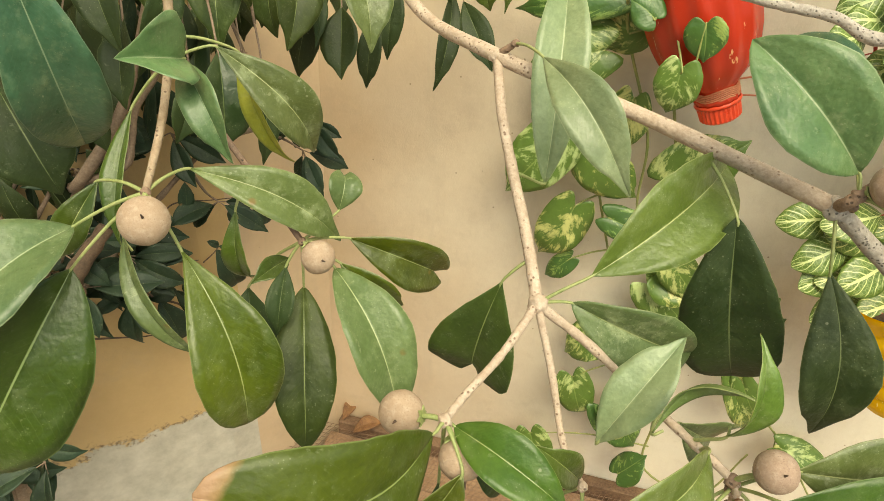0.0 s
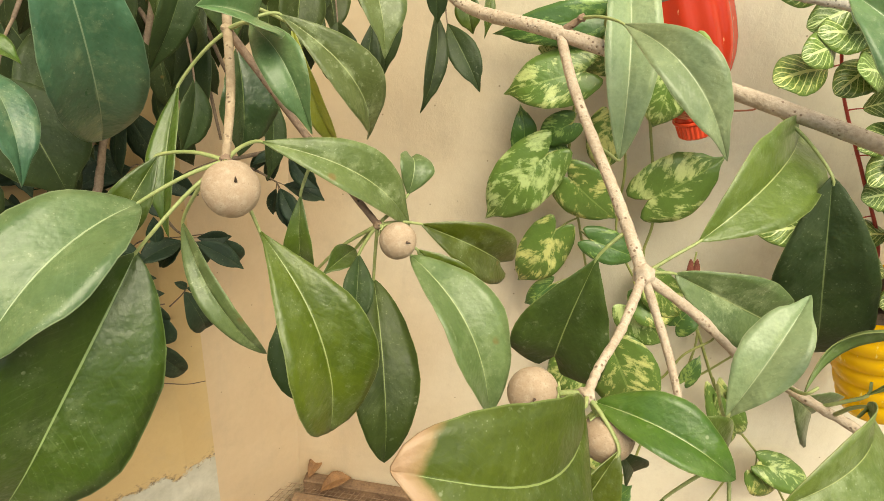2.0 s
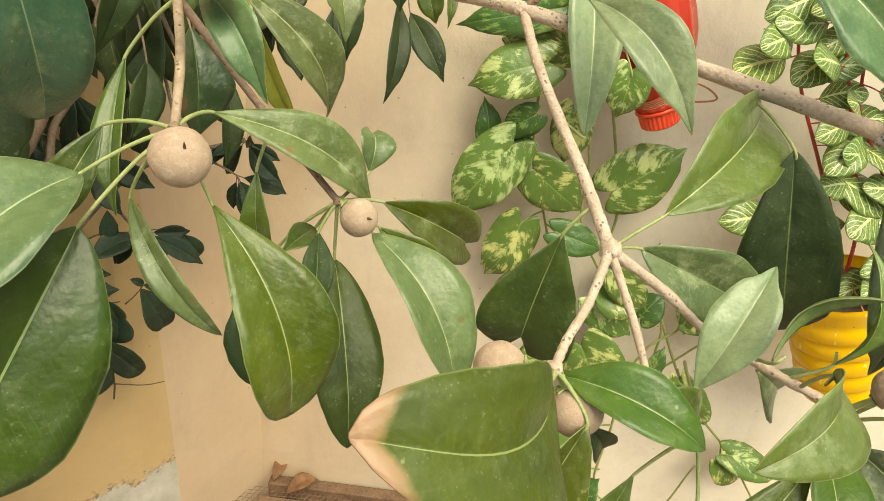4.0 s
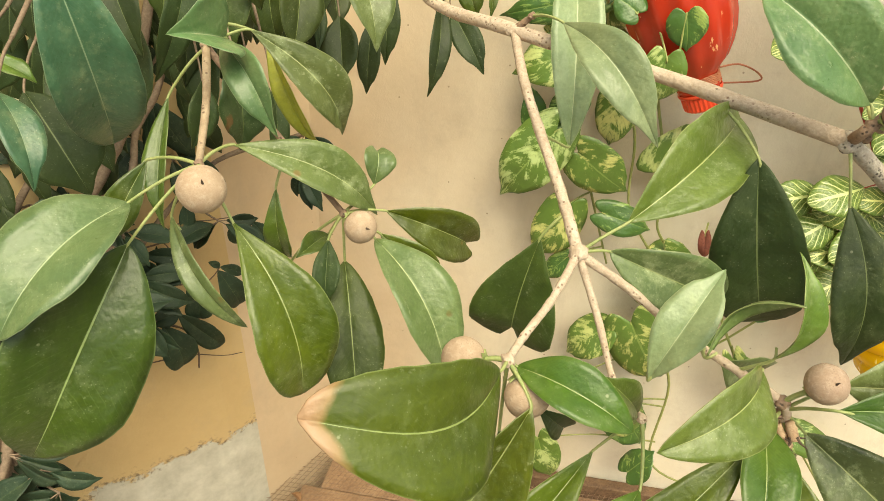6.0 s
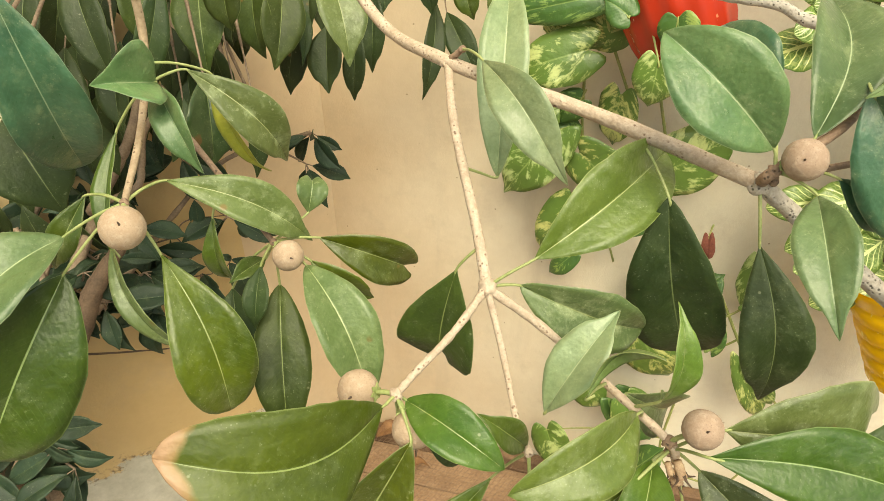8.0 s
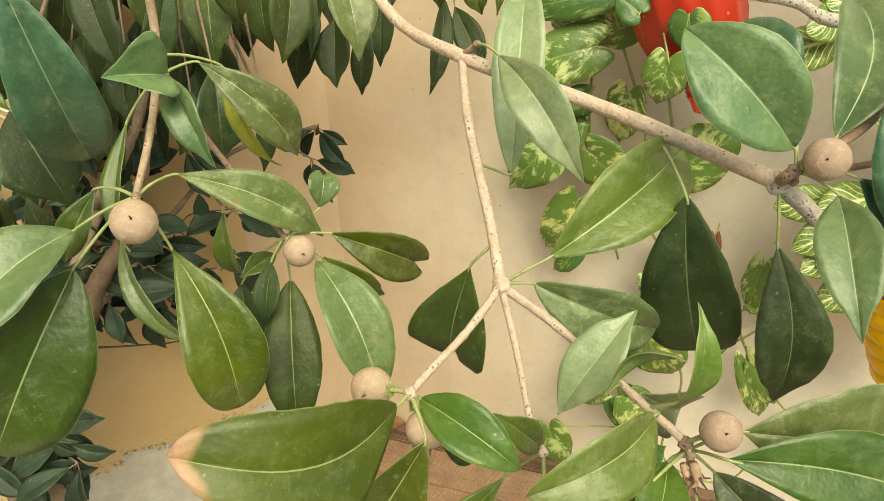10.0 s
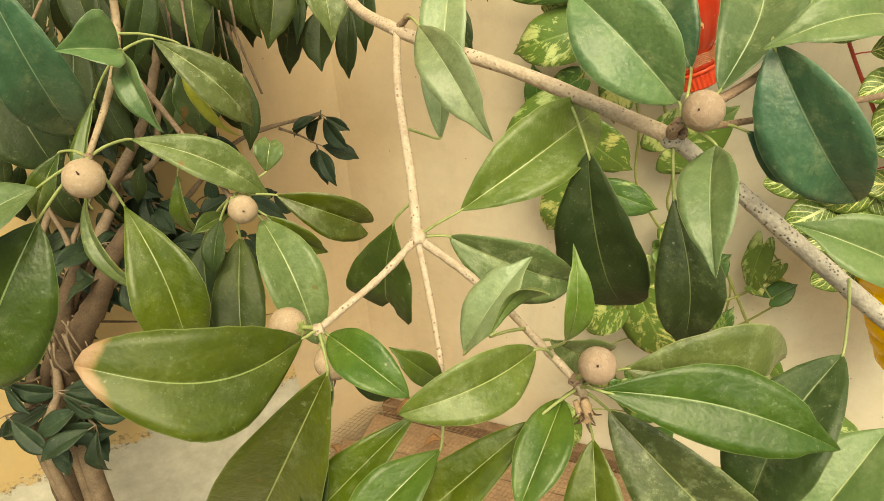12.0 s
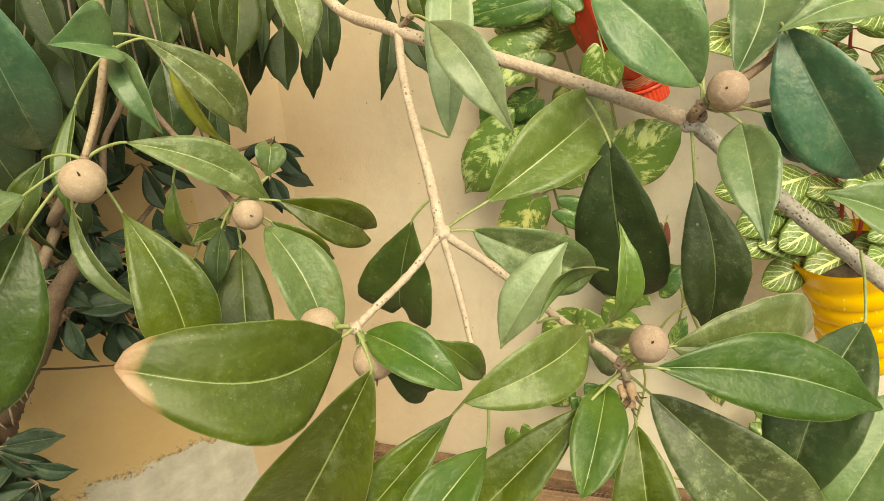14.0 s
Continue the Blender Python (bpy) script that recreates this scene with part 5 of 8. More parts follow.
part("twig", tube("twig", ((-0.1872, 0.9273, 1.344), (-0.307, 0.9025, 1.2272), (-0.3958, 0.8777, 1.1103)), 0.0045, 0.002, 5, 6, 0.08), SHADE_STEM, back_tree)
part("twig", tube("twig", ((-0.6006, 1.0018, 1.3395), (-0.5379, 0.9093, 1.2035), (-0.4655, 0.8168, 1.0675)), 0.0045, 0.002, 5, 6, 0.08), SHADE_STEM, back_tree)
part("twig", tube("twig", ((-0.3486, 0.9989, 1.3397), (-0.3114, 0.9145, 1.209), (-0.2394, 0.8302, 1.0783)), 0.0045, 0.002, 5, 6, 0.08), SHADE_STEM, back_tree)
part("limb", tube("limb", ((-0.7544, 0.9784, 0.8671), (-0.6304, 0.9785, 0.905), (-0.5582, 0.9794, 0.9369), (-0.4956, 0.9952, 0.9927), (-0.4746, 1.0192, 1.0565), (-0.4979, 1.0555, 1.1346), (-0.5046, 1.1261, 1.2734)), 0.0085, 0.0065, 7, 9, 0.06), SHADE_STEM, back_tree, "bent grey-brown limb")
# ---------------------------------------------------------------- shrub in the corner
shrub = thing("shrub", (-0.5778, 0.5516, 0), "shrub with thin woody stems beside the wall, shade put into its leaf colour", "shrub")
part("stem", tube("stem", ((-0.5778, 0.5516, 0), (-0.5746, 0.6007, 0.5263), (-0.5777, 0.6558, 0.6814), (-0.5767, 0.6822, 0.7617), (-0.5304, 0.7271, 0.8475), (-0.491, 0.8905, 0.9794), (-0.4125, 0.9692, 1.1603), (-0.3892, 1.0442, 1.3139)), 0.018, 0.0035, 7, 8, 0.16), SHADE_STEM, shrub)
part("stem", tube("stem", ((-0.6078, 0.5716, 0), (-0.6396, 0.5868, 0.537), (-0.6384, 0.6584, 0.7069), (-0.6092, 0.7377, 0.876), (-0.5397, 0.9168, 1.0622), (-0.572, 1.0218, 1.283)), 0.009, 0.0035, 7, 8, 0.16), SHADE_STEM, shrub)
part("stem", tube("stem", ((-0.5627, 0.6844, 0.7617), (-0.4822, 0.7413, 0.8239), (-0.4299, 0.8952, 0.8802), (-0.3489, 0.9507, 0.9518), (-0.2200, 1.0000, 0.9780)), 0.006, 0.0035, 7, 8, 0.16), SHADE_STEM, shrub)
part("stem", tube("stem", ((-0.5627, 0.6844, 0.7617), (-0.5728, 0.75, 0.7967), (-0.5314, 0.9037, 0.9533), (-0.486, 0.944, 1.0904), (-0.4752, 1.053, 1.2928)), 0.005, 0.0035, 7, 8, 0.16), SHADE_STEM, shrub)
part("stem", tube("stem", ((-0.5578, 0.5316, 0), (-0.5945, 0.5575, 0.5515), (-0.5715, 0.6129, 0.6857), (-0.5886, 0.6653, 0.7617), (-0.5655, 0.7351, 0.8504), (-0.5943, 0.7616, 0.9314)), 0.009, 0.0035, 7, 8, 0.16), SHADE_STEM, shrub)
part("stem", tube("stem", ((-0.5978, 0.5416, 0), (-0.581, 0.59, 0.5584), (-0.5912, 0.6528, 0.6756), (-0.5519, 0.7028, 0.7621), (-0.5701, 0.7384, 0.8468), (-0.53, 0.8019, 0.9397)), 0.008, 0.0035, 7, 8, 0.16), SHADE_STEM, shrub)
part("twig", tube("twig", ((-0.584, 0.8494, 0.9945), (-0.5817, 0.8633, 0.965), (-0.5794, 0.8772, 0.9595)), 0.0026, 0.0014, 4, 6, 0.04), SHADE_STEM, shrub)
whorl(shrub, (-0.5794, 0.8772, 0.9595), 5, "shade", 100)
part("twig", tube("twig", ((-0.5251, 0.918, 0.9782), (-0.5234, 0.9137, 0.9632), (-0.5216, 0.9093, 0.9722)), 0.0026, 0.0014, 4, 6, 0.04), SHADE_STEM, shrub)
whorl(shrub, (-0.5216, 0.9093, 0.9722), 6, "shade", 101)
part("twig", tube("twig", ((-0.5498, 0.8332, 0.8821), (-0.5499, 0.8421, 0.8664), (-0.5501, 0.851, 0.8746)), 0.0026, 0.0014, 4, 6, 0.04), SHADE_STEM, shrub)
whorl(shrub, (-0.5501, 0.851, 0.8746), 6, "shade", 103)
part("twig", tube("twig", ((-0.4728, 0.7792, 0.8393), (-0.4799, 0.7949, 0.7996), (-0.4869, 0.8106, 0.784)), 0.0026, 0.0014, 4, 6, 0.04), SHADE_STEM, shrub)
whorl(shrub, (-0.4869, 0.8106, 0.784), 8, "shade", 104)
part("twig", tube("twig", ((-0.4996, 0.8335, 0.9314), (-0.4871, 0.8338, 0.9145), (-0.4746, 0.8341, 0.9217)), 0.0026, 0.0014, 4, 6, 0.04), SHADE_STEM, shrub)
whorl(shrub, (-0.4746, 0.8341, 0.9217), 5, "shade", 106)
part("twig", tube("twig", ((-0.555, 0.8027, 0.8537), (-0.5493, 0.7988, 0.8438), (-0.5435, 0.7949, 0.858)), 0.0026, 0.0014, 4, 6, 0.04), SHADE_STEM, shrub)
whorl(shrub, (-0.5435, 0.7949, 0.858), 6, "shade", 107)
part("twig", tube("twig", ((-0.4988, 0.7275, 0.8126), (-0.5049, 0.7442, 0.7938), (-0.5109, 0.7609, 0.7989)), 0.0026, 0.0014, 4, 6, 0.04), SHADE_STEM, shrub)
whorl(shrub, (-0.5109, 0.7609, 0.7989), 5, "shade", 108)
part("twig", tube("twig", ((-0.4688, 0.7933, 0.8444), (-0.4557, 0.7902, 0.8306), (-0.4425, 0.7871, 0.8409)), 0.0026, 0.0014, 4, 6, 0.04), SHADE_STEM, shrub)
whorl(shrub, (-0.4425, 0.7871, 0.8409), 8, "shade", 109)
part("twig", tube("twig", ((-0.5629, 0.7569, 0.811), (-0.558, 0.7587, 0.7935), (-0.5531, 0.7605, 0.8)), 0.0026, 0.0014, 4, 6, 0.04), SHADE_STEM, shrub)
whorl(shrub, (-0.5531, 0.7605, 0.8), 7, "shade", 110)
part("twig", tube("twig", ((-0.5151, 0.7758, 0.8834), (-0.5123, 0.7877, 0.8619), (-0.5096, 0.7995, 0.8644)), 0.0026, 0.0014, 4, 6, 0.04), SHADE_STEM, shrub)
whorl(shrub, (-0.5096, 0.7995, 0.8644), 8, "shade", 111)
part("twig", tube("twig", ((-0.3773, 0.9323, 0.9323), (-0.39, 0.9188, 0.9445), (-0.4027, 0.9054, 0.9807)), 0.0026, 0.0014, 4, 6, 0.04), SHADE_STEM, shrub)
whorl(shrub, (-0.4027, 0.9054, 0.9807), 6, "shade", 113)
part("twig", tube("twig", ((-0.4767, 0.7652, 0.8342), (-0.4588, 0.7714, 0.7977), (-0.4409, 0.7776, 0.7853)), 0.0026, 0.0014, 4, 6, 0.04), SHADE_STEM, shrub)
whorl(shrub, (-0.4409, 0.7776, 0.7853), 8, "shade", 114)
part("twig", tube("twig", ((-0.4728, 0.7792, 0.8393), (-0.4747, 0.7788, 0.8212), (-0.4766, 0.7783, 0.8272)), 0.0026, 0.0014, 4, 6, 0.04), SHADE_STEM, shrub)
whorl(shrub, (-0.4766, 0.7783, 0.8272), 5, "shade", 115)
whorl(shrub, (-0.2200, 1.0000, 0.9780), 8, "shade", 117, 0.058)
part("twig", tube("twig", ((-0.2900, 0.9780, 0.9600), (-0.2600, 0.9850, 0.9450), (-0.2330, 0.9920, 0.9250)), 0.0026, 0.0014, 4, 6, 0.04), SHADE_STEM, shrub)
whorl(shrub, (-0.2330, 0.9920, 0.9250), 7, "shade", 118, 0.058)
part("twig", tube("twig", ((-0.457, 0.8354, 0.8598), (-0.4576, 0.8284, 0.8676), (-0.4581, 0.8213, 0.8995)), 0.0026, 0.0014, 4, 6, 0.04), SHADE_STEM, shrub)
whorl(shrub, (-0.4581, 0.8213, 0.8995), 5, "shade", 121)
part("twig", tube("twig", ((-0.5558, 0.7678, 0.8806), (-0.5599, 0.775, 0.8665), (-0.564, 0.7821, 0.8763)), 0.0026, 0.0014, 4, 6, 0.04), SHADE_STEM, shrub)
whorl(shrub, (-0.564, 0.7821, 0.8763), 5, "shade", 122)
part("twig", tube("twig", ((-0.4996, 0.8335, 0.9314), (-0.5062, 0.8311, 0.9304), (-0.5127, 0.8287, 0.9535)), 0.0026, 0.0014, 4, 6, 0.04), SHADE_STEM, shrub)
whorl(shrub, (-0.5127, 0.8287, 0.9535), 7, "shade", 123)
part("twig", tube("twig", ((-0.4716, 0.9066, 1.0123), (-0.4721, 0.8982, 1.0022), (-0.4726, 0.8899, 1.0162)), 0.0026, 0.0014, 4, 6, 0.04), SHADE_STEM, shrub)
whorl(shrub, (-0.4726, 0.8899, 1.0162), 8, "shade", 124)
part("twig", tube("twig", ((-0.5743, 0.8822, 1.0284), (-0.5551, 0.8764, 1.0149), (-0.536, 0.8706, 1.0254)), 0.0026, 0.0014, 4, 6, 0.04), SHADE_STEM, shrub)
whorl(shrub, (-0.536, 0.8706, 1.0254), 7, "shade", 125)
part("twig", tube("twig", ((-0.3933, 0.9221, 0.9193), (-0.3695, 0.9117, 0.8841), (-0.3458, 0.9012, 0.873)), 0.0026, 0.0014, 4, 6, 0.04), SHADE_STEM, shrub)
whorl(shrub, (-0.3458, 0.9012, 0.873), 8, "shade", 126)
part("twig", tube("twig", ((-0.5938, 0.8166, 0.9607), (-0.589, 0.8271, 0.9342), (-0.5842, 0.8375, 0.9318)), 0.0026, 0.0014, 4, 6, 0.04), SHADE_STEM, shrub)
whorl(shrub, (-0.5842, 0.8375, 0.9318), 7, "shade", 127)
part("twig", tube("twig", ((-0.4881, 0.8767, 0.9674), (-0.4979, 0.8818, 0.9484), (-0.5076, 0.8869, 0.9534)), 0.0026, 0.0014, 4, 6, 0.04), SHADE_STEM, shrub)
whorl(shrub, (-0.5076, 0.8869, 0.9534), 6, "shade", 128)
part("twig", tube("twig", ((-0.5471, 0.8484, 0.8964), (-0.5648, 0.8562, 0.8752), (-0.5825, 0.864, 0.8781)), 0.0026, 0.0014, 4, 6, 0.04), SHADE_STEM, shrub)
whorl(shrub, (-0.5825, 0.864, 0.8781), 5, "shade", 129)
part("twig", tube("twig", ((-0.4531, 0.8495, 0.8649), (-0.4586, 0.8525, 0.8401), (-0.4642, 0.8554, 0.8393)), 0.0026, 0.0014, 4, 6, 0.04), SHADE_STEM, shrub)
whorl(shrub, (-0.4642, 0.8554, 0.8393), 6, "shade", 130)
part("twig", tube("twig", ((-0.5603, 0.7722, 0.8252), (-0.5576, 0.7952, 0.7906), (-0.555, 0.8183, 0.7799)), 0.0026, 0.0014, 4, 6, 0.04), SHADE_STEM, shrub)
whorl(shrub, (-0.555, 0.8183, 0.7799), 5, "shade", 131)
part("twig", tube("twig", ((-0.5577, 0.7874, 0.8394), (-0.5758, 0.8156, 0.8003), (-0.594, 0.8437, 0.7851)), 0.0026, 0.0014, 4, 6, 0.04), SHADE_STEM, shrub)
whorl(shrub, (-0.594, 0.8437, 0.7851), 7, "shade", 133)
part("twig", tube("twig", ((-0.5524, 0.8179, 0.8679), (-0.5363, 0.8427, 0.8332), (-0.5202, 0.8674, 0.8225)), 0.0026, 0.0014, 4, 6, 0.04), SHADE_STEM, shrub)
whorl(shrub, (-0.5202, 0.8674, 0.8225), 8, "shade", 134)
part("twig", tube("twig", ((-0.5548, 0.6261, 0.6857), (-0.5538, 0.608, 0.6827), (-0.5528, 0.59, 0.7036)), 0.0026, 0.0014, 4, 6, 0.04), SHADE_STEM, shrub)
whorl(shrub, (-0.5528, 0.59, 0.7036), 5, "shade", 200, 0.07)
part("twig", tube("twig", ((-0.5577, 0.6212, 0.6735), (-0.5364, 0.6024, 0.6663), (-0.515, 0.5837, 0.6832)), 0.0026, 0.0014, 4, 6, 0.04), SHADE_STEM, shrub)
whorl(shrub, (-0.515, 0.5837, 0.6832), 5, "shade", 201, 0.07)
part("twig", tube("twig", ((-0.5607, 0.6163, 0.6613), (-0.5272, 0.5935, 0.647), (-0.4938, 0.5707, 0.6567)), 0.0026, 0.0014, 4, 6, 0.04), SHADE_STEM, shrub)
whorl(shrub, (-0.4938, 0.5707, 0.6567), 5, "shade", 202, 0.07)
part("twig", tube("twig", ((-0.5694, 0.6015, 0.6247), (-0.572, 0.5868, 0.6219), (-0.5747, 0.572, 0.6431)), 0.0026, 0.0014, 4, 6, 0.04), SHADE_STEM, shrub)
whorl(shrub, (-0.5747, 0.572, 0.6431), 4, "shade", 203, 0.07)
part("twig", tube("twig", ((-0.6066, 0.6375, 0.6543), (-0.6171, 0.5988, 0.6534), (-0.6276, 0.56, 0.6766)), 0.0026, 0.0014, 4, 6, 0.04), SHADE_STEM, shrub)
whorl(shrub, (-0.6276, 0.56, 0.6766), 4, "shade", 204, 0.07)
part("twig", tube("twig", ((-0.5266, 0.7326, 0.8475), (-0.5249, 0.7118, 0.8494), (-0.5233, 0.691, 0.8753)), 0.0026, 0.0014, 4, 6, 0.04), SHADE_STEM, shrub)
whorl(shrub, (-0.5233, 0.691, 0.8753), 4, "shade", 205, 0.07)
part("twig", tube("twig", ((-0.5228, 0.747, 0.8594), (-0.5036, 0.7325, 0.862), (-0.4843, 0.718, 0.8885)), 0.0026, 0.0014, 4, 6, 0.04), SHADE_STEM, shrub)
whorl(shrub, (-0.4843, 0.718, 0.8885), 4, "shade", 206, 0.07)
part("twig", tube("twig", ((-0.4846, 0.737, 0.8239), (-0.4717, 0.7179, 0.8255), (-0.4588, 0.6988, 0.851)), 0.0026, 0.0014, 4, 6, 0.04), SHADE_STEM, shrub)
whorl(shrub, (-0.4588, 0.6988, 0.851), 4, "shade", 208, 0.07)
part("twig", tube("twig", ((-0.4728, 0.7792, 0.8393), (-0.4717, 0.7712, 0.8481), (-0.4706, 0.7633, 0.8808)), 0.0026, 0.0014, 4, 6, 0.04), SHADE_STEM, shrub)
whorl(shrub, (-0.4706, 0.7633, 0.8808), 6, "shade", 210, 0.07)
part("twig", tube("twig", ((-0.6199, 0.6767, 0.7377), (-0.6327, 0.6441, 0.7386), (-0.6455, 0.6115, 0.7636)), 0.0026, 0.0014, 4, 6, 0.04), SHADE_STEM, shrub)
whorl(shrub, (-0.6455, 0.6115, 0.7636), 5, "shade", 211, 0.07)
part("twig", tube("twig", ((-0.6195, 0.6896, 0.7684), (-0.6342, 0.6695, 0.7656), (-0.649, 0.6494, 0.7868)), 0.0026, 0.0014, 4, 6, 0.04), SHADE_STEM, shrub)
whorl(shrub, (-0.649, 0.6494, 0.7868), 6, "shade", 213, 0.07)
part("twig", tube("twig", ((-0.6204, 0.6509, 0.676), (-0.6363, 0.6247, 0.6794), (-0.6522, 0.5985, 0.7068)), 0.0026, 0.0014, 4, 6, 0.04), SHADE_STEM, shrub)
whorl(shrub, (-0.6522, 0.5985, 0.7068), 5, "shade", 217, 0.07)
part("twig", tube("twig", ((-0.6189, 0.7089, 0.8145), (-0.6368, 0.6821, 0.8132), (-0.6548, 0.6552, 0.8358)), 0.0026, 0.0014, 4, 6, 0.04), SHADE_STEM, shrub)
whorl(shrub, (-0.6548, 0.6552, 0.8358), 5, "shade", 218, 0.07)
foliage(shrub, ((-0.6704, 0.9564, 1.0775), (-0.3312, 0.959, 1.0688), (-0.4249, 0.7682, 0.749), (-0.6771, 0.7662, 0.7554)), (-0.0537, 0.0788, -0.0415), 34, 0.066, "shade", 51, "dense small leaves with shade put into their dark colour")
foliage(shrub, ((-0.6822, 0.7185, 0.7929), (-0.5924, 0.7109, 0.7765), (-0.5962, 0.6026, 0.5931), (-0.6863, 0.6019, 0.5954)), (-0.0656, 0.0963, -0.0507), 26, 0.058, "shade", 52, "dense small leaves with shade put into their dark colour")
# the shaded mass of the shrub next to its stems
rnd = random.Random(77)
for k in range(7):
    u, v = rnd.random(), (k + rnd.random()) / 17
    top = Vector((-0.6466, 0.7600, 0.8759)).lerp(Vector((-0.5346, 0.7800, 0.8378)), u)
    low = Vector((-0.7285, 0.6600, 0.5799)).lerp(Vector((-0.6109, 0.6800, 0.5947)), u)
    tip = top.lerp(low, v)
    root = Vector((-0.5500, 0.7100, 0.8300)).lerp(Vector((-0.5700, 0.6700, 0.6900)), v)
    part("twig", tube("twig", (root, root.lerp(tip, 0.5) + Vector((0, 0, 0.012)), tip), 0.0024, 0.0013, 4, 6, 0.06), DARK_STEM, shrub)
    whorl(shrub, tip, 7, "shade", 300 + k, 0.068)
# the forked trunk, with shreds of dry bark in the fork and a tuft of leaves under it
part("trunk", tube("trunk", ((-0.6650, 0.6350, 0.0), (-0.6735, 0.6400, 0.3562), (-0.6544, 0.6420, 0.4529), (-0.6227, 0.6440, 0.5703), (-0.5938, 0.6460, 0.6506), (-0.5613, 0.6480, 0.7249), (-0.5520, 0.6500, 0.7450)), 0.014, 0.0240, 9, 12, 0.10), TRUNK_BARK, shrub, "thick brown forked trunk")
part("trunk", tube("trunk", ((-0.7600, 0.6600, 0.0), (-0.7432, 0.6600, 0.3489), (-0.6970, 0.6600, 0.4642), (-0.6620, 0.6550, 0.5675), (-0.6334, 0.6500, 0.6483), (-0.5959, 0.6480, 0.7115), (-0.5617, 0.6480, 0.7365)), 0.008, 0.0120, 8, 10, 0.10), TRUNK_BARK, shrub)
part("limb", tube("limb", ((-0.5680, 0.6480, 0.7130), (-0.5244, 0.6500, 0.7719), (-0.4811, 0.6600, 0.8269), (-0.4505, 0.6800, 0.8878), (-0.4184, 0.7200, 0.9354)), 0.0240, 0.0090, 8, 10, 0.08), TRUNK_BARK, shrub)
part("limb", tube("limb", ((-0.5680, 0.6480, 0.7130), (-0.5551, 0.6540, 0.7707), (-0.5433, 0.6700, 0.8198), (-0.4954, 0.7000, 0.8965)), 0.0230, 0.0080, 8, 10, 0.08), TRUNK_BARK, shrub)
rnd = random.Random(91)
for k in range(9):
    a = Vector((rnd.uniform(-0.555, -0.505), rnd.uniform(0.612, 0.628), rnd.uniform(0.775, 0.830)))
    d = Vector((rnd.uniform(-0.020, 0.014), rnd.uniform(-0.012, 0.004), -rnd.uniform(0.04, 0.075)))
    part("bark_strip", tube("bark_strip", (a, a + d * 0.5 + Vector((rnd.uniform(-0.008, 0.008), -0.006, 0)), a + d), 0.0022, 0.0012, 5, 6, 0.15, k), SHADE_STEM, shrub, "dry peeling bark strip")
whorl(shrub, (-0.5921, 0.6200, 0.6500), 8, "shade", 330, 0.072)
whorl(shrub, (-0.5560, 0.6250, 0.6260), 6, "shade", 331, 0.070)
# thin sprays in front of the pier
part("twig", tube("twig", ((-0.4638, 0.8381, 0.7778), (-0.4471, 0.8500, 0.7762), (-0.4351, 0.8584, 0.7792), (-0.4071, 0.8786, 0.7700), (-0.3894, 0.8914, 0.7659)), 0.0016, 0.0010, 5, 6, 0.08), DARK_STEM, shrub)
part("twig", tube("twig", ((-0.4766, 0.8349, 0.6433), (-0.4410, 0.8603, 0.6356), (-0.4198, 0.8756, 0.6289), (-0.3805, 0.9045, 0.6019), (-0.3539, 0.9238, 0.5927)), 0.0012, 0.0007, 5, 6, 0.08), DARK_STEM, shrub)
part("twig", tube("twig", ((-0.4522, 0.8490, 0.7136), (-0.4390, 0.8588, 0.7037), (-0.4211, 0.8724, 0.6812), (-0.4124, 0.8805, 0.6349), (-0.4166, 0.8792, 0.5962)), 0.0022, 0.0013, 5, 6, 0.08), DARK_STEM, shrub)
part("twig", tube("twig", ((-0.4220, 0.8645, 0.8557), (-0.4102, 0.8720, 0.8757), (-0.3927, 0.8844, 0.8789), (-0.3619, 0.9068, 0.8709), (-0.3322, 0.9284, 0.8656)), 0.0013, 0.0008, 5, 6, 0.08), DARK_STEM, shrub)
part("twig", tube("twig", ((-0.4508, 0.8483, 0.7552), (-0.4276, 0.8633, 0.7891), (-0.4096, 0.8752, 0.8095)), 0.0011, 0.0007, 5, 6, 0.08), DARK_STEM, shrub)
part("twig", tube("twig", ((-0.3843, 0.8953, 0.7588), (-0.3701, 0.9050, 0.7706), (-0.3606, 0.9113, 0.7823)), 0.0012, 0.0007, 5, 6, 0.08), DARK_STEM, shrub)
part("twig", tube("twig", ((-0.4822, 0.7413, 0.8239), (-0.4850, 0.7950, 0.7900), (-0.4638, 0.8381, 0.7778)), 0.0022, 0.0016, 5, 6, 0.08), DARK_STEM, shrub)
part("twig", tube("twig", ((-0.5304, 0.7271, 0.8475), (-0.4800, 0.8150, 0.8550), (-0.4220, 0.8645, 0.8557)), 0.0022, 0.0013, 5, 6, 0.08), DARK_STEM, shrub)
part("twig", tube("twig", ((-0.5767, 0.6822, 0.7617), (-0.5300, 0.7700, 0.6900), (-0.4766, 0.8349, 0.6433)), 0.0022, 0.0012, 5, 6, 0.08), DARK_STEM, shrub)
part("twig", tube("twig", ((-0.4638, 0.8381, 0.7778), (-0.4600, 0.8400, 0.7400), (-0.4522, 0.8490, 0.7136)), 0.0016, 0.0020, 5, 6, 0.08), DARK_STEM, shrub)
leaf(shrub, (-0.4022, 0.8820, 0.7722), (-0.3919, 0.8911, 0.7284), 0.030, (0.00, -0.76, 0.45), 0.06, "shade", "oval", (-0.4071, 0.8786, 0.7700), stalk=DARK_STEM, stem_r=0.0008)
leaf(shrub, (-0.3938, 0.8890, 0.7470), (-0.3996, 0.8871, 0.6942), 0.044, (0.25, -0.76, 0.65), 0.11, "shade", "oval", (-0.4071, 0.8786, 0.7700), stalk=DARK_STEM, stem_r=0.0008)
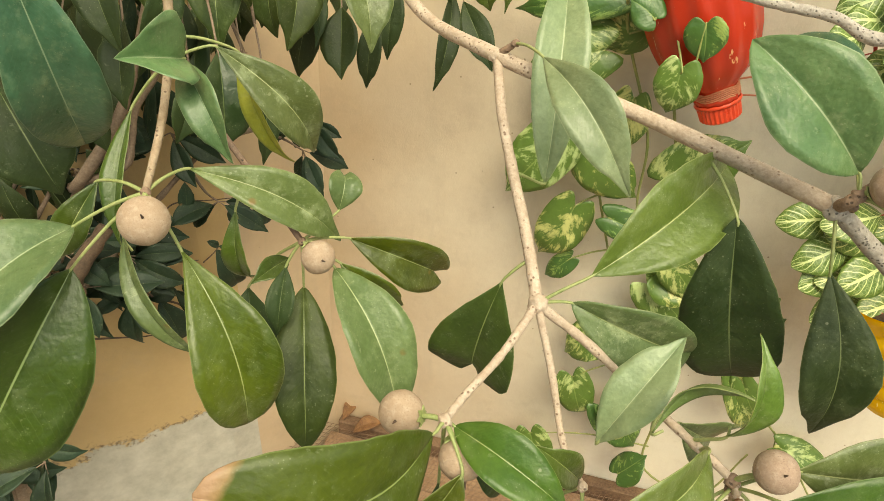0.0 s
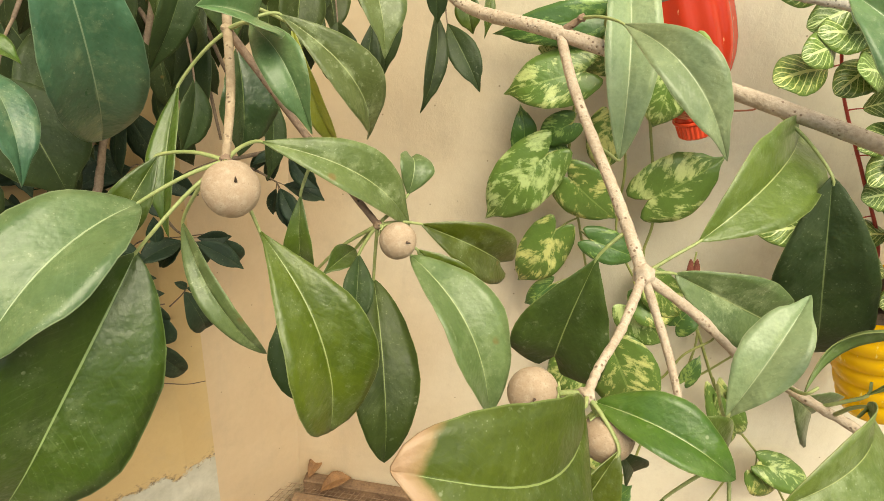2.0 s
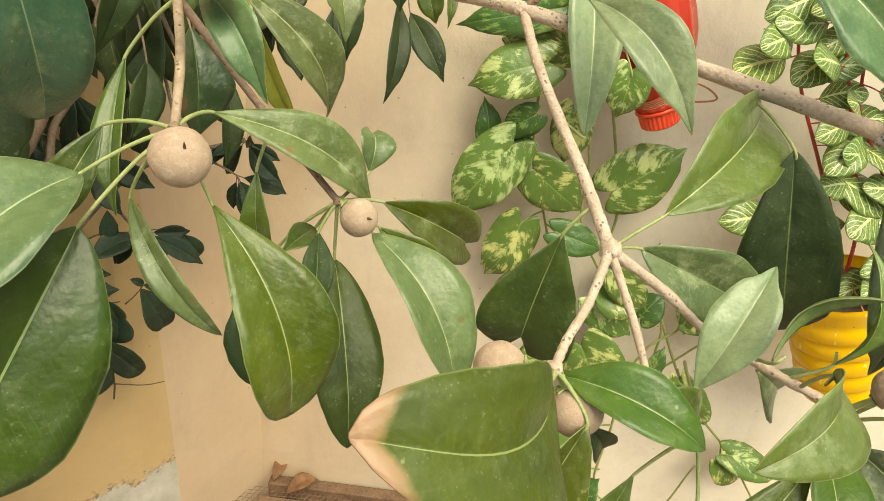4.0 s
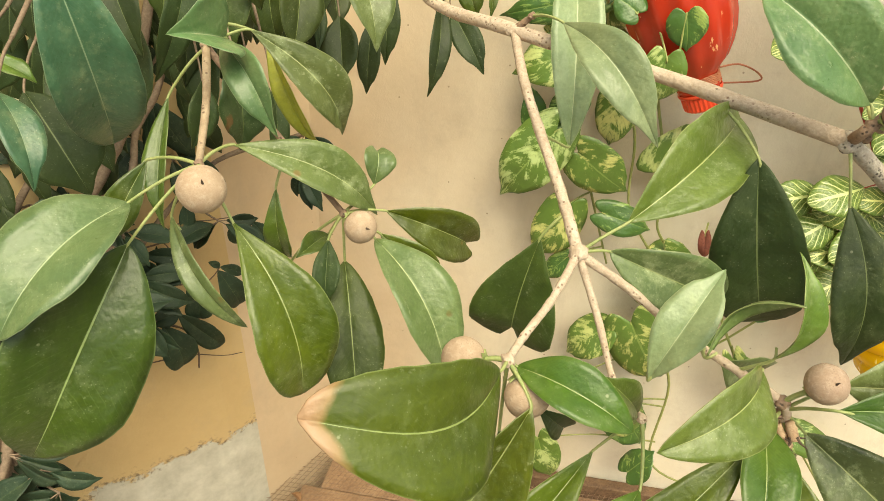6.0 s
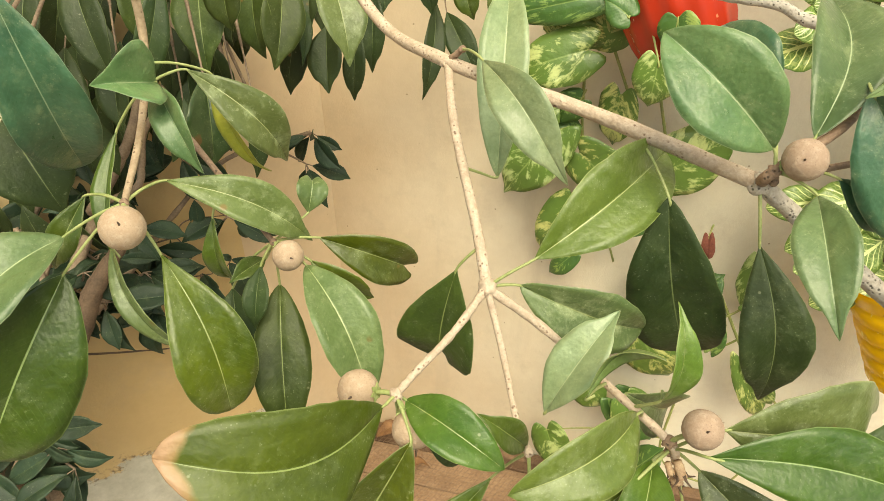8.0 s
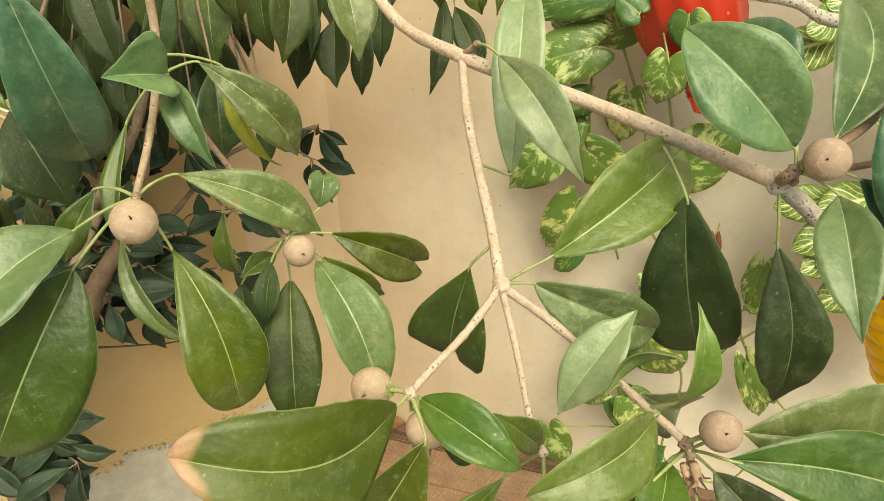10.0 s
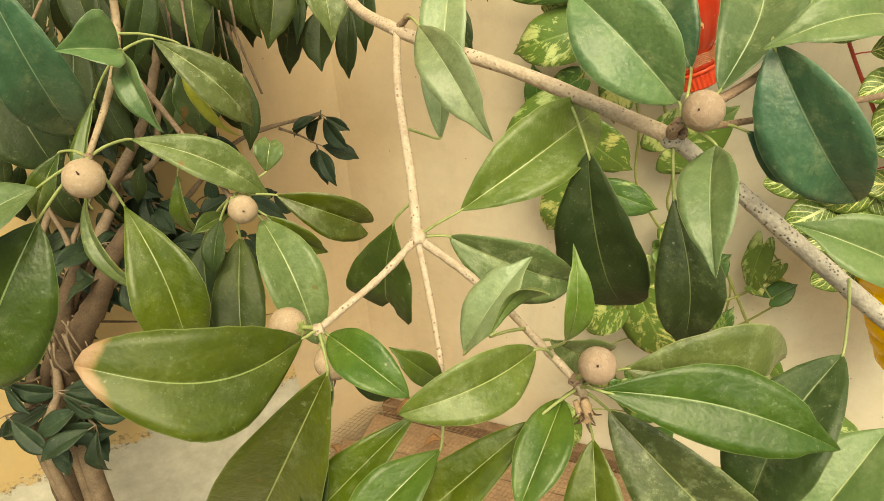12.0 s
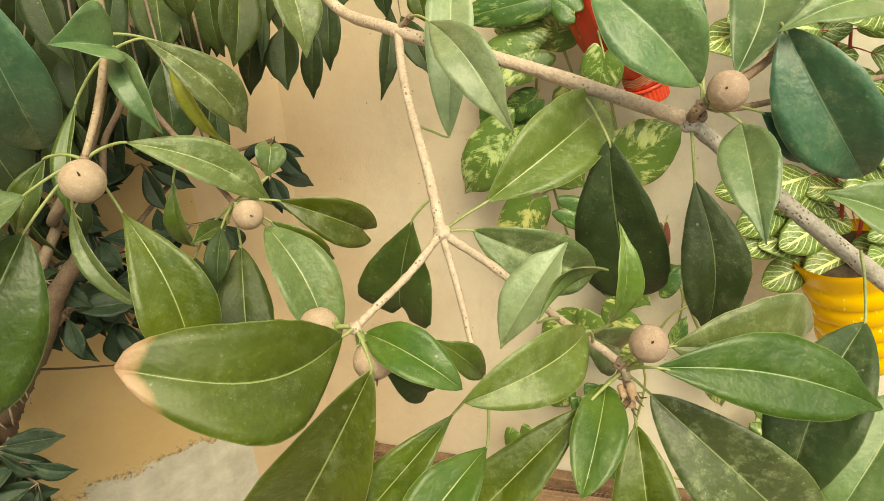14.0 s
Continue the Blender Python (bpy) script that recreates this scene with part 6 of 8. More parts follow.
leaf(shrub, (-0.3645, 0.9087, 0.7772), (-0.3430, 0.9275, 0.6927), 0.045, (0.50, -0.76, 0.45), 0.16, "shade", "oval", (-0.3606, 0.9113, 0.7823), stalk=DARK_STEM, stem_r=0.0008)
leaf(shrub, (-0.4258, 0.8675, 0.7193), (-0.3754, 0.9074, 0.6190), 0.040, (0.00, -0.76, 0.65), 0.06, "shade", "oval", (-0.4390, 0.8588, 0.7037), stalk=DARK_STEM, stem_r=0.0008)
leaf(shrub, (-0.4603, 0.8432, 0.7180), (-0.4242, 0.8686, 0.7199), 0.032, (0.25, -0.76, 0.45), 0.11, "shade", "oval", (-0.4522, 0.8490, 0.7136), stalk=DARK_STEM, stem_r=0.0008)
leaf(shrub, (-0.4476, 0.8526, 0.7061), (-0.4353, 0.8653, 0.6119), 0.058, (0.50, -0.76, 0.65), 0.16, "shade", "oval", (-0.4390, 0.8588, 0.7037), stalk=DARK_STEM, stem_r=0.0008)
leaf(shrub, (-0.4147, 0.8706, 0.8314), (-0.4316, 0.8603, 0.7910), 0.015, (0.00, -0.76, 0.45), 0.06, "shade", "oval", (-0.4220, 0.8645, 0.8557), stalk=DARK_STEM, stem_r=0.0008)
leaf(shrub, (-0.3606, 0.9113, 0.7823), (-0.3317, 0.9331, 0.7569), 0.019, (0.25, -0.76, 0.65), 0.11, "shade", "oval", (-0.3606, 0.9113, 0.7823), stalk=DARK_STEM, stem_r=0.0008)
leaf(shrub, (-0.3606, 0.9113, 0.7823), (-0.3740, 0.9011, 0.7976), 0.012, (0.50, -0.76, 0.45), 0.16, "shade", "oval", (-0.3606, 0.9113, 0.7823), stalk=DARK_STEM, stem_r=0.0008)
leaf(shrub, (-0.3338, 0.9277, 0.8534), (-0.3357, 0.9279, 0.8144), 0.020, (0.00, -0.76, 0.65), 0.06, "shade", "oval", (-0.3322, 0.9284, 0.8656), stalk=DARK_STEM, stem_r=0.0008)
leaf(shrub, (-0.3092, 0.9457, 0.8479), (-0.2879, 0.9628, 0.8030), 0.026, (0.25, -0.76, 0.45), 0.11, "shade", "oval", (-0.3322, 0.9284, 0.8656), stalk=DARK_STEM, stem_r=0.0008)
leaf(shrub, (-0.4413, 0.8527, 0.8089), (-0.4370, 0.8568, 0.7847), 0.015, (0.50, -0.76, 0.65), 0.16, "shade", "oval", (-0.4276, 0.8633, 0.7891), stalk=DARK_STEM, stem_r=0.0008)
part("stem", tube("stem", ((-0.5314, 0.8437, 0.9133), (-0.4783, 0.7800, 0.9594), (-0.4381, 0.8000, 1.0151), (-0.4143, 0.8200, 1.0604), (-0.3934, 0.8400, 1.1217), (-0.3739, 0.8600, 1.1889), (-0.3585, 0.8800, 1.2609)), 0.0085, 0.006, 6, 8, 0.08), SHADE_STEM, shrub, "pale brown bent stem")
part("stem", tube("stem", ((-0.4783, 0.7800, 0.9594), (-0.4236, 0.8000, 0.9778), (-0.4162, 0.8200, 1.0063), (-0.4067, 0.8300, 1.0476), (-0.3742, 0.8400, 1.0959), (-0.3543, 0.8600, 1.1562), (-0.3340, 0.8800, 1.2524)), 0.0055, 0.004, 6, 8, 0.08), SHADE_STEM, shrub)
part("dry_strip", tube("dry_strip", ((-0.4504, 0.5500, 1.2092), (-0.4244, 0.5500, 1.2025), (-0.4052, 0.5500, 1.1949), (-0.3833, 0.5500, 1.1859), (-0.3644, 0.5500, 1.1770), (-0.3658, 0.5500, 1.1616), (-0.3808, 0.5500, 1.1513), (-0.4058, 0.5500, 1.1543), (-0.4194, 0.5500, 1.1690), (-0.4419, 0.5500, 1.1849)), 0.0018, 0.0012, 5, 6, 0.15, 0), DRY_PALE, back_tree, "bleached curling strip of dry leaf")
part("dry_strip", tube("dry_strip", ((-0.3978, 0.5560, 1.2000), (-0.4013, 0.5560, 1.1758), (-0.3990, 0.5560, 1.1570), (-0.3814, 0.5560, 1.1516), (-0.3695, 0.5560, 1.1689), (-0.3800, 0.5560, 1.1802)), 0.0018, 0.0012, 5, 6, 0.15, 1), DRY_PALE, back_tree, "bleached curling strip of dry leaf")
part("dry_strip", tube("dry_strip", ((-0.4430, 0.5620, 1.1884), (-0.4135, 0.5620, 1.1803), (-0.3910, 0.5620, 1.1710), (-0.3794, 0.5620, 1.1569), (-0.3880, 0.5620, 1.1482)), 0.0018, 0.0012, 5, 6, 0.15, 2), DRY_PALE, back_tree, "bleached curling strip of dry leaf")


def bark_strips(tree, place, n, seed):
    """Loose strips of bark and dry fibre caught in a fork."""
    rnd = random.Random(seed)
    for _ in range(n):
        p = Vector(place) + Vector((rnd.uniform(-0.025, 0.025), rnd.uniform(-0.02, 0.0), rnd.uniform(-0.02, 0.04)))
        d = Vector((rnd.uniform(-0.5, 0.5), rnd.uniform(-0.3, 0.1), rnd.uniform(-1.0, 0.6))).normalized() * rnd.uniform(0.03, 0.06)
        q = p + d * 0.5 + Vector((rnd.uniform(-0.008, 0.008), 0, rnd.uniform(-0.008, 0.008)))
        part("bark_strip", tube("bark_strip", (p, q, p + d), rnd.uniform(0.0012, 0.0026), 0.0008, 3, 5, 0.1, seed), SHADE_STEM, tree, "dry peeling bark strip")


bark_strips(shrub, (-0.5491, 0.6657, 0.7662), 10, 7)
leaf(shrub, (-0.5789, 0.7457, 1.1448), (-0.5668, 0.7588, 1.0782), 0.0131, (-0.3275, -0.8451, 0.4225), -0.05, DRY_PALE, "plain", fold=-0.5, label="bleached dry leaf")
leaf(shrub, (-0.5785, 0.7915, 1.1181), (-0.5087, 0.775, 1.0902), 0.0097, (0.3174, -0.8482, 0.4241), -0.20, DRY_PALE, "plain", fold=-0.5, label="bleached dry leaf")
leaf(shrub, (-0.6175, 0.7959, 1.1207), (-0.5632, 0.7852, 1.0912), 0.0137, (0.091, -0.8907, 0.4454), 0.18, DRY_PALE, "plain", fold=-0.5, label="bleached dry leaf")
leaf(shrub, (-0.5513, 0.7766, 1.1301), (-0.5258, 0.7588, 1.1085), 0.0093, (-0.2944, -0.8548, 0.4274), -0.12, DRY_PALE, "plain", fold=-0.5, label="bleached dry leaf")
leaf(shrub, (-0.6054, 0.7819, 1.1289), (-0.577, 0.769, 1.1043), 0.0084, (0.0574, -0.893, 0.4465), 0.21, DRY_PALE, "plain", fold=-0.5, label="bleached dry leaf")
leaf(shrub, (-0.59, 0.7662, 1.1161), (-0.5577, 0.7479, 1.0766), 0.0062, (0.1203, -0.8879, 0.444), 0.15, DRY_PALE, "plain", fold=-0.5, label="bleached dry leaf")
leaf(shrub, (-0.6276, 0.8025, 1.1264), (-0.6108, 0.8052, 1.0958), 0.0077, (-0.2762, -0.8596, 0.4298), 0.06, DRY_PALE, "plain", fold=-0.5, label="bleached dry leaf")
leaf(shrub, (-0.5578, 0.7476, 1.1179), (-0.512, 0.7578, 1.0575), 0.0074, (0.0171, -0.8943, 0.4471), -0.20, DRY_PALE, "plain", fold=-0.5, label="bleached dry leaf")
leaf(shrub, (-0.563, 0.7594, 1.1351), (-0.5432, 0.7735, 1.0888), 0.0101, (-0.2863, -0.857, 0.4285), -0.16, DRY_PALE, "plain", fold=-0.5, label="bleached dry leaf")
# ---------------------------------------------------------------- hanging planters
def scuffed(name, low, high, scuff):
    """Glossy paint on plastic, scraped to a pale undercoat in thin upright streaks."""
    m, t, b = material(name)
    coord = t.nodes.new("ShaderNodeTexCoord").outputs["Object"]
    stretch = t.nodes.new("ShaderNodeMapping")
    stretch.inputs["Scale"].default_value = (1.0, 1.0, 0.28)
    t.links.new(coord, stretch.inputs["Vector"])
    a, f = noise_tex(t, coord, 14.0, 4.0), noise_tex(t, stretch.outputs[0], 95.0, 5.0, 0.65)
    colour = mix(t, a, low, high)
    flake = ramp(t, f, ((0.645, (0, 0, 0)), (0.665, (1, 1, 1))))
    t.links.new(mix(t, math_node(t, "MULTIPLY", flake, 0.8), colour, scuff), b.inputs["Base Color"])
    t.links.new(math_node(t, "MULTIPLY_ADD", flake, 0.4, 0.27), b.inputs["Roughness"])
    bump(t, b, math_node(t, "MULTIPLY_ADD", flake, -0.6, f), 0.25, 0.001)
    return m


RED_SHELL = scuffed("scuffed_red_paint", (0.38, 0.022, 0.010), (0.52, 0.040, 0.016), (0.80, 0.48, 0.22))
YELLOW_SHELL = scuffed("scuffed_yellow_paint", (0.80, 0.44, 0.004), (0.90, 0.55, 0.010), (0.95, 0.80, 0.25))


def upright(bottom, top):
    """A pose at bottom whose z axis runs to top, and the length."""
    d = Vector(top) - Vector(bottom)
    return Matrix.Translation(bottom) @ d.to_track_quat("Z", "Y").to_matrix().to_4x4(), d.length


RIM, CAP_END = (0.2946, 0.9498, 1.2408), (0.3783, 0.9322, 1.0541)
place, tall = upright(CAP_END, RIM)
planter = thing("bottle_planter", CAP_END, "red painted upside-down plastic bottle used as a hanging planter", "planter", "bottle planters")
R = 0.0715
outer = [(0.030, 0.135), (0.031, 0.17), (0.028, 0.19), (0.029, 0.24), (0.035, 0.275), (0.047, 0.33), (0.057, 0.41), (0.065, 0.50), (0.0700, 0.60), (0.0722, 0.72), (0.0725, 0.86), (R, 0.97), (R, 1.0)]
profile = [(r, h * tall) for r, h in outer[::-1]] + [(r - 0.0018, h * tall + 0.0006) for r, h in outer]
part("bottle_body", mesh_of("bottle_body", *turned(profile, 84, 14, 0.024)), RED_SHELL, planter, "fluted scuffed red shell", place)
ridged = [(0.0, 0.0), (0.024, 0.0), (0.0275, 0.003), (0.0285, 0.018), (0.0285, 0.022), (0.0, 0.0225)]
part("cap", mesh_of("cap", *turned(ridged[::-1], 112, 28, 0.022), False), RED_PLASTIC, planter, "ridged red screw cap", place)
part("neck_ring", mesh_of("neck_ring", *turned([(0.022, 0.0228), (0.031, 0.0235), (0.032, 0.026), (0.031, 0.0285), (0.022, 0.029)][::-1], 40)), RED_PLASTIC, planter, "", place)
part("soil", mesh_of("soil", *turned([(0.0, 0.985 * tall), (0.05, 0.98 * tall), (R - 0.002, 0.965 * tall), (R - 0.004, 0.90 * tall), (0.0, 0.89 * tall)][::-1], 40)), SOIL, planter, "", place)
winds = []
for k in range(64):
    a = 2 * math.pi * k / 12
    winds.append(place @ Vector((0.0305 * math.cos(a), 0.0305 * math.sin(a), 0.17 * tall + 0.0026 * k / 12 + 0.002 * math.sin(2.1 * k))))
part("wire", tube("wire", winds, 0.0012, 0.0012, 2, 5), COPPER, planter, "rusty red wire wound round the neck")
TAIL = Vector((0.4373, 0.9198, 1.1082))
part("wire", tube("wire", (winds[-1], (winds[-1] + TAIL) / 2 + Vector((0, 0, 0.008)), TAIL, TAIL + Vector((0.004, 0, -0.012)), (winds[20] + TAIL) / 2 - Vector((0, 0, 0.006)), winds[20]), 0.0014, 0.0014, 5, 5), COPPER, planter)
HOOK = Vector((0.3164, 1.0474, 1.3769))
for turn in (-1, 1):
    edge = place @ Vector((turn * (R - 0.001), 0, 0.985 * tall))
    part("hanger", tube("hanger", (edge, (edge + HOOK) / 2 + Vector((turn * 0.004, -0.01, 0)), HOOK), 0.0011, 0.0011, 4, 5), COPPER, planter)

Y_RIM, Y_FOOT = (0.6848, 0.8372, 0.8485), (0.7549, 0.8225, 0.6458)
place, tall = upright(Y_FOOT, Y_RIM)
pot = thing("bottle_planter", Y_FOOT, "yellow painted ribbed plastic bottle pot hanging on the wall", "planter", "bottle planters")
outer = [(0.0, 0.0), (0.050, 0.0), (0.058, 0.03)]
for k in range(5):
    h = 0.06 + 0.155 * k
    r = 0.060 + 0.0035 * k
    outer += [(r, h), (r + 0.0035, h + 0.03), (r + 0.0042, h + 0.075), (r + 0.0035, h + 0.115), (r + 0.0005, h + 0.14)]
outer += [(0.079, 0.86), (0.083, 0.94), (0.086, 0.965), (0.086, 1.0)]
profile = [(r, h * tall) for r, h in outer[::-1]] + [(max(0.0, r - 0.002), h * tall + 0.001) for r, h in outer]
part("pot_body", mesh_of("pot_body", *turned(profile, 64)), YELLOW_SHELL, pot, "ribbed glossy yellow shell", place)
part("soil", mesh_of("soil", *turned([(0.0, 0.92 * tall), (0.05, 0.93 * tall), (0.081, 0.91 * tall), (0.079, 0.86 * tall), (0.0, 0.85 * tall)][::-1], 40)), SOIL, pot, "", place)
HOOK = Vector((0.7256, 0.9615, 0.8915))
for turn in (-1, 1):
    edge = place @ Vector((turn * 0.085, 0, 0.97 * tall))
    part("hanger", tube("hanger", (edge, (edge + HOOK) / 2, HOOK), 0.0011, 0.0011, 4, 5), COPPER, pot)

# pothos
pothos = thing("pothos", (0.2946, 0.9498, 1.2408), "trailing pothos with cream and green marbled heart leaves", "plant")
part("vine", tube("vine", ((0.2746, 0.9398, 1.2408), (0.2246, 0.9298, 1.2608), (0.2378, 1.0026, 1.1561), (0.3038, 0.9989, 0.9898), (0.3174, 0.9961, 0.8523), (0.3899, 0.9911, 0.7224), (0.3905, 0.9807, 0.6048)), 0.0028, 0.002, 8, 6, 0.06), VINE, pothos)
part("vine", tube("vine", ((0.2546, 0.9498, 1.2508), (0.2185, 1.0066, 1.2149), (0.221, 1.0266, 0.9842), (0.2581, 1.0188, 0.8595), (0.3024, 1.0197, 0.7255)), 0.0028, 0.002, 8, 6, 0.06), VINE, pothos)
part("vine", tube("vine", ((0.2446, 0.9398, 1.2408), (0.288, 0.992, 1.1774), (0.365, 0.9861, 0.9109), (0.378, 0.9936, 0.8014), (0.4884, 0.9704, 0.6902), (0.5025, 0.9674, 0.5766), (0.5812, 0.9509, 0.656)), 0.0028, 0.002, 8, 6, 0.06), VINE, pothos)
part("vine", tube("vine", ((0.3905, 0.9807, 0.6048), (0.4549, 0.9774, 0.4692), (0.4531, 0.9676, 0.2583), (0.5851, 0.9501, 0.2051), (0.6372, 0.9392, 0.3519)), 0.0028, 0.002, 8, 6, 0.06), VINE, pothos)
part("vine", tube("vine", ((0.4008, 0.9888, 0.5807), (0.4461, 0.9691, 0.5679), (0.4777, 0.9624, 0.632), (0.5199, 0.9638, 0.662), (0.5234, 0.9528, 0.6908), (0.5581, 0.9455, 0.737)), 0.0028, 0.002, 8, 6, 0.06), VINE, pothos)
part("vine", tube("vine", ((0.4884, 0.9704, 0.6902), (0.5791, 0.9514, 0.5216), (0.6905, 0.928, 0.3946), (0.7913, 0.9068, 0.2509)), 0.0028, 0.002, 8, 6, 0.06), VINE, pothos)
leaf(pothos, (0.2118, 0.9887, 1.1195), (0.1024, 1.0219, 1.0721), 0.0848, (-0.41, -0.84, 0.36), 0.14, POTHOS, "heart", (0.2194, 1.0139, 1.131), fold=0.1, stalk=VINE, stem_r=0.0014)
leaf(pothos, (0.148, 1.0248, 0.9811), (0.1357, 1.0376, 1.0522), 0.0425, (-0.01, -0.98, 0.18), 0.13, POTHOS_GREEN, "heart", (0.221, 1.0266, 0.9842), fold=0.1, stalk=VINE, stem_r=0.0014)
leaf(pothos, (0.2096, 0.9975, 1.0395), (0.1666, 1.0167, 0.9962), 0.0525, (-0.39, -0.92, -0.03), 0.08, POTHOS_GREEN, "heart", (0.2203, 1.0211, 1.0471), fold=0.1, stalk=VINE, stem_r=0.0014)
leaf(pothos, (0.27, 0.998, 1.0472), (0.2676, 1.0087, 0.9575), 0.0681, (-0.59, -0.8, -0.08), 0.09, POTHOS, "heart", (0.2798, 1.0003, 1.0503), fold=0.1, stalk=VINE, stem_r=0.0014)
leaf(pothos, (0.1781, 0.9922, 0.9905), (0.0987, 1.0191, 0.8634), 0.0964, (-0.39, -0.92, 0.05), 0.13, POTHOS, "heart", (0.221, 1.0266, 0.9842), fold=0.1, stalk=VINE, stem_r=0.0014)
leaf(pothos, (0.2167, 0.9888, 0.9539), (0.3044, 0.9806, 0.8889), 0.086, (-0.15, -0.98, -0.08), 0.09, POTHOS, "heart", (0.2311, 1.0244, 0.9502), fold=0.1, stalk=VINE, stem_r=0.0014)
leaf(pothos, (0.3444, 0.969, 0.9301), (0.4449, 0.9581, 1.0112), 0.1047, (-0.21, -0.97, 0.13), 0.05, POTHOS, "heart", (0.358, 0.9866, 0.9352), fold=0.1, stalk=VINE, stem_r=0.0014)
leaf(pothos, (0.2143, 1.0021, 0.8538), (0.1693, 1.0217, 0.7395), 0.0854, (-0.19, -0.98, -0.09), 0.11, POTHOS, "heart", (0.2548, 1.0195, 0.8708), fold=0.1, stalk=VINE, stem_r=0.0014)
leaf(pothos, (0.2665, 0.9752, 0.8533), (0.353, 0.9672, 0.8247), 0.0567, (0.04, -0.92, 0.38), 0.09, POTHOS_GREEN, "heart", (0.2622, 1.0188, 0.8473), fold=0.1, stalk=VINE, stem_r=0.0014)
leaf(pothos, (0.3574, 0.9727, 0.7281), (0.4399, 0.9656, 0.6531), 0.083, (0.13, -0.97, 0.23), 0.06, POTHOS, "heart", (0.3833, 0.9915, 0.7342), fold=0.1, stalk=VINE, stem_r=0.0014)
leaf(pothos, (0.3465, 0.9594, 0.6366), (0.425, 0.9531, 0.5007), 0.1254, (-0.24, -0.97, -0.09), 0.12, POTHOS, "heart", (0.3903, 0.9836, 0.6369), fold=0.1, stalk=VINE, stem_r=0.0014)
leaf(pothos, (0.3043, 0.9752, 0.6084), (0.2437, 0.9982, 0.5332), 0.0817, (-0.72, -0.57, 0.4), 0.10, POTHOS, "heart", (0.3905, 0.9807, 0.6048), fold=0.1, stalk=VINE, stem_r=0.0014)
leaf(pothos, (0.5501, 0.9119, 0.5735), (0.6067, 0.9102, 0.486), 0.0509, (-0.18, -0.98, -0.1), 0.13, POTHOS, "heart", (0.5543, 0.9566, 0.5675), fold=0.1, stalk=VINE, stem_r=0.0014)
leaf(pothos, (0.6678, 0.9041, 0.4173), (0.7819, 0.8904, 0.3578), 0.0677, (0.25, -0.72, 0.65), 0.12, POTHOS, "heart", (0.6702, 0.9322, 0.4177), fold=0.1, stalk=VINE, stem_r=0.0014)
leaf(pothos, (0.2295, 0.9979, 1.1963), (0.0782, 1.0399, 1.1544), 0.0588, (-0.31, -0.93, 0.18), 0.10, POTHOS_GREEN, "heart", (0.2187, 1.0085, 1.1939), fold=0.1, stalk=VINE, stem_r=0.0014)
leaf(pothos, (0.1658, 1.0166, 1.1496), (0.2558, 1.0079, 1.1273), 0.0502, (-0.11, -0.99, -0.05), 0.10, POTHOS, "heart", (0.2192, 1.0121, 1.152), fold=0.1, stalk=VINE, stem_r=0.0014)
leaf(pothos, (0.2252, 1.0054, 0.7466), (0.1864, 1.0238, 0.6936), 0.041, (-0.61, -0.77, 0.18), 0.11, POTHOS_GREEN, "heart", (0.2904, 1.0194, 0.762), fold=0.1, stalk=VINE, stem_r=0.0014)
leaf(pothos, (0.3778, 0.9542, 0.7918), (0.444, 0.9505, 0.718), 0.0657, (-0.02, -1, 0.03), 0.09, POTHOS, "heart", (0.388, 0.9915, 0.7913), fold=0.1, stalk=VINE, stem_r=0.0014)
leaf(pothos, (0.4472, 0.9635, 0.6944), (0.4825, 0.9663, 0.7411), 0.0596, (-0.57, -0.67, 0.47), 0.13, POTHOS_GREEN, "heart", (0.4683, 0.9746, 0.7104), fold=0.1, stalk=VINE, stem_r=0.0014)
leaf(pothos, (0.2836, 0.8601, 1.1435), (0.2812, 0.8708, 1.0769), 0.0585, (-0.3, -0.94, -0.14), 0.12, POTHOS, "heart", (0.2643, 0.9635, 1.212), fold=0.1, stalk=VINE, stem_r=0.0014)
leaf(pothos, (0.2625, 1.0023, 1.1479), (0.1894, 1.0278, 1.1556), 0.0764, (-0.33, -0.94, 0.01), 0.11, POTHOS, "heart", (0.2438, 1.0023, 1.141), fold=0.1, stalk=VINE, stem_r=0.0014)
leaf(pothos, (0.2559, 0.9938, 1.1927), (0.3373, 0.9869, 1.1895), 0.0418, (-0.05, -0.87, 0.5), 0.07, POTHOS_GREEN, "heart", (0.2342, 0.9827, 1.1846), fold=0.1, stalk=VINE, stem_r=0.0014)
leaf(pothos, (0.3723, 0.9734, 0.7536), (0.4578, 0.9656, 0.73), 0.1069, (0.13, -0.69, 0.71), 0.04, POTHOS, "heart", (0.3702, 0.9924, 0.7578), fold=0.1, stalk=VINE, stem_r=0.0014)
leaf(pothos, (0.341, 0.9805, 0.4129), (0.4271, 0.9727, 0.3056), 0.0909, (0.27, -0.92, 0.29), 0.13, POTHOS_GREEN, "heart", (0.4544, 0.9748, 0.4117), fold=0.1, stalk=VINE, stem_r=0.0014)
leaf(pothos, (0.2701, 0.9859, 0.4819), (0.3094, 0.9879, 0.3718), 0.0778, (0.01, -1, -0.01), 0.10, POTHOS, "heart", (0.4139, 0.9795, 0.5555), fold=0.1, stalk=VINE, stem_r=0.0014)
leaf(pothos, (0.5362, 0.925, 0.5792), (0.5938, 0.9232, 0.4388), 0.0525, (0.02, -1, 0.02), 0.14, POTHOS, "heart", (0.5461, 0.9583, 0.5829), fold=0.1, stalk=VINE, stem_r=0.0014)
leaf(pothos, (0.5474, 0.9196, 0.6857), (0.5837, 0.9223, 0.7149), 0.04, (-0.46, -0.63, 0.63), 0.04, POTHOS_GREEN, "heart", (0.5328, 0.9508, 0.7034), fold=0.1, stalk=VINE, stem_r=0.0014)
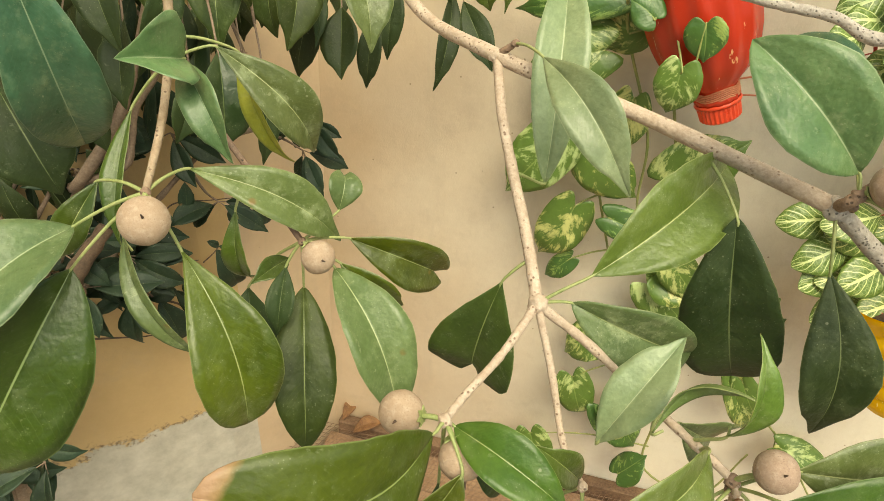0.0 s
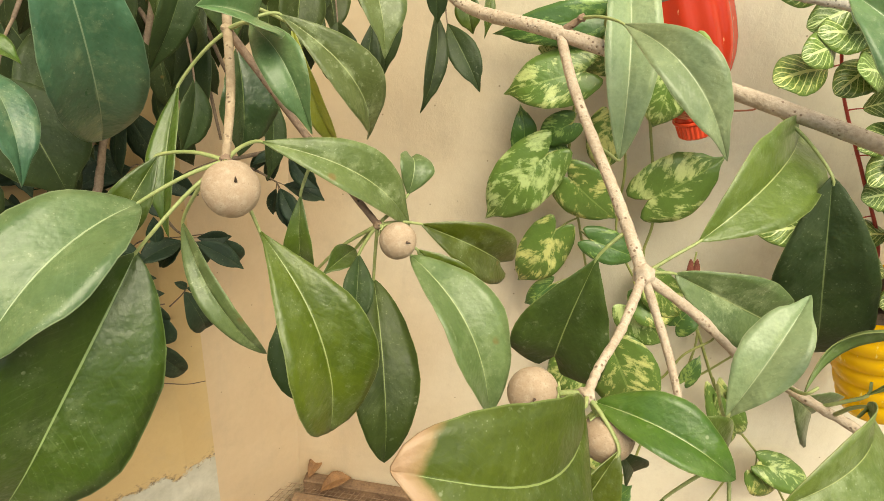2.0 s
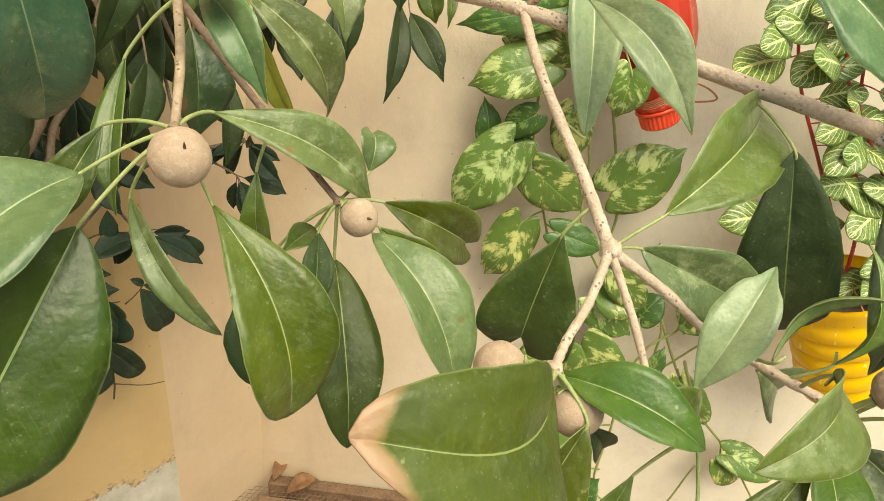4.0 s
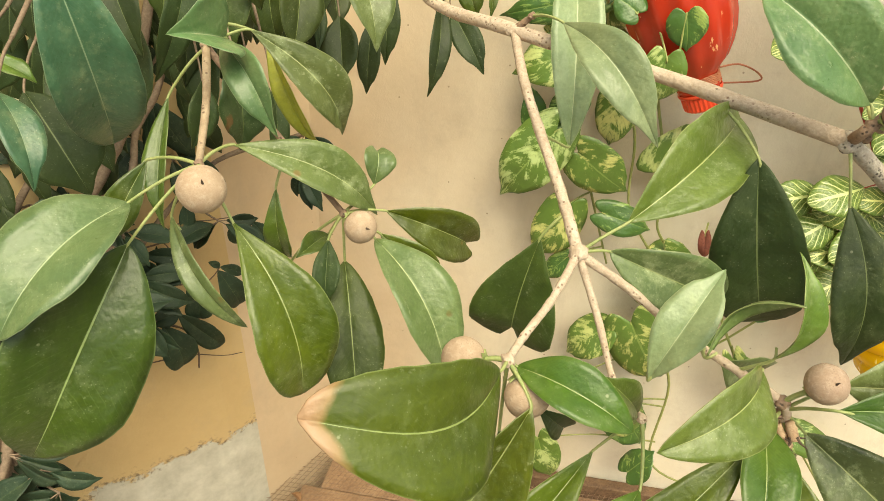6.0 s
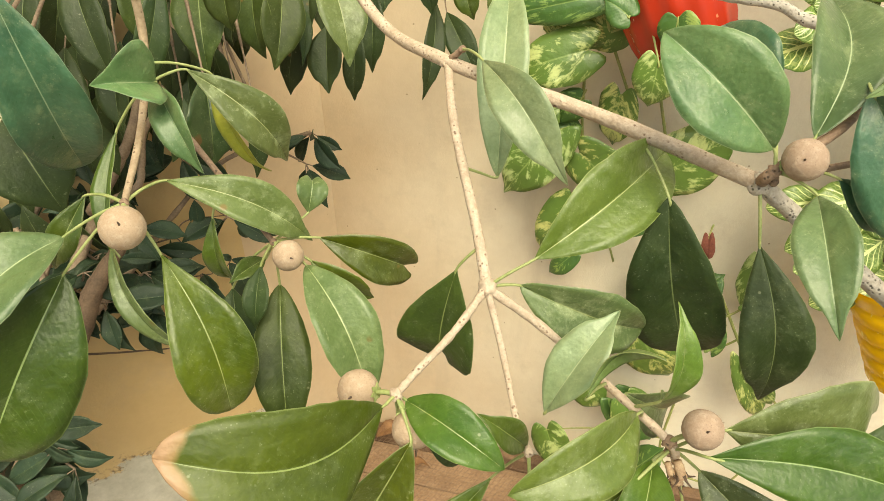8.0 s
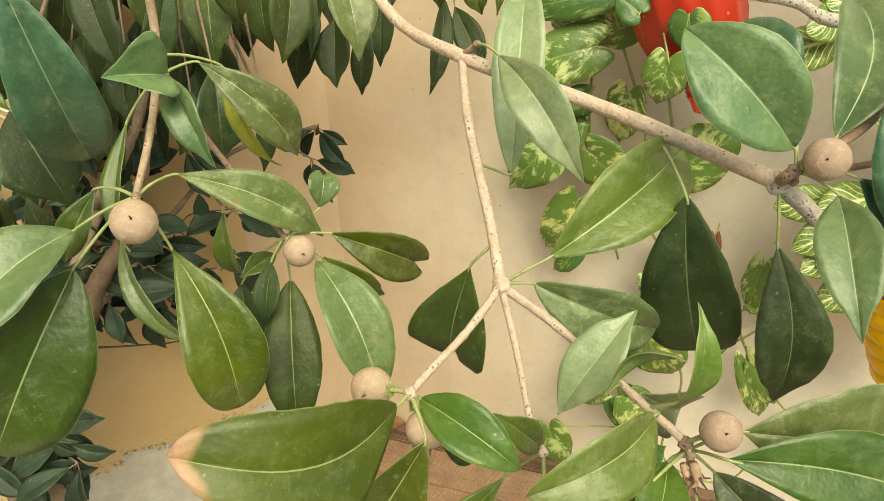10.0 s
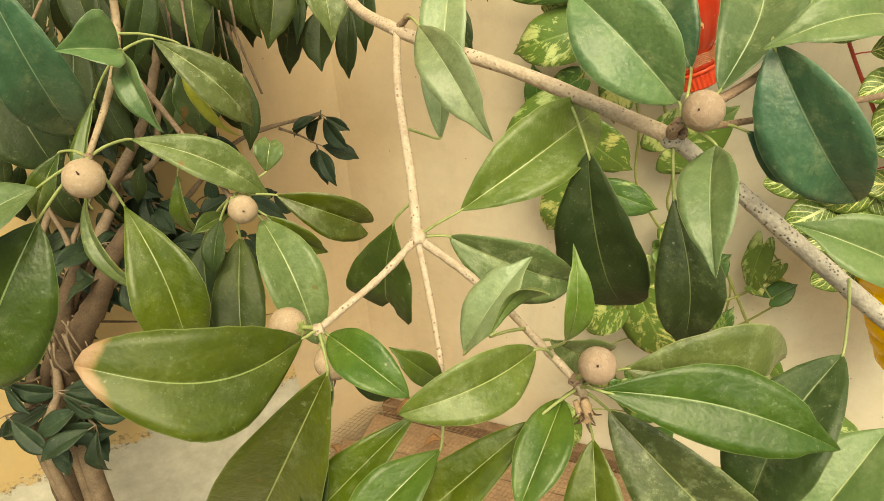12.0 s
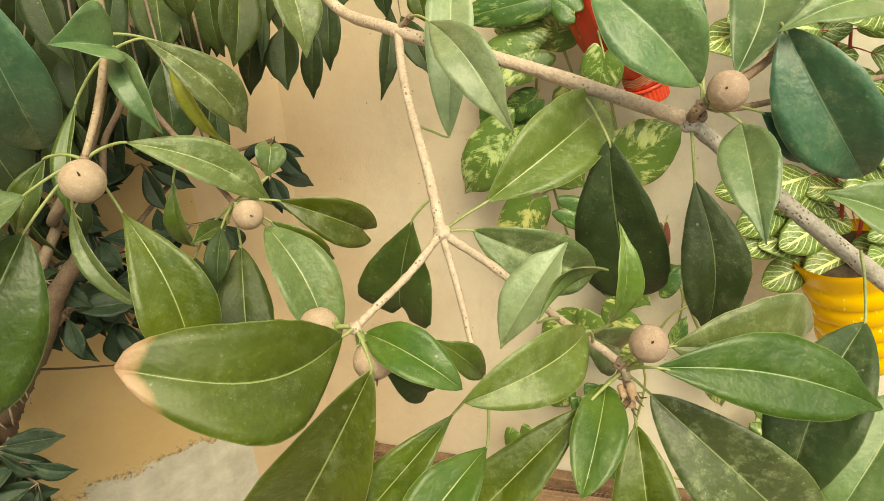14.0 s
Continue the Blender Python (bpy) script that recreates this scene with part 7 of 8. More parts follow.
leaf(pothos, (0.3557, 0.9656, 0.4303), (0.4033, 0.9658, 0.3416), 0.0878, (0.31, -0.93, 0.17), 0.13, POTHOS, "heart", (0.4546, 0.9756, 0.4309), fold=0.1, stalk=VINE, stem_r=0.0014)
leaf(pothos, (0.2104, 0.9877, 0.3091), (0.252, 0.9892, 0.1817), 0.0789, (-0.05, -1, -0.03), 0.06, POTHOS, "heart", (0.4536, 0.9703, 0.3158), fold=0.1, stalk=VINE, stem_r=0.0014)
leaf(pothos, (0.657, 0.9031, 0.4026), (0.7085, 0.9025, 0.3356), 0.0656, (0.16, -0.98, 0.14), 0.13, POTHOS, "heart", (0.6702, 0.9322, 0.4177), fold=0.1, stalk=VINE, stem_r=0.0014)
leaf(pothos, (0.4003, 0.9484, 0.2484), (0.4465, 0.9489, 0.3132), 0.0698, (-0.71, -0.48, 0.51), 0.06, POTHOS_GREEN, "heart", (0.4531, 0.9676, 0.2583), fold=0.1, stalk=VINE, stem_r=0.0014)
leaf(pothos, (0.2048, 1.0031, 0.9805), (0.1529, 1.0242, 0.9815), 0.0544, (-0.28, -0.71, 0.64), 0.12, POTHOS_GREEN, "heart", (0.221, 1.0266, 0.9842), fold=0.1, stalk=VINE, stem_r=0.0014)
leaf(pothos, (0.2451, 0.8886, 1.1922), (0.2135, 0.9055, 1.2097), 0.0438, (-0.2, -0.86, 0.47), 0.06, POTHOS_GREEN, "heart", (0.2486, 0.9445, 1.235), fold=0.1, stalk=VINE, stem_r=0.0014)
leaf(pothos, (0.5211, 0.9419, 0.6984), (0.5859, 0.9386, 0.6941), 0.0443, (-0.02, -0.89, 0.45), 0.08, POTHOS, "heart", (0.5265, 0.9522, 0.695), fold=0.1, stalk=VINE, stem_r=0.0014)
leaf(pothos, (0.5487, 0.9228, 0.7518), (0.5367, 0.9356, 0.7032), 0.0277, (-0.45, -0.88, -0.12), 0.09, POTHOS, "heart", (0.5581, 0.9455, 0.737), fold=0.1, stalk=VINE, stem_r=0.0014)
leaf(pothos, (0.4848, 0.9447, 0.585), (0.5022, 0.9513, 0.6396), 0.0316, (-0.49, -0.84, 0.26), 0.09, POTHOS_GREEN, "heart", (0.5012, 0.9677, 0.5869), fold=0.1, stalk=VINE, stem_r=0.0014)
leaf(pothos, (0.4240, 0.9230, 0.8420), (0.4360, 0.9310, 0.7950), 0.0210, (-0.3, -0.94, -0.15), 0.25, WITHERED, "heart", (0.4350, 0.9450, 0.8520), fold=0.3, stalk=VINE, stem_r=0.0014)
leaf(pothos, (0.5187, 0.9355, 0.7827), (0.5251, 0.9443, 0.6684), 0.0483, (-0.71, -0.7, -0.09), 0.08, POTHOS, "heart", (0.5581, 0.9455, 0.737), fold=0.1, stalk=VINE, stem_r=0.0014)
leaf(pothos, (0.2989, 0.862, 1.1971), (0.3078, 0.8602, 1.1508), 0.052, (-0.2831, -0.959, -0.0157), 0.06, POTHOS_GREEN, "heart", (0.2996, 0.8568, 1.1016), fold=0.1, stalk=VINE, stem_r=0.0012)
bloodleaf = thing("bloodleaf_plant", (0.6848, 0.8372, 0.8285), "red-stemmed plant with yellow net-veined leaves in a yellow pot", "plant")
part("stem", tube("stem", ((0.6948, 0.8372, 0.8185), (0.6752, 0.8392, 0.9475), (0.6217, 0.8504, 1.0722), (0.5673, 0.8619, 1.1972), (0.526, 0.8705, 1.2891), (0.5022, 0.8755, 1.3499)), 0.0032, 0.0018, 6, 6, 0.05), RED_STEM, bloodleaf)
part("stem", tube("stem", ((0.7148, 0.8572, 0.8185), (0.7215, 0.8295, 0.9538), (0.6436, 0.8458, 1.0749), (0.6135, 0.8522, 1.1195), (0.5897, 0.8572, 1.2282), (0.5806, 0.8591, 1.2949)), 0.0032, 0.0018, 6, 6, 0.05), RED_STEM, bloodleaf)
part("stem", tube("stem", ((0.6548, 0.8372, 0.8185), (0.6541, 0.8436, 0.9161), (0.5941, 0.8562, 1.0264), (0.525, 0.8707, 1.1476), (0.4911, 0.8779, 1.2587), (0.4678, 0.8828, 1.334)), 0.0032, 0.0018, 6, 6, 0.05), RED_STEM, bloodleaf)
part("stem", tube("stem", ((0.7348, 0.8172, 0.8185), (0.7672, 0.8199, 0.9414), (0.7219, 0.8294, 1.0848), (0.6561, 0.8432, 1.2216)), 0.0032, 0.0018, 6, 6, 0.05), RED_STEM, bloodleaf)
part("stem", tube("stem", ((0.6448, 0.8172, 0.8185), (0.6526, 0.8439, 0.8257), (0.6059, 0.8538, 0.8996), (0.5756, 0.8601, 0.9524)), 0.0032, 0.0018, 6, 6, 0.05), RED_STEM, bloodleaf)
leaf(bloodleaf, (0.6541, 0.839, 0.9485), (0.5833, 0.8383, 0.9519), 0.0436, (0.07, -0.68, 0.73), 0.01, NETVEIN, "oval", (0.6752, 0.8392, 0.9475), fold=0.15, stalk=RED_STEM, stem_r=0.0009)
leaf(bloodleaf, (0.6764, 0.8363, 0.9783), (0.7662, 0.8007, 0.9761), 0.0633, (-0.33, -0.83, 0.45), 0.14, NETVEIN, "oval", (0.6618, 0.842, 0.9786), fold=0.15, stalk=RED_STEM, stem_r=0.0009)
leaf(bloodleaf, (0.6368, 0.841, 1.0096), (0.5747, 0.8209, 1.0089), 0.0447, (-0.13, -0.79, 0.59), 0.08, NETVEIN, "oval", (0.6484, 0.8448, 1.0098), fold=0.15, stalk=RED_STEM, stem_r=0.0009)
leaf(bloodleaf, (0.675, 0.8338, 1.006), (0.7553, 0.8007, 0.9945), 0.0635, (0.31, -0.8, 0.52), 0.07, NETVEIN, "oval", (0.6484, 0.8448, 1.0098), fold=0.15, stalk=RED_STEM, stem_r=0.0009)
leaf(bloodleaf, (0.6375, 0.8504, 1.0721), (0.7344, 0.8503, 1.0716), 0.0683, (0.15, -0.85, 0.51), 0.14, NETVEIN, "oval", (0.6217, 0.8504, 1.0722), fold=0.15, stalk=RED_STEM, stem_r=0.0009)
leaf(bloodleaf, (0.6331, 0.8434, 1.0641), (0.6801, 0.8145, 1.0315), 0.0381, (0.31, -0.74, 0.6), 0.10, NETVEIN, "oval", (0.6217, 0.8504, 1.0722), fold=0.15, stalk=RED_STEM, stem_r=0.0009)
leaf(bloodleaf, (0.6372, 0.8476, 1.1014), (0.7227, 0.8308, 1.0957), 0.0639, (0.18, -0.61, 0.77), 0.14, NETVEIN, "oval", (0.6081, 0.8533, 1.1034), fold=0.15, stalk=RED_STEM, stem_r=0.0009)
leaf(bloodleaf, (0.6026, 0.846, 1.1718), (0.6771, 0.8013, 1.1919), 0.0535, (-0.28, -0.67, 0.69), 0.11, NETVEIN, "oval", (0.5809, 0.859, 1.1659), fold=0.15, stalk=RED_STEM, stem_r=0.0009)
leaf(bloodleaf, (0.5602, 0.8452, 1.1705), (0.4861, 0.7954, 1.1871), 0.0540, (-0.26, -0.82, 0.51), 0.02, NETVEIN, "oval", (0.5809, 0.859, 1.1659), fold=0.15, stalk=RED_STEM, stem_r=0.0009)
leaf(bloodleaf, (0.5513, 0.8561, 1.1863), (0.4932, 0.8349, 1.1468), 0.0524, (-0.14, -0.63, 0.77), 0.06, NETVEIN, "oval", (0.5673, 0.8619, 1.1972), fold=0.15, stalk=RED_STEM, stem_r=0.0009)
leaf(bloodleaf, (0.5316, 0.8587, 1.22), (0.4497, 0.8414, 1.2198), 0.0551, (0.08, -0.77, 0.63), 0.02, NETVEIN, "oval", (0.5569, 0.864, 1.2201), fold=0.15, stalk=RED_STEM, stem_r=0.0009)
leaf(bloodleaf, (0.5204, 0.8668, 1.2583), (0.4435, 0.8592, 1.2207), 0.0560, (0.01, -0.83, 0.56), 0.06, NETVEIN, "oval", (0.5363, 0.8684, 1.2661), fold=0.15, stalk=RED_STEM, stem_r=0.0009)
leaf(bloodleaf, (0.5517, 0.8644, 1.2597), (0.6090, 0.8496, 1.2362), 0.0379, (0.03, -0.9, 0.43), 0.09, NETVEIN, "oval", (0.5363, 0.8684, 1.2661), fold=0.15, stalk=RED_STEM, stem_r=0.0009)
leaf(bloodleaf, (0.5075, 0.867, 1.2856), (0.4443, 0.8549, 1.2736), 0.0428, (-0.15, -0.9, 0.41), 0.14, NETVEIN, "oval", (0.526, 0.8705, 1.2891), fold=0.15, stalk=RED_STEM, stem_r=0.0009)
leaf(bloodleaf, (0.532, 0.863, 1.3039), (0.5864, 0.8227, 1.3019), 0.0494, (-0.16, -0.77, 0.62), 0.12, NETVEIN, "oval", (0.5201, 0.8718, 1.3043), fold=0.15, stalk=RED_STEM, stem_r=0.0009)
leaf(bloodleaf, (0.4928, 0.8693, 1.3115), (0.4216, 0.8570, 1.2849), 0.0515, (0.2, -0.67, 0.71), 0.06, NETVEIN, "oval", (0.5141, 0.873, 1.3195), fold=0.15, stalk=RED_STEM, stem_r=0.0009)
leaf(bloodleaf, (0.4943, 0.8739, 1.34), (0.4111, 0.8718, 1.3716), 0.0628, (0.28, -0.69, 0.66), 0.02, NETVEIN, "oval", (0.5082, 0.8743, 1.3347), fold=0.15, stalk=RED_STEM, stem_r=0.0009)
leaf(bloodleaf, (0.4774, 0.8666, 1.3589), (0.4036, 0.8400, 1.3857), 0.0548, (-0.23, -0.66, 0.71), 0.14, NETVEIN, "oval", (0.5022, 0.8755, 1.3499), fold=0.15, stalk=RED_STEM, stem_r=0.0009)
leaf(bloodleaf, (0.6964, 0.8436, 0.8453), (0.6109, 0.8149, 0.8154), 0.0656, (0.19, -0.65, 0.73), 0.04, NETVEIN, "oval", (0.7164, 0.8503, 0.8524), fold=0.15, stalk=RED_STEM, stem_r=0.0009)
leaf(bloodleaf, (0.7029, 0.8246, 0.954), (0.6303, 0.8053, 0.9549), 0.0507, (-0.3, -0.75, 0.6), 0.07, NETVEIN, "oval", (0.7215, 0.8295, 0.9538), fold=0.15, stalk=RED_STEM, stem_r=0.0009)
leaf(bloodleaf, (0.7468, 0.8234, 0.9558), (0.8205, 0.8056, 0.9617), 0.0473, (-0.14, -0.77, 0.63), 0.09, NETVEIN, "oval", (0.7215, 0.8295, 0.9538), fold=0.15, stalk=RED_STEM, stem_r=0.0009)
leaf(bloodleaf, (0.6798, 0.8204, 0.9756), (0.6188, 0.7844, 0.9524), 0.0534, (0.26, -0.62, 0.74), 0.09, NETVEIN, "oval", (0.702, 0.8336, 0.9841), fold=0.15, stalk=RED_STEM, stem_r=0.0009)
leaf(bloodleaf, (0.7005, 0.8335, 1.0202), (0.7781, 0.8157, 1.0451), 0.0517, (0.21, -0.69, 0.69), 0.04, NETVEIN, "oval", (0.6825, 0.8377, 1.0144), fold=0.15, stalk=RED_STEM, stem_r=0.0009)
leaf(bloodleaf, (0.6744, 0.8398, 1.039), (0.7460, 0.8274, 1.0035), 0.0492, (-0.1, -0.84, 0.54), 0.08, NETVEIN, "oval", (0.6631, 0.8418, 1.0447), fold=0.15, stalk=RED_STEM, stem_r=0.0009)
leaf(bloodleaf, (0.6421, 0.8317, 1.0503), (0.5809, 0.8023, 1.0670), 0.0510, (-0.34, -0.86, 0.37), 0.04, NETVEIN, "oval", (0.6631, 0.8418, 1.0447), fold=0.15, stalk=RED_STEM, stem_r=0.0009)
leaf(bloodleaf, (0.6247, 0.8406, 1.0778), (0.5664, 0.8056, 1.0349), 0.0542, (-0.12, -0.64, 0.76), 0.11, NETVEIN, "oval", (0.6361, 0.8474, 1.0861), fold=0.15, stalk=RED_STEM, stem_r=0.0009)
leaf(bloodleaf, (0.5981, 0.8417, 1.1003), (0.5406, 0.8194, 1.0799), 0.0442, (0.12, -0.87, 0.48), 0.14, NETVEIN, "oval", (0.621, 0.8506, 1.1084), fold=0.15, stalk=RED_STEM, stem_r=0.0009)
leaf(bloodleaf, (0.6086, 0.8424, 1.1137), (0.5603, 0.8106, 1.1343), 0.0419, (0.17, -0.72, 0.67), 0.08, NETVEIN, "oval", (0.621, 0.8506, 1.1084), fold=0.15, stalk=RED_STEM, stem_r=0.0009)
leaf(bloodleaf, (0.6317, 0.8482, 1.14), (0.7089, 0.8317, 1.1185), 0.0562, (-0.26, -0.67, 0.7), 0.01, NETVEIN, "oval", (0.6076, 0.8534, 1.1467), fold=0.15, stalk=RED_STEM, stem_r=0.0009)
leaf(bloodleaf, (0.6235, 0.8485, 1.1975), (0.6919, 0.8301, 1.1888), 0.0520, (0.22, -0.77, 0.59), 0.00, NETVEIN, "oval", (0.5956, 0.8559, 1.2011), fold=0.15, stalk=RED_STEM, stem_r=0.0009)
leaf(bloodleaf, (0.6023, 0.852, 1.2251), (0.6816, 0.8193, 1.2053), 0.0630, (-0.05, -0.92, 0.4), 0.10, NETVEIN, "oval", (0.5897, 0.8572, 1.2282), fold=0.15, stalk=RED_STEM, stem_r=0.0009)
leaf(bloodleaf, (0.5765, 0.8565, 1.2193), (0.5243, 0.8538, 1.1838), 0.0394, (0.03, -0.76, 0.65), 0.02, NETVEIN, "oval", (0.5897, 0.8572, 1.2282), fold=0.15, stalk=RED_STEM, stem_r=0.0009)
leaf(bloodleaf, (0.5659, 0.8439, 1.2509), (0.5064, 0.8062, 1.2675), 0.0434, (0.13, -0.71, 0.69), 0.00, NETVEIN, "oval", (0.5874, 0.8576, 1.2449), fold=0.15, stalk=RED_STEM, stem_r=0.0009)
leaf(bloodleaf, (0.5647, 0.8527, 1.2561), (0.4853, 0.8315, 1.2348), 0.0535, (0.26, -0.66, 0.71), 0.14, NETVEIN, "oval", (0.5851, 0.8581, 1.2616), fold=0.15, stalk=RED_STEM, stem_r=0.0009)
leaf(bloodleaf, (0.6101, 0.854, 1.2847), (0.6909, 0.8403, 1.3039), 0.0520, (0.13, -0.81, 0.58), 0.09, NETVEIN, "oval", (0.5829, 0.8586, 1.2782), fold=0.15, stalk=RED_STEM, stem_r=0.0009)
leaf(bloodleaf, (0.5663, 0.8529, 1.2722), (0.4985, 0.8296, 1.2474), 0.0519, (-0.24, -0.87, 0.42), 0.07, NETVEIN, "oval", (0.5829, 0.8586, 1.2782), fold=0.15, stalk=RED_STEM, stem_r=0.0009)
leaf(bloodleaf, (0.632, 0.8328, 0.9067), (0.5549, 0.7952, 0.8740), 0.0629, (-0.17, -0.89, 0.42), 0.04, NETVEIN, "oval", (0.6541, 0.8436, 0.9161), fold=0.15, stalk=RED_STEM, stem_r=0.0009)
leaf(bloodleaf, (0.6224, 0.8452, 0.9421), (0.5299, 0.8365, 0.9338), 0.0654, (0.33, -0.82, 0.47), 0.08, NETVEIN, "oval", (0.6391, 0.8468, 0.9437), fold=0.15, stalk=RED_STEM, stem_r=0.0009)
leaf(bloodleaf, (0.5978, 0.844, 0.967), (0.5124, 0.8248, 0.9532), 0.0635, (0.16, -0.67, 0.73), 0.07, NETVEIN, "oval", (0.6241, 0.8499, 0.9712), fold=0.15, stalk=RED_STEM, stem_r=0.0009)
leaf(bloodleaf, (0.6254, 0.8493, 0.9949), (0.6931, 0.8334, 0.9789), 0.0430, (-0.2, -0.8, 0.57), 0.06, NETVEIN, "oval", (0.6091, 0.8531, 0.9988), fold=0.15, stalk=RED_STEM, stem_r=0.0009)
leaf(bloodleaf, (0.6096, 0.849, 1.0184), (0.6889, 0.8120, 0.9773), 0.0614, (-0.02, -0.65, 0.76), 0.09, NETVEIN, "oval", (0.5941, 0.8562, 1.0264), fold=0.15, stalk=RED_STEM, stem_r=0.0009)
leaf(bloodleaf, (0.5921, 0.8588, 1.0588), (0.6719, 0.8532, 1.0695), 0.0516, (0.08, -0.67, 0.74), 0.11, NETVEIN, "oval", (0.5769, 0.8599, 1.0567), fold=0.15, stalk=RED_STEM, stem_r=0.0009)
leaf(bloodleaf, (0.5841, 0.8542, 1.093), (0.6471, 0.8302, 1.1085), 0.0507, (0.07, -0.65, 0.76), 0.04, NETVEIN, "oval", (0.5596, 0.8635, 1.087), fold=0.15, stalk=RED_STEM, stem_r=0.0009)
leaf(bloodleaf, (0.5582, 0.862, 1.1221), (0.6149, 0.8437, 1.1392), 0.0446, (-0.19, -0.76, 0.63), 0.11, NETVEIN, "oval", (0.5423, 0.8671, 1.1173), fold=0.15, stalk=RED_STEM, stem_r=0.0009)
leaf(bloodleaf, (0.5367, 0.8669, 1.1519), (0.5986, 0.8468, 1.1746), 0.0431, (-0.09, -0.77, 0.63), 0.10, NETVEIN, "oval", (0.525, 0.8707, 1.1476), fold=0.15, stalk=RED_STEM, stem_r=0.0009)
leaf(bloodleaf, (0.4915, 0.8636, 1.1711), (0.4068, 0.8336, 1.1565), 0.0599, (-0.08, -0.74, 0.67), 0.04, NETVEIN, "oval", (0.5165, 0.8725, 1.1754), fold=0.15, stalk=RED_STEM, stem_r=0.0009)
leaf(bloodleaf, (0.487, 0.8608, 1.1998), (0.4267, 0.8225, 1.1904), 0.0486, (0.13, -0.79, 0.59), 0.11, NETVEIN, "oval", (0.5081, 0.8743, 1.2031), fold=0.15, stalk=RED_STEM, stem_r=0.0009)
leaf(bloodleaf, (0.5264, 0.866, 1.2312), (0.5931, 0.8410, 1.2318), 0.0456, (0.25, -0.75, 0.61), 0.11, NETVEIN, "oval", (0.4996, 0.8761, 1.2309), fold=0.15, stalk=RED_STEM, stem_r=0.0009)
leaf(bloodleaf, (0.4665, 0.8763, 1.2608), (0.3846, 0.8711, 1.2676), 0.0514, (0.01, -0.91, 0.41), 0.07, NETVEIN, "oval", (0.4911, 0.8779, 1.2587), fold=0.15, stalk=RED_STEM, stem_r=0.0009)
leaf(bloodleaf, (0.4926, 0.8726, 1.2963), (0.5617, 0.8322, 1.2961), 0.0486, (0.04, -0.69, 0.73), 0.12, NETVEIN, "oval", (0.4795, 0.8803, 1.2964), fold=0.15, stalk=RED_STEM, stem_r=0.0009)
leaf(bloodleaf, (0.4645, 0.8696, 1.2965), (0.4048, 0.8269, 1.2971), 0.0511, (0.29, -0.74, 0.61), 0.06, NETVEIN, "oval", (0.4795, 0.8803, 1.2964), fold=0.15, stalk=RED_STEM, stem_r=0.0009)
leaf(bloodleaf, (0.4621, 0.8769, 1.3122), (0.3839, 0.8454, 1.2919), 0.0619, (0.28, -0.71, 0.65), 0.13, NETVEIN, "oval", (0.4736, 0.8815, 1.3152), fold=0.15, stalk=RED_STEM, stem_r=0.0009)
leaf(bloodleaf, (0.4869, 0.8767, 1.3393), (0.5652, 0.8517, 1.3608), 0.0568, (0.22, -0.71, 0.67), 0.10, NETVEIN, "oval", (0.4678, 0.8828, 1.334), fold=0.15, stalk=RED_STEM, stem_r=0.0009)
leaf(bloodleaf, (0.7562, 0.8087, 0.8407), (0.8039, 0.7756, 0.8100), 0.0392, (0.1, -0.74, 0.67), 0.06, NETVEIN, "oval", (0.7429, 0.8179, 0.8493), fold=0.15, stalk=RED_STEM, stem_r=0.0009)
leaf(bloodleaf, (0.7246, 0.8074, 0.8528), (0.6718, 0.7769, 0.8629), 0.0447, (-0.26, -0.73, 0.64), 0.14, NETVEIN, "oval", (0.7429, 0.8179, 0.8493), fold=0.15, stalk=RED_STEM, stem_r=0.0009)
leaf(bloodleaf, (0.7331, 0.8169, 0.8719), (0.6664, 0.8107, 0.8416), 0.0540, (-0.02, -0.71, 0.7), 0.04, NETVEIN, "oval", (0.751, 0.8185, 0.88), fold=0.15, stalk=RED_STEM, stem_r=0.0009)
leaf(bloodleaf, (0.7391, 0.8134, 0.9048), (0.6775, 0.7956, 0.8864), 0.0400, (0.29, -0.68, 0.68), 0.04, NETVEIN, "oval", (0.7591, 0.8192, 0.9107), fold=0.15, stalk=RED_STEM, stem_r=0.0009)
leaf(bloodleaf, (0.7932, 0.8155, 0.9406), (0.8821, 0.8005, 0.9376), 0.0656, (-0.17, -0.76, 0.63), 0.02, NETVEIN, "oval", (0.7672, 0.8199, 0.9414), fold=0.15, stalk=RED_STEM, stem_r=0.0009)
leaf(bloodleaf, (0.7403, 0.8206, 0.974), (0.6592, 0.8121, 0.9570), 0.0586, (-0.27, -0.74, 0.61), 0.09, NETVEIN, "oval", (0.7559, 0.8223, 0.9773), fold=0.15, stalk=RED_STEM, stem_r=0.0009)
leaf(bloodleaf, (0.7159, 0.8231, 1.0132), (0.6409, 0.8190, 1.0132), 0.0516, (-0.26, -0.66, 0.71), 0.04, NETVEIN, "oval", (0.7445, 0.8246, 1.0131), fold=0.15, stalk=RED_STEM, stem_r=0.0009)
leaf(bloodleaf, (0.7478, 0.8225, 1.0499), (0.8140, 0.8020, 1.0543), 0.0428, (-0.23, -0.73, 0.65), 0.03, NETVEIN, "oval", (0.7332, 0.827, 1.049), fold=0.15, stalk=RED_STEM, stem_r=0.0009)
leaf(bloodleaf, (0.7438, 0.8174, 1.078), (0.8241, 0.7731, 1.0527), 0.0681, (-0.16, -0.81, 0.56), 0.02, NETVEIN, "oval", (0.7219, 0.8294, 1.0848), fold=0.15, stalk=RED_STEM, stem_r=0.0009)
leaf(bloodleaf, (0.7381, 0.8283, 1.0888), (0.8320, 0.8220, 1.1116), 0.0707, (-0.25, -0.83, 0.49), 0.12, NETVEIN, "oval", (0.7219, 0.8294, 1.0848), fold=0.15, stalk=RED_STEM, stem_r=0.0009)
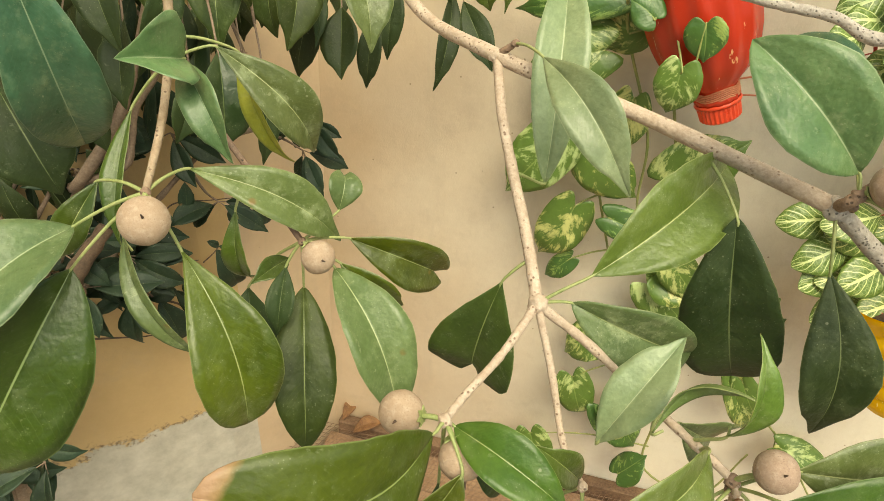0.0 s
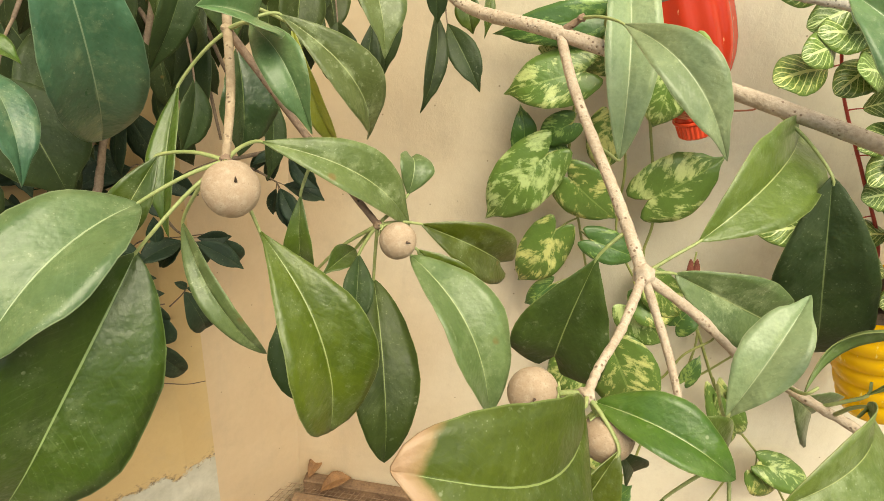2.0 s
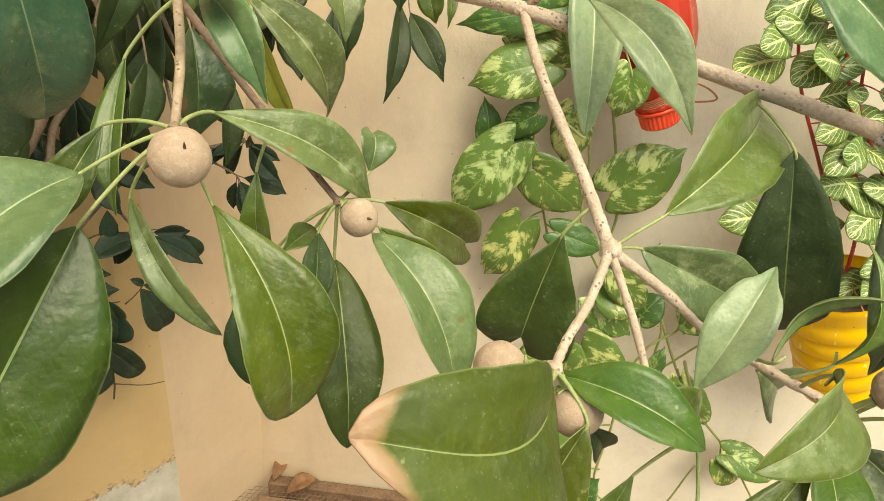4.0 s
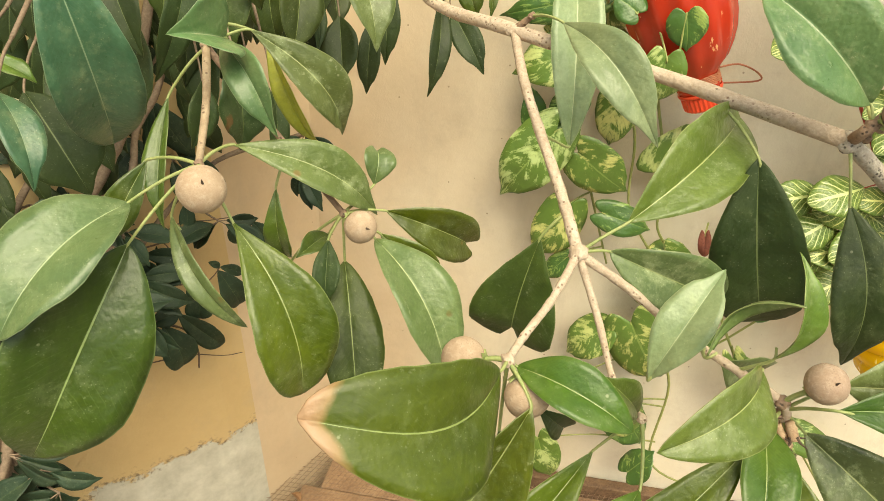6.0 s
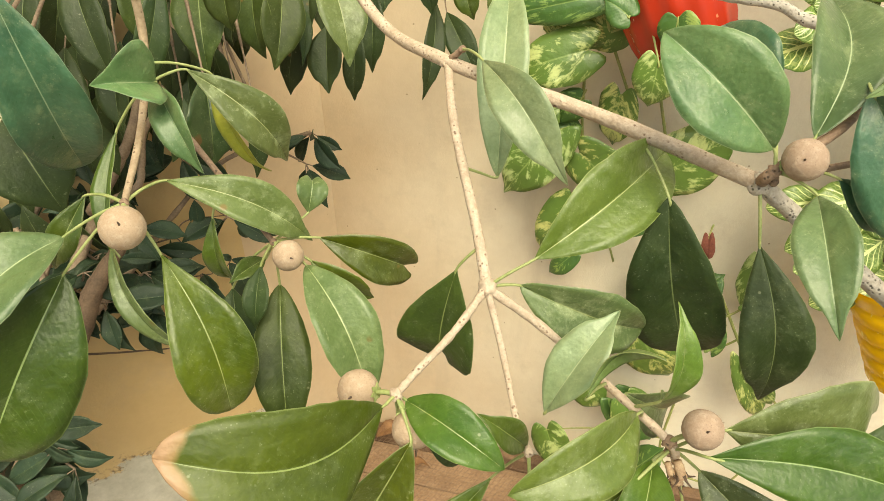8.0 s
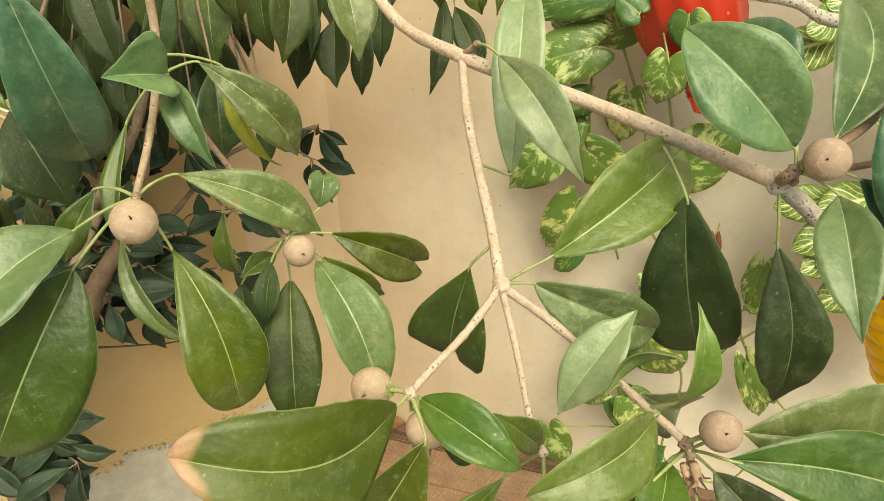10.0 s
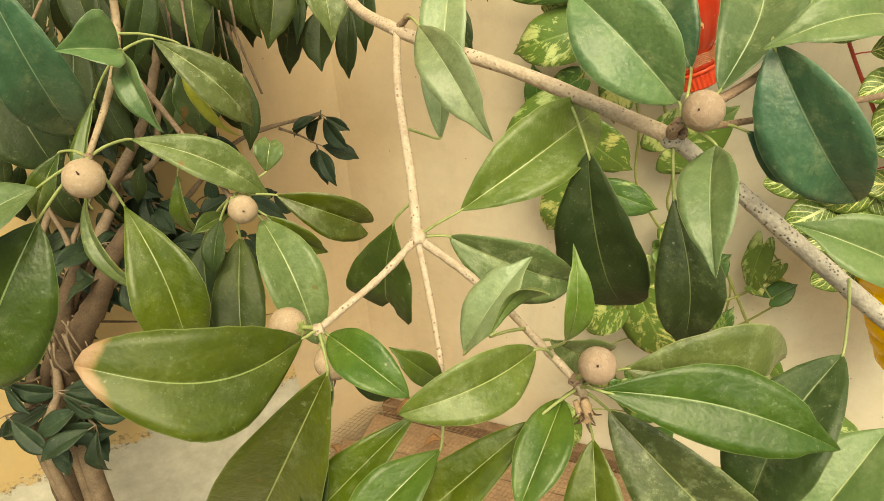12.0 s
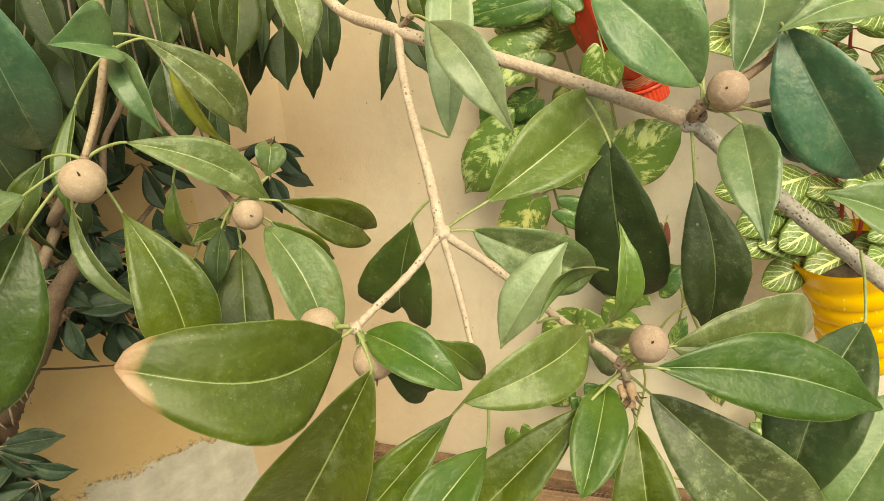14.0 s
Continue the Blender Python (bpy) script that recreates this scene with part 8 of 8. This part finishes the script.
leaf(bloodleaf, (0.7226, 0.8193, 1.1151), (0.7967, 0.7606, 1.0981), 0.0584, (-0.09, -0.85, 0.52), 0.04, NETVEIN, "oval", (0.7055, 0.8329, 1.119), fold=0.15, stalk=RED_STEM, stem_r=0.0009)
leaf(bloodleaf, (0.7116, 0.8233, 1.1399), (0.7706, 0.7895, 1.1053), 0.0526, (-0.1, -0.81, 0.58), 0.03, NETVEIN, "oval", (0.689, 0.8363, 1.1532), fold=0.15, stalk=RED_STEM, stem_r=0.0009)
leaf(bloodleaf, (0.6966, 0.8382, 1.1865), (0.7891, 0.8323, 1.1827), 0.0633, (-0.05, -0.75, 0.66), 0.08, NETVEIN, "oval", (0.6725, 0.8398, 1.1874), fold=0.15, stalk=RED_STEM, stem_r=0.0009)
leaf(bloodleaf, (0.6348, 0.8317, 1.2168), (0.5565, 0.7892, 1.1989), 0.0594, (0.29, -0.71, 0.64), 0.04, NETVEIN, "oval", (0.6561, 0.8432, 1.2216), fold=0.15, stalk=RED_STEM, stem_r=0.0009)
leaf(bloodleaf, (0.6642, 0.8175, 0.8123), (0.7374, 0.7904, 0.7783), 0.0537, (-0.26, -0.63, 0.73), 0.09, NETVEIN, "oval", (0.6467, 0.8239, 0.8203), fold=0.15, stalk=RED_STEM, stem_r=0.0009)
leaf(bloodleaf, (0.635, 0.8406, 0.8184), (0.5584, 0.8263, 0.7867), 0.0564, (0.2, -0.67, 0.71), 0.05, NETVEIN, "oval", (0.6526, 0.8439, 0.8257), fold=0.15, stalk=RED_STEM, stem_r=0.0009)
leaf(bloodleaf, (0.6158, 0.8441, 0.8635), (0.5325, 0.8147, 0.8686), 0.0631, (-0.07, -0.66, 0.75), 0.08, NETVEIN, "oval", (0.6292, 0.8489, 0.8627), fold=0.15, stalk=RED_STEM, stem_r=0.0009)
leaf(bloodleaf, (0.5912, 0.8474, 0.8927), (0.5128, 0.8130, 0.8556), 0.0614, (0.14, -0.77, 0.62), 0.01, NETVEIN, "oval", (0.6059, 0.8538, 0.8996), fold=0.15, stalk=RED_STEM, stem_r=0.0009)
leaf(bloodleaf, (0.6166, 0.8504, 0.9055), (0.6765, 0.8342, 0.8817), 0.0442, (0.07, -0.74, 0.67), 0.07, NETVEIN, "oval", (0.5983, 0.8554, 0.9128), fold=0.15, stalk=RED_STEM, stem_r=0.0009)
leaf(bloodleaf, (0.5755, 0.8521, 0.9186), (0.4995, 0.8283, 0.8815), 0.0575, (-0.22, -0.83, 0.51), 0.14, NETVEIN, "oval", (0.5907, 0.8569, 0.926), fold=0.15, stalk=RED_STEM, stem_r=0.0009)
leaf(bloodleaf, (0.5935, 0.8538, 0.9336), (0.6435, 0.8311, 0.9068), 0.0387, (0.2, -0.72, 0.66), 0.09, NETVEIN, "oval", (0.5832, 0.8585, 0.9392), fold=0.15, stalk=RED_STEM, stem_r=0.0009)
leaf(bloodleaf, (0.5527, 0.8594, 0.9489), (0.4690, 0.8567, 0.9361), 0.0544, (0.19, -0.83, 0.52), 0.06, NETVEIN, "oval", (0.5756, 0.8601, 0.9524), fold=0.15, stalk=RED_STEM, stem_r=0.0009)
# ---------------------------------------------------------------- crate under the wall
ALONG, OUT = Vector((0.9786, -0.2055, 0)), Vector((-0.2055, -0.9786, 0))
CORNER = Vector((E3[0], E3[1], 0))


def plank(parent, u0, u1, v0, v1, z0, z1, mat, name="plank", label=""):
    """A board between distances along the wall and out from it, with broken arrises."""
    bm = bmesh.new()
    bmesh.ops.create_cube(bm, size=1.0)
    for v in bm.verts:
        v.co = ((v.co.x + 0.5) * (u1 - u0), (v.co.y + 0.5) * (v1 - v0), (v.co.z + 0.5) * (z1 - z0))
    bmesh.ops.bevel(bm, geom=bm.edges[:], offset=0.0025, segments=1, affect="EDGES")
    m = Matrix(((ALONG.x, OUT.x, 0, 0), (ALONG.y, OUT.y, 0, 0), (0, 0, -1, 0), (0, 0, 0, 1)))
    o = CORNER + ALONG * u0 + OUT * v0
    m.translation = (o.x, o.y, z1)
    return part(name, bm, mat, parent, label, m)


crate = thing("wooden_crate", CORNER + ALONG * 0.4 + OUT * 0.2, "low weathered wooden crate covered with rusty wire mesh", "crate")
plank(crate, 0.02, 1.35, 0.006, 0.034, 0.0, 0.135, DARK_WOOD, "rear_board", "dark stained rear board")
for k in range(5):
    v = 0.036 + 0.099 * k
    plank(crate, 0.0 - 0.042 * k, 1.35, v, v + 0.096, 0.078 + 0.001 * (k % 2), 0.098 + 0.001 * (k % 2), WOOD)
plank(crate, -0.19, 1.35, 0.532, 0.56, 0.0, 0.118, DARK_WOOD, "front_board")
plank(crate, 1.352, 1.38, 0.006, 0.56, 0.0, 0.125, DARK_WOOD, "end_board")
verts, faces = [], []


def rod(a, b, r=0.0006):
    d = (b - a).normalized()
    s = d.cross(Vector((0, 0, 1))).normalized() * r
    t = s.cross(d)
    i = len(verts)
    for q in (a, b):
        verts.extend((q + s, q + t, q - s, q - t))
    faces.extend((i + k, i + (k + 1) % 4, i + 4 + (k + 1) % 4, i + 4 + k) for k in range(4))


def lie(u, v):
    return CORNER + ALONG * u + OUT * v + Vector((0, 0, 0.112 + 0.007 * math.sin(9 * u + 4 * v) + 0.005 * math.sin(23 * v)))


for k in range(48):
    v = 0.03 + 0.0115 * k
    for i in range(24):
        u = -0.42 * v - 0.03 + i * 0.035
        rod(lie(u, v), lie(u + 0.035, v))
for k in range(72):
    u = 0.0115 * k
    for i in range(12):
        v = 0.03 + 0.045 * i
        rod(lie(u - 0.42 * v - 0.03, v), lie(u - 0.42 * (v + 0.045) - 0.03, v + 0.045))
part("wire_mesh", mesh_of("wire_mesh", verts, faces, False), WIRE, crate, "rusty square wire mesh")


def litter(place, size, turn, seed):
    ob = part("dry_leaf", blade("dry_leaf", size, size * 0.5, 0.28, -0.5, "plain", seed, 9), DRY_LEAF, None, "", Matrix.Translation(place) @ pose(0, 0, 0, 15, -12, turn))
    return tagged(ob, "curled brown dead leaf lying on the crate", "leaf", "fallen leaves")


litter((-0.1866, 1.1002, 0.128), 0.075, 20, 3)
litter(CORNER + ALONG * 0.03 + OUT * 0.03 + Vector((0, 0, 0.138)), 0.06, 70, 4)
litter(CORNER + ALONG * -0.02 + OUT * 0.20 + Vector((0, 0, 0.118)), 0.035, 140, 5)
litter(CORNER + ALONG * 0.22 + OUT * 0.10 + Vector((0, 0, 0.122)), 0.06, 200, 6)
# a dusty leaf behind the right-hand fruit
leaf(tree, (0.1650, 0.3250, 1.0920), (0.2080, 0.3620, 1.0480), 0.0400, (-0.2, -0.85, 0.45), 0.15, "dull", "plain", (0.1575, 0.3054, 1.1067), fold=-0.35)
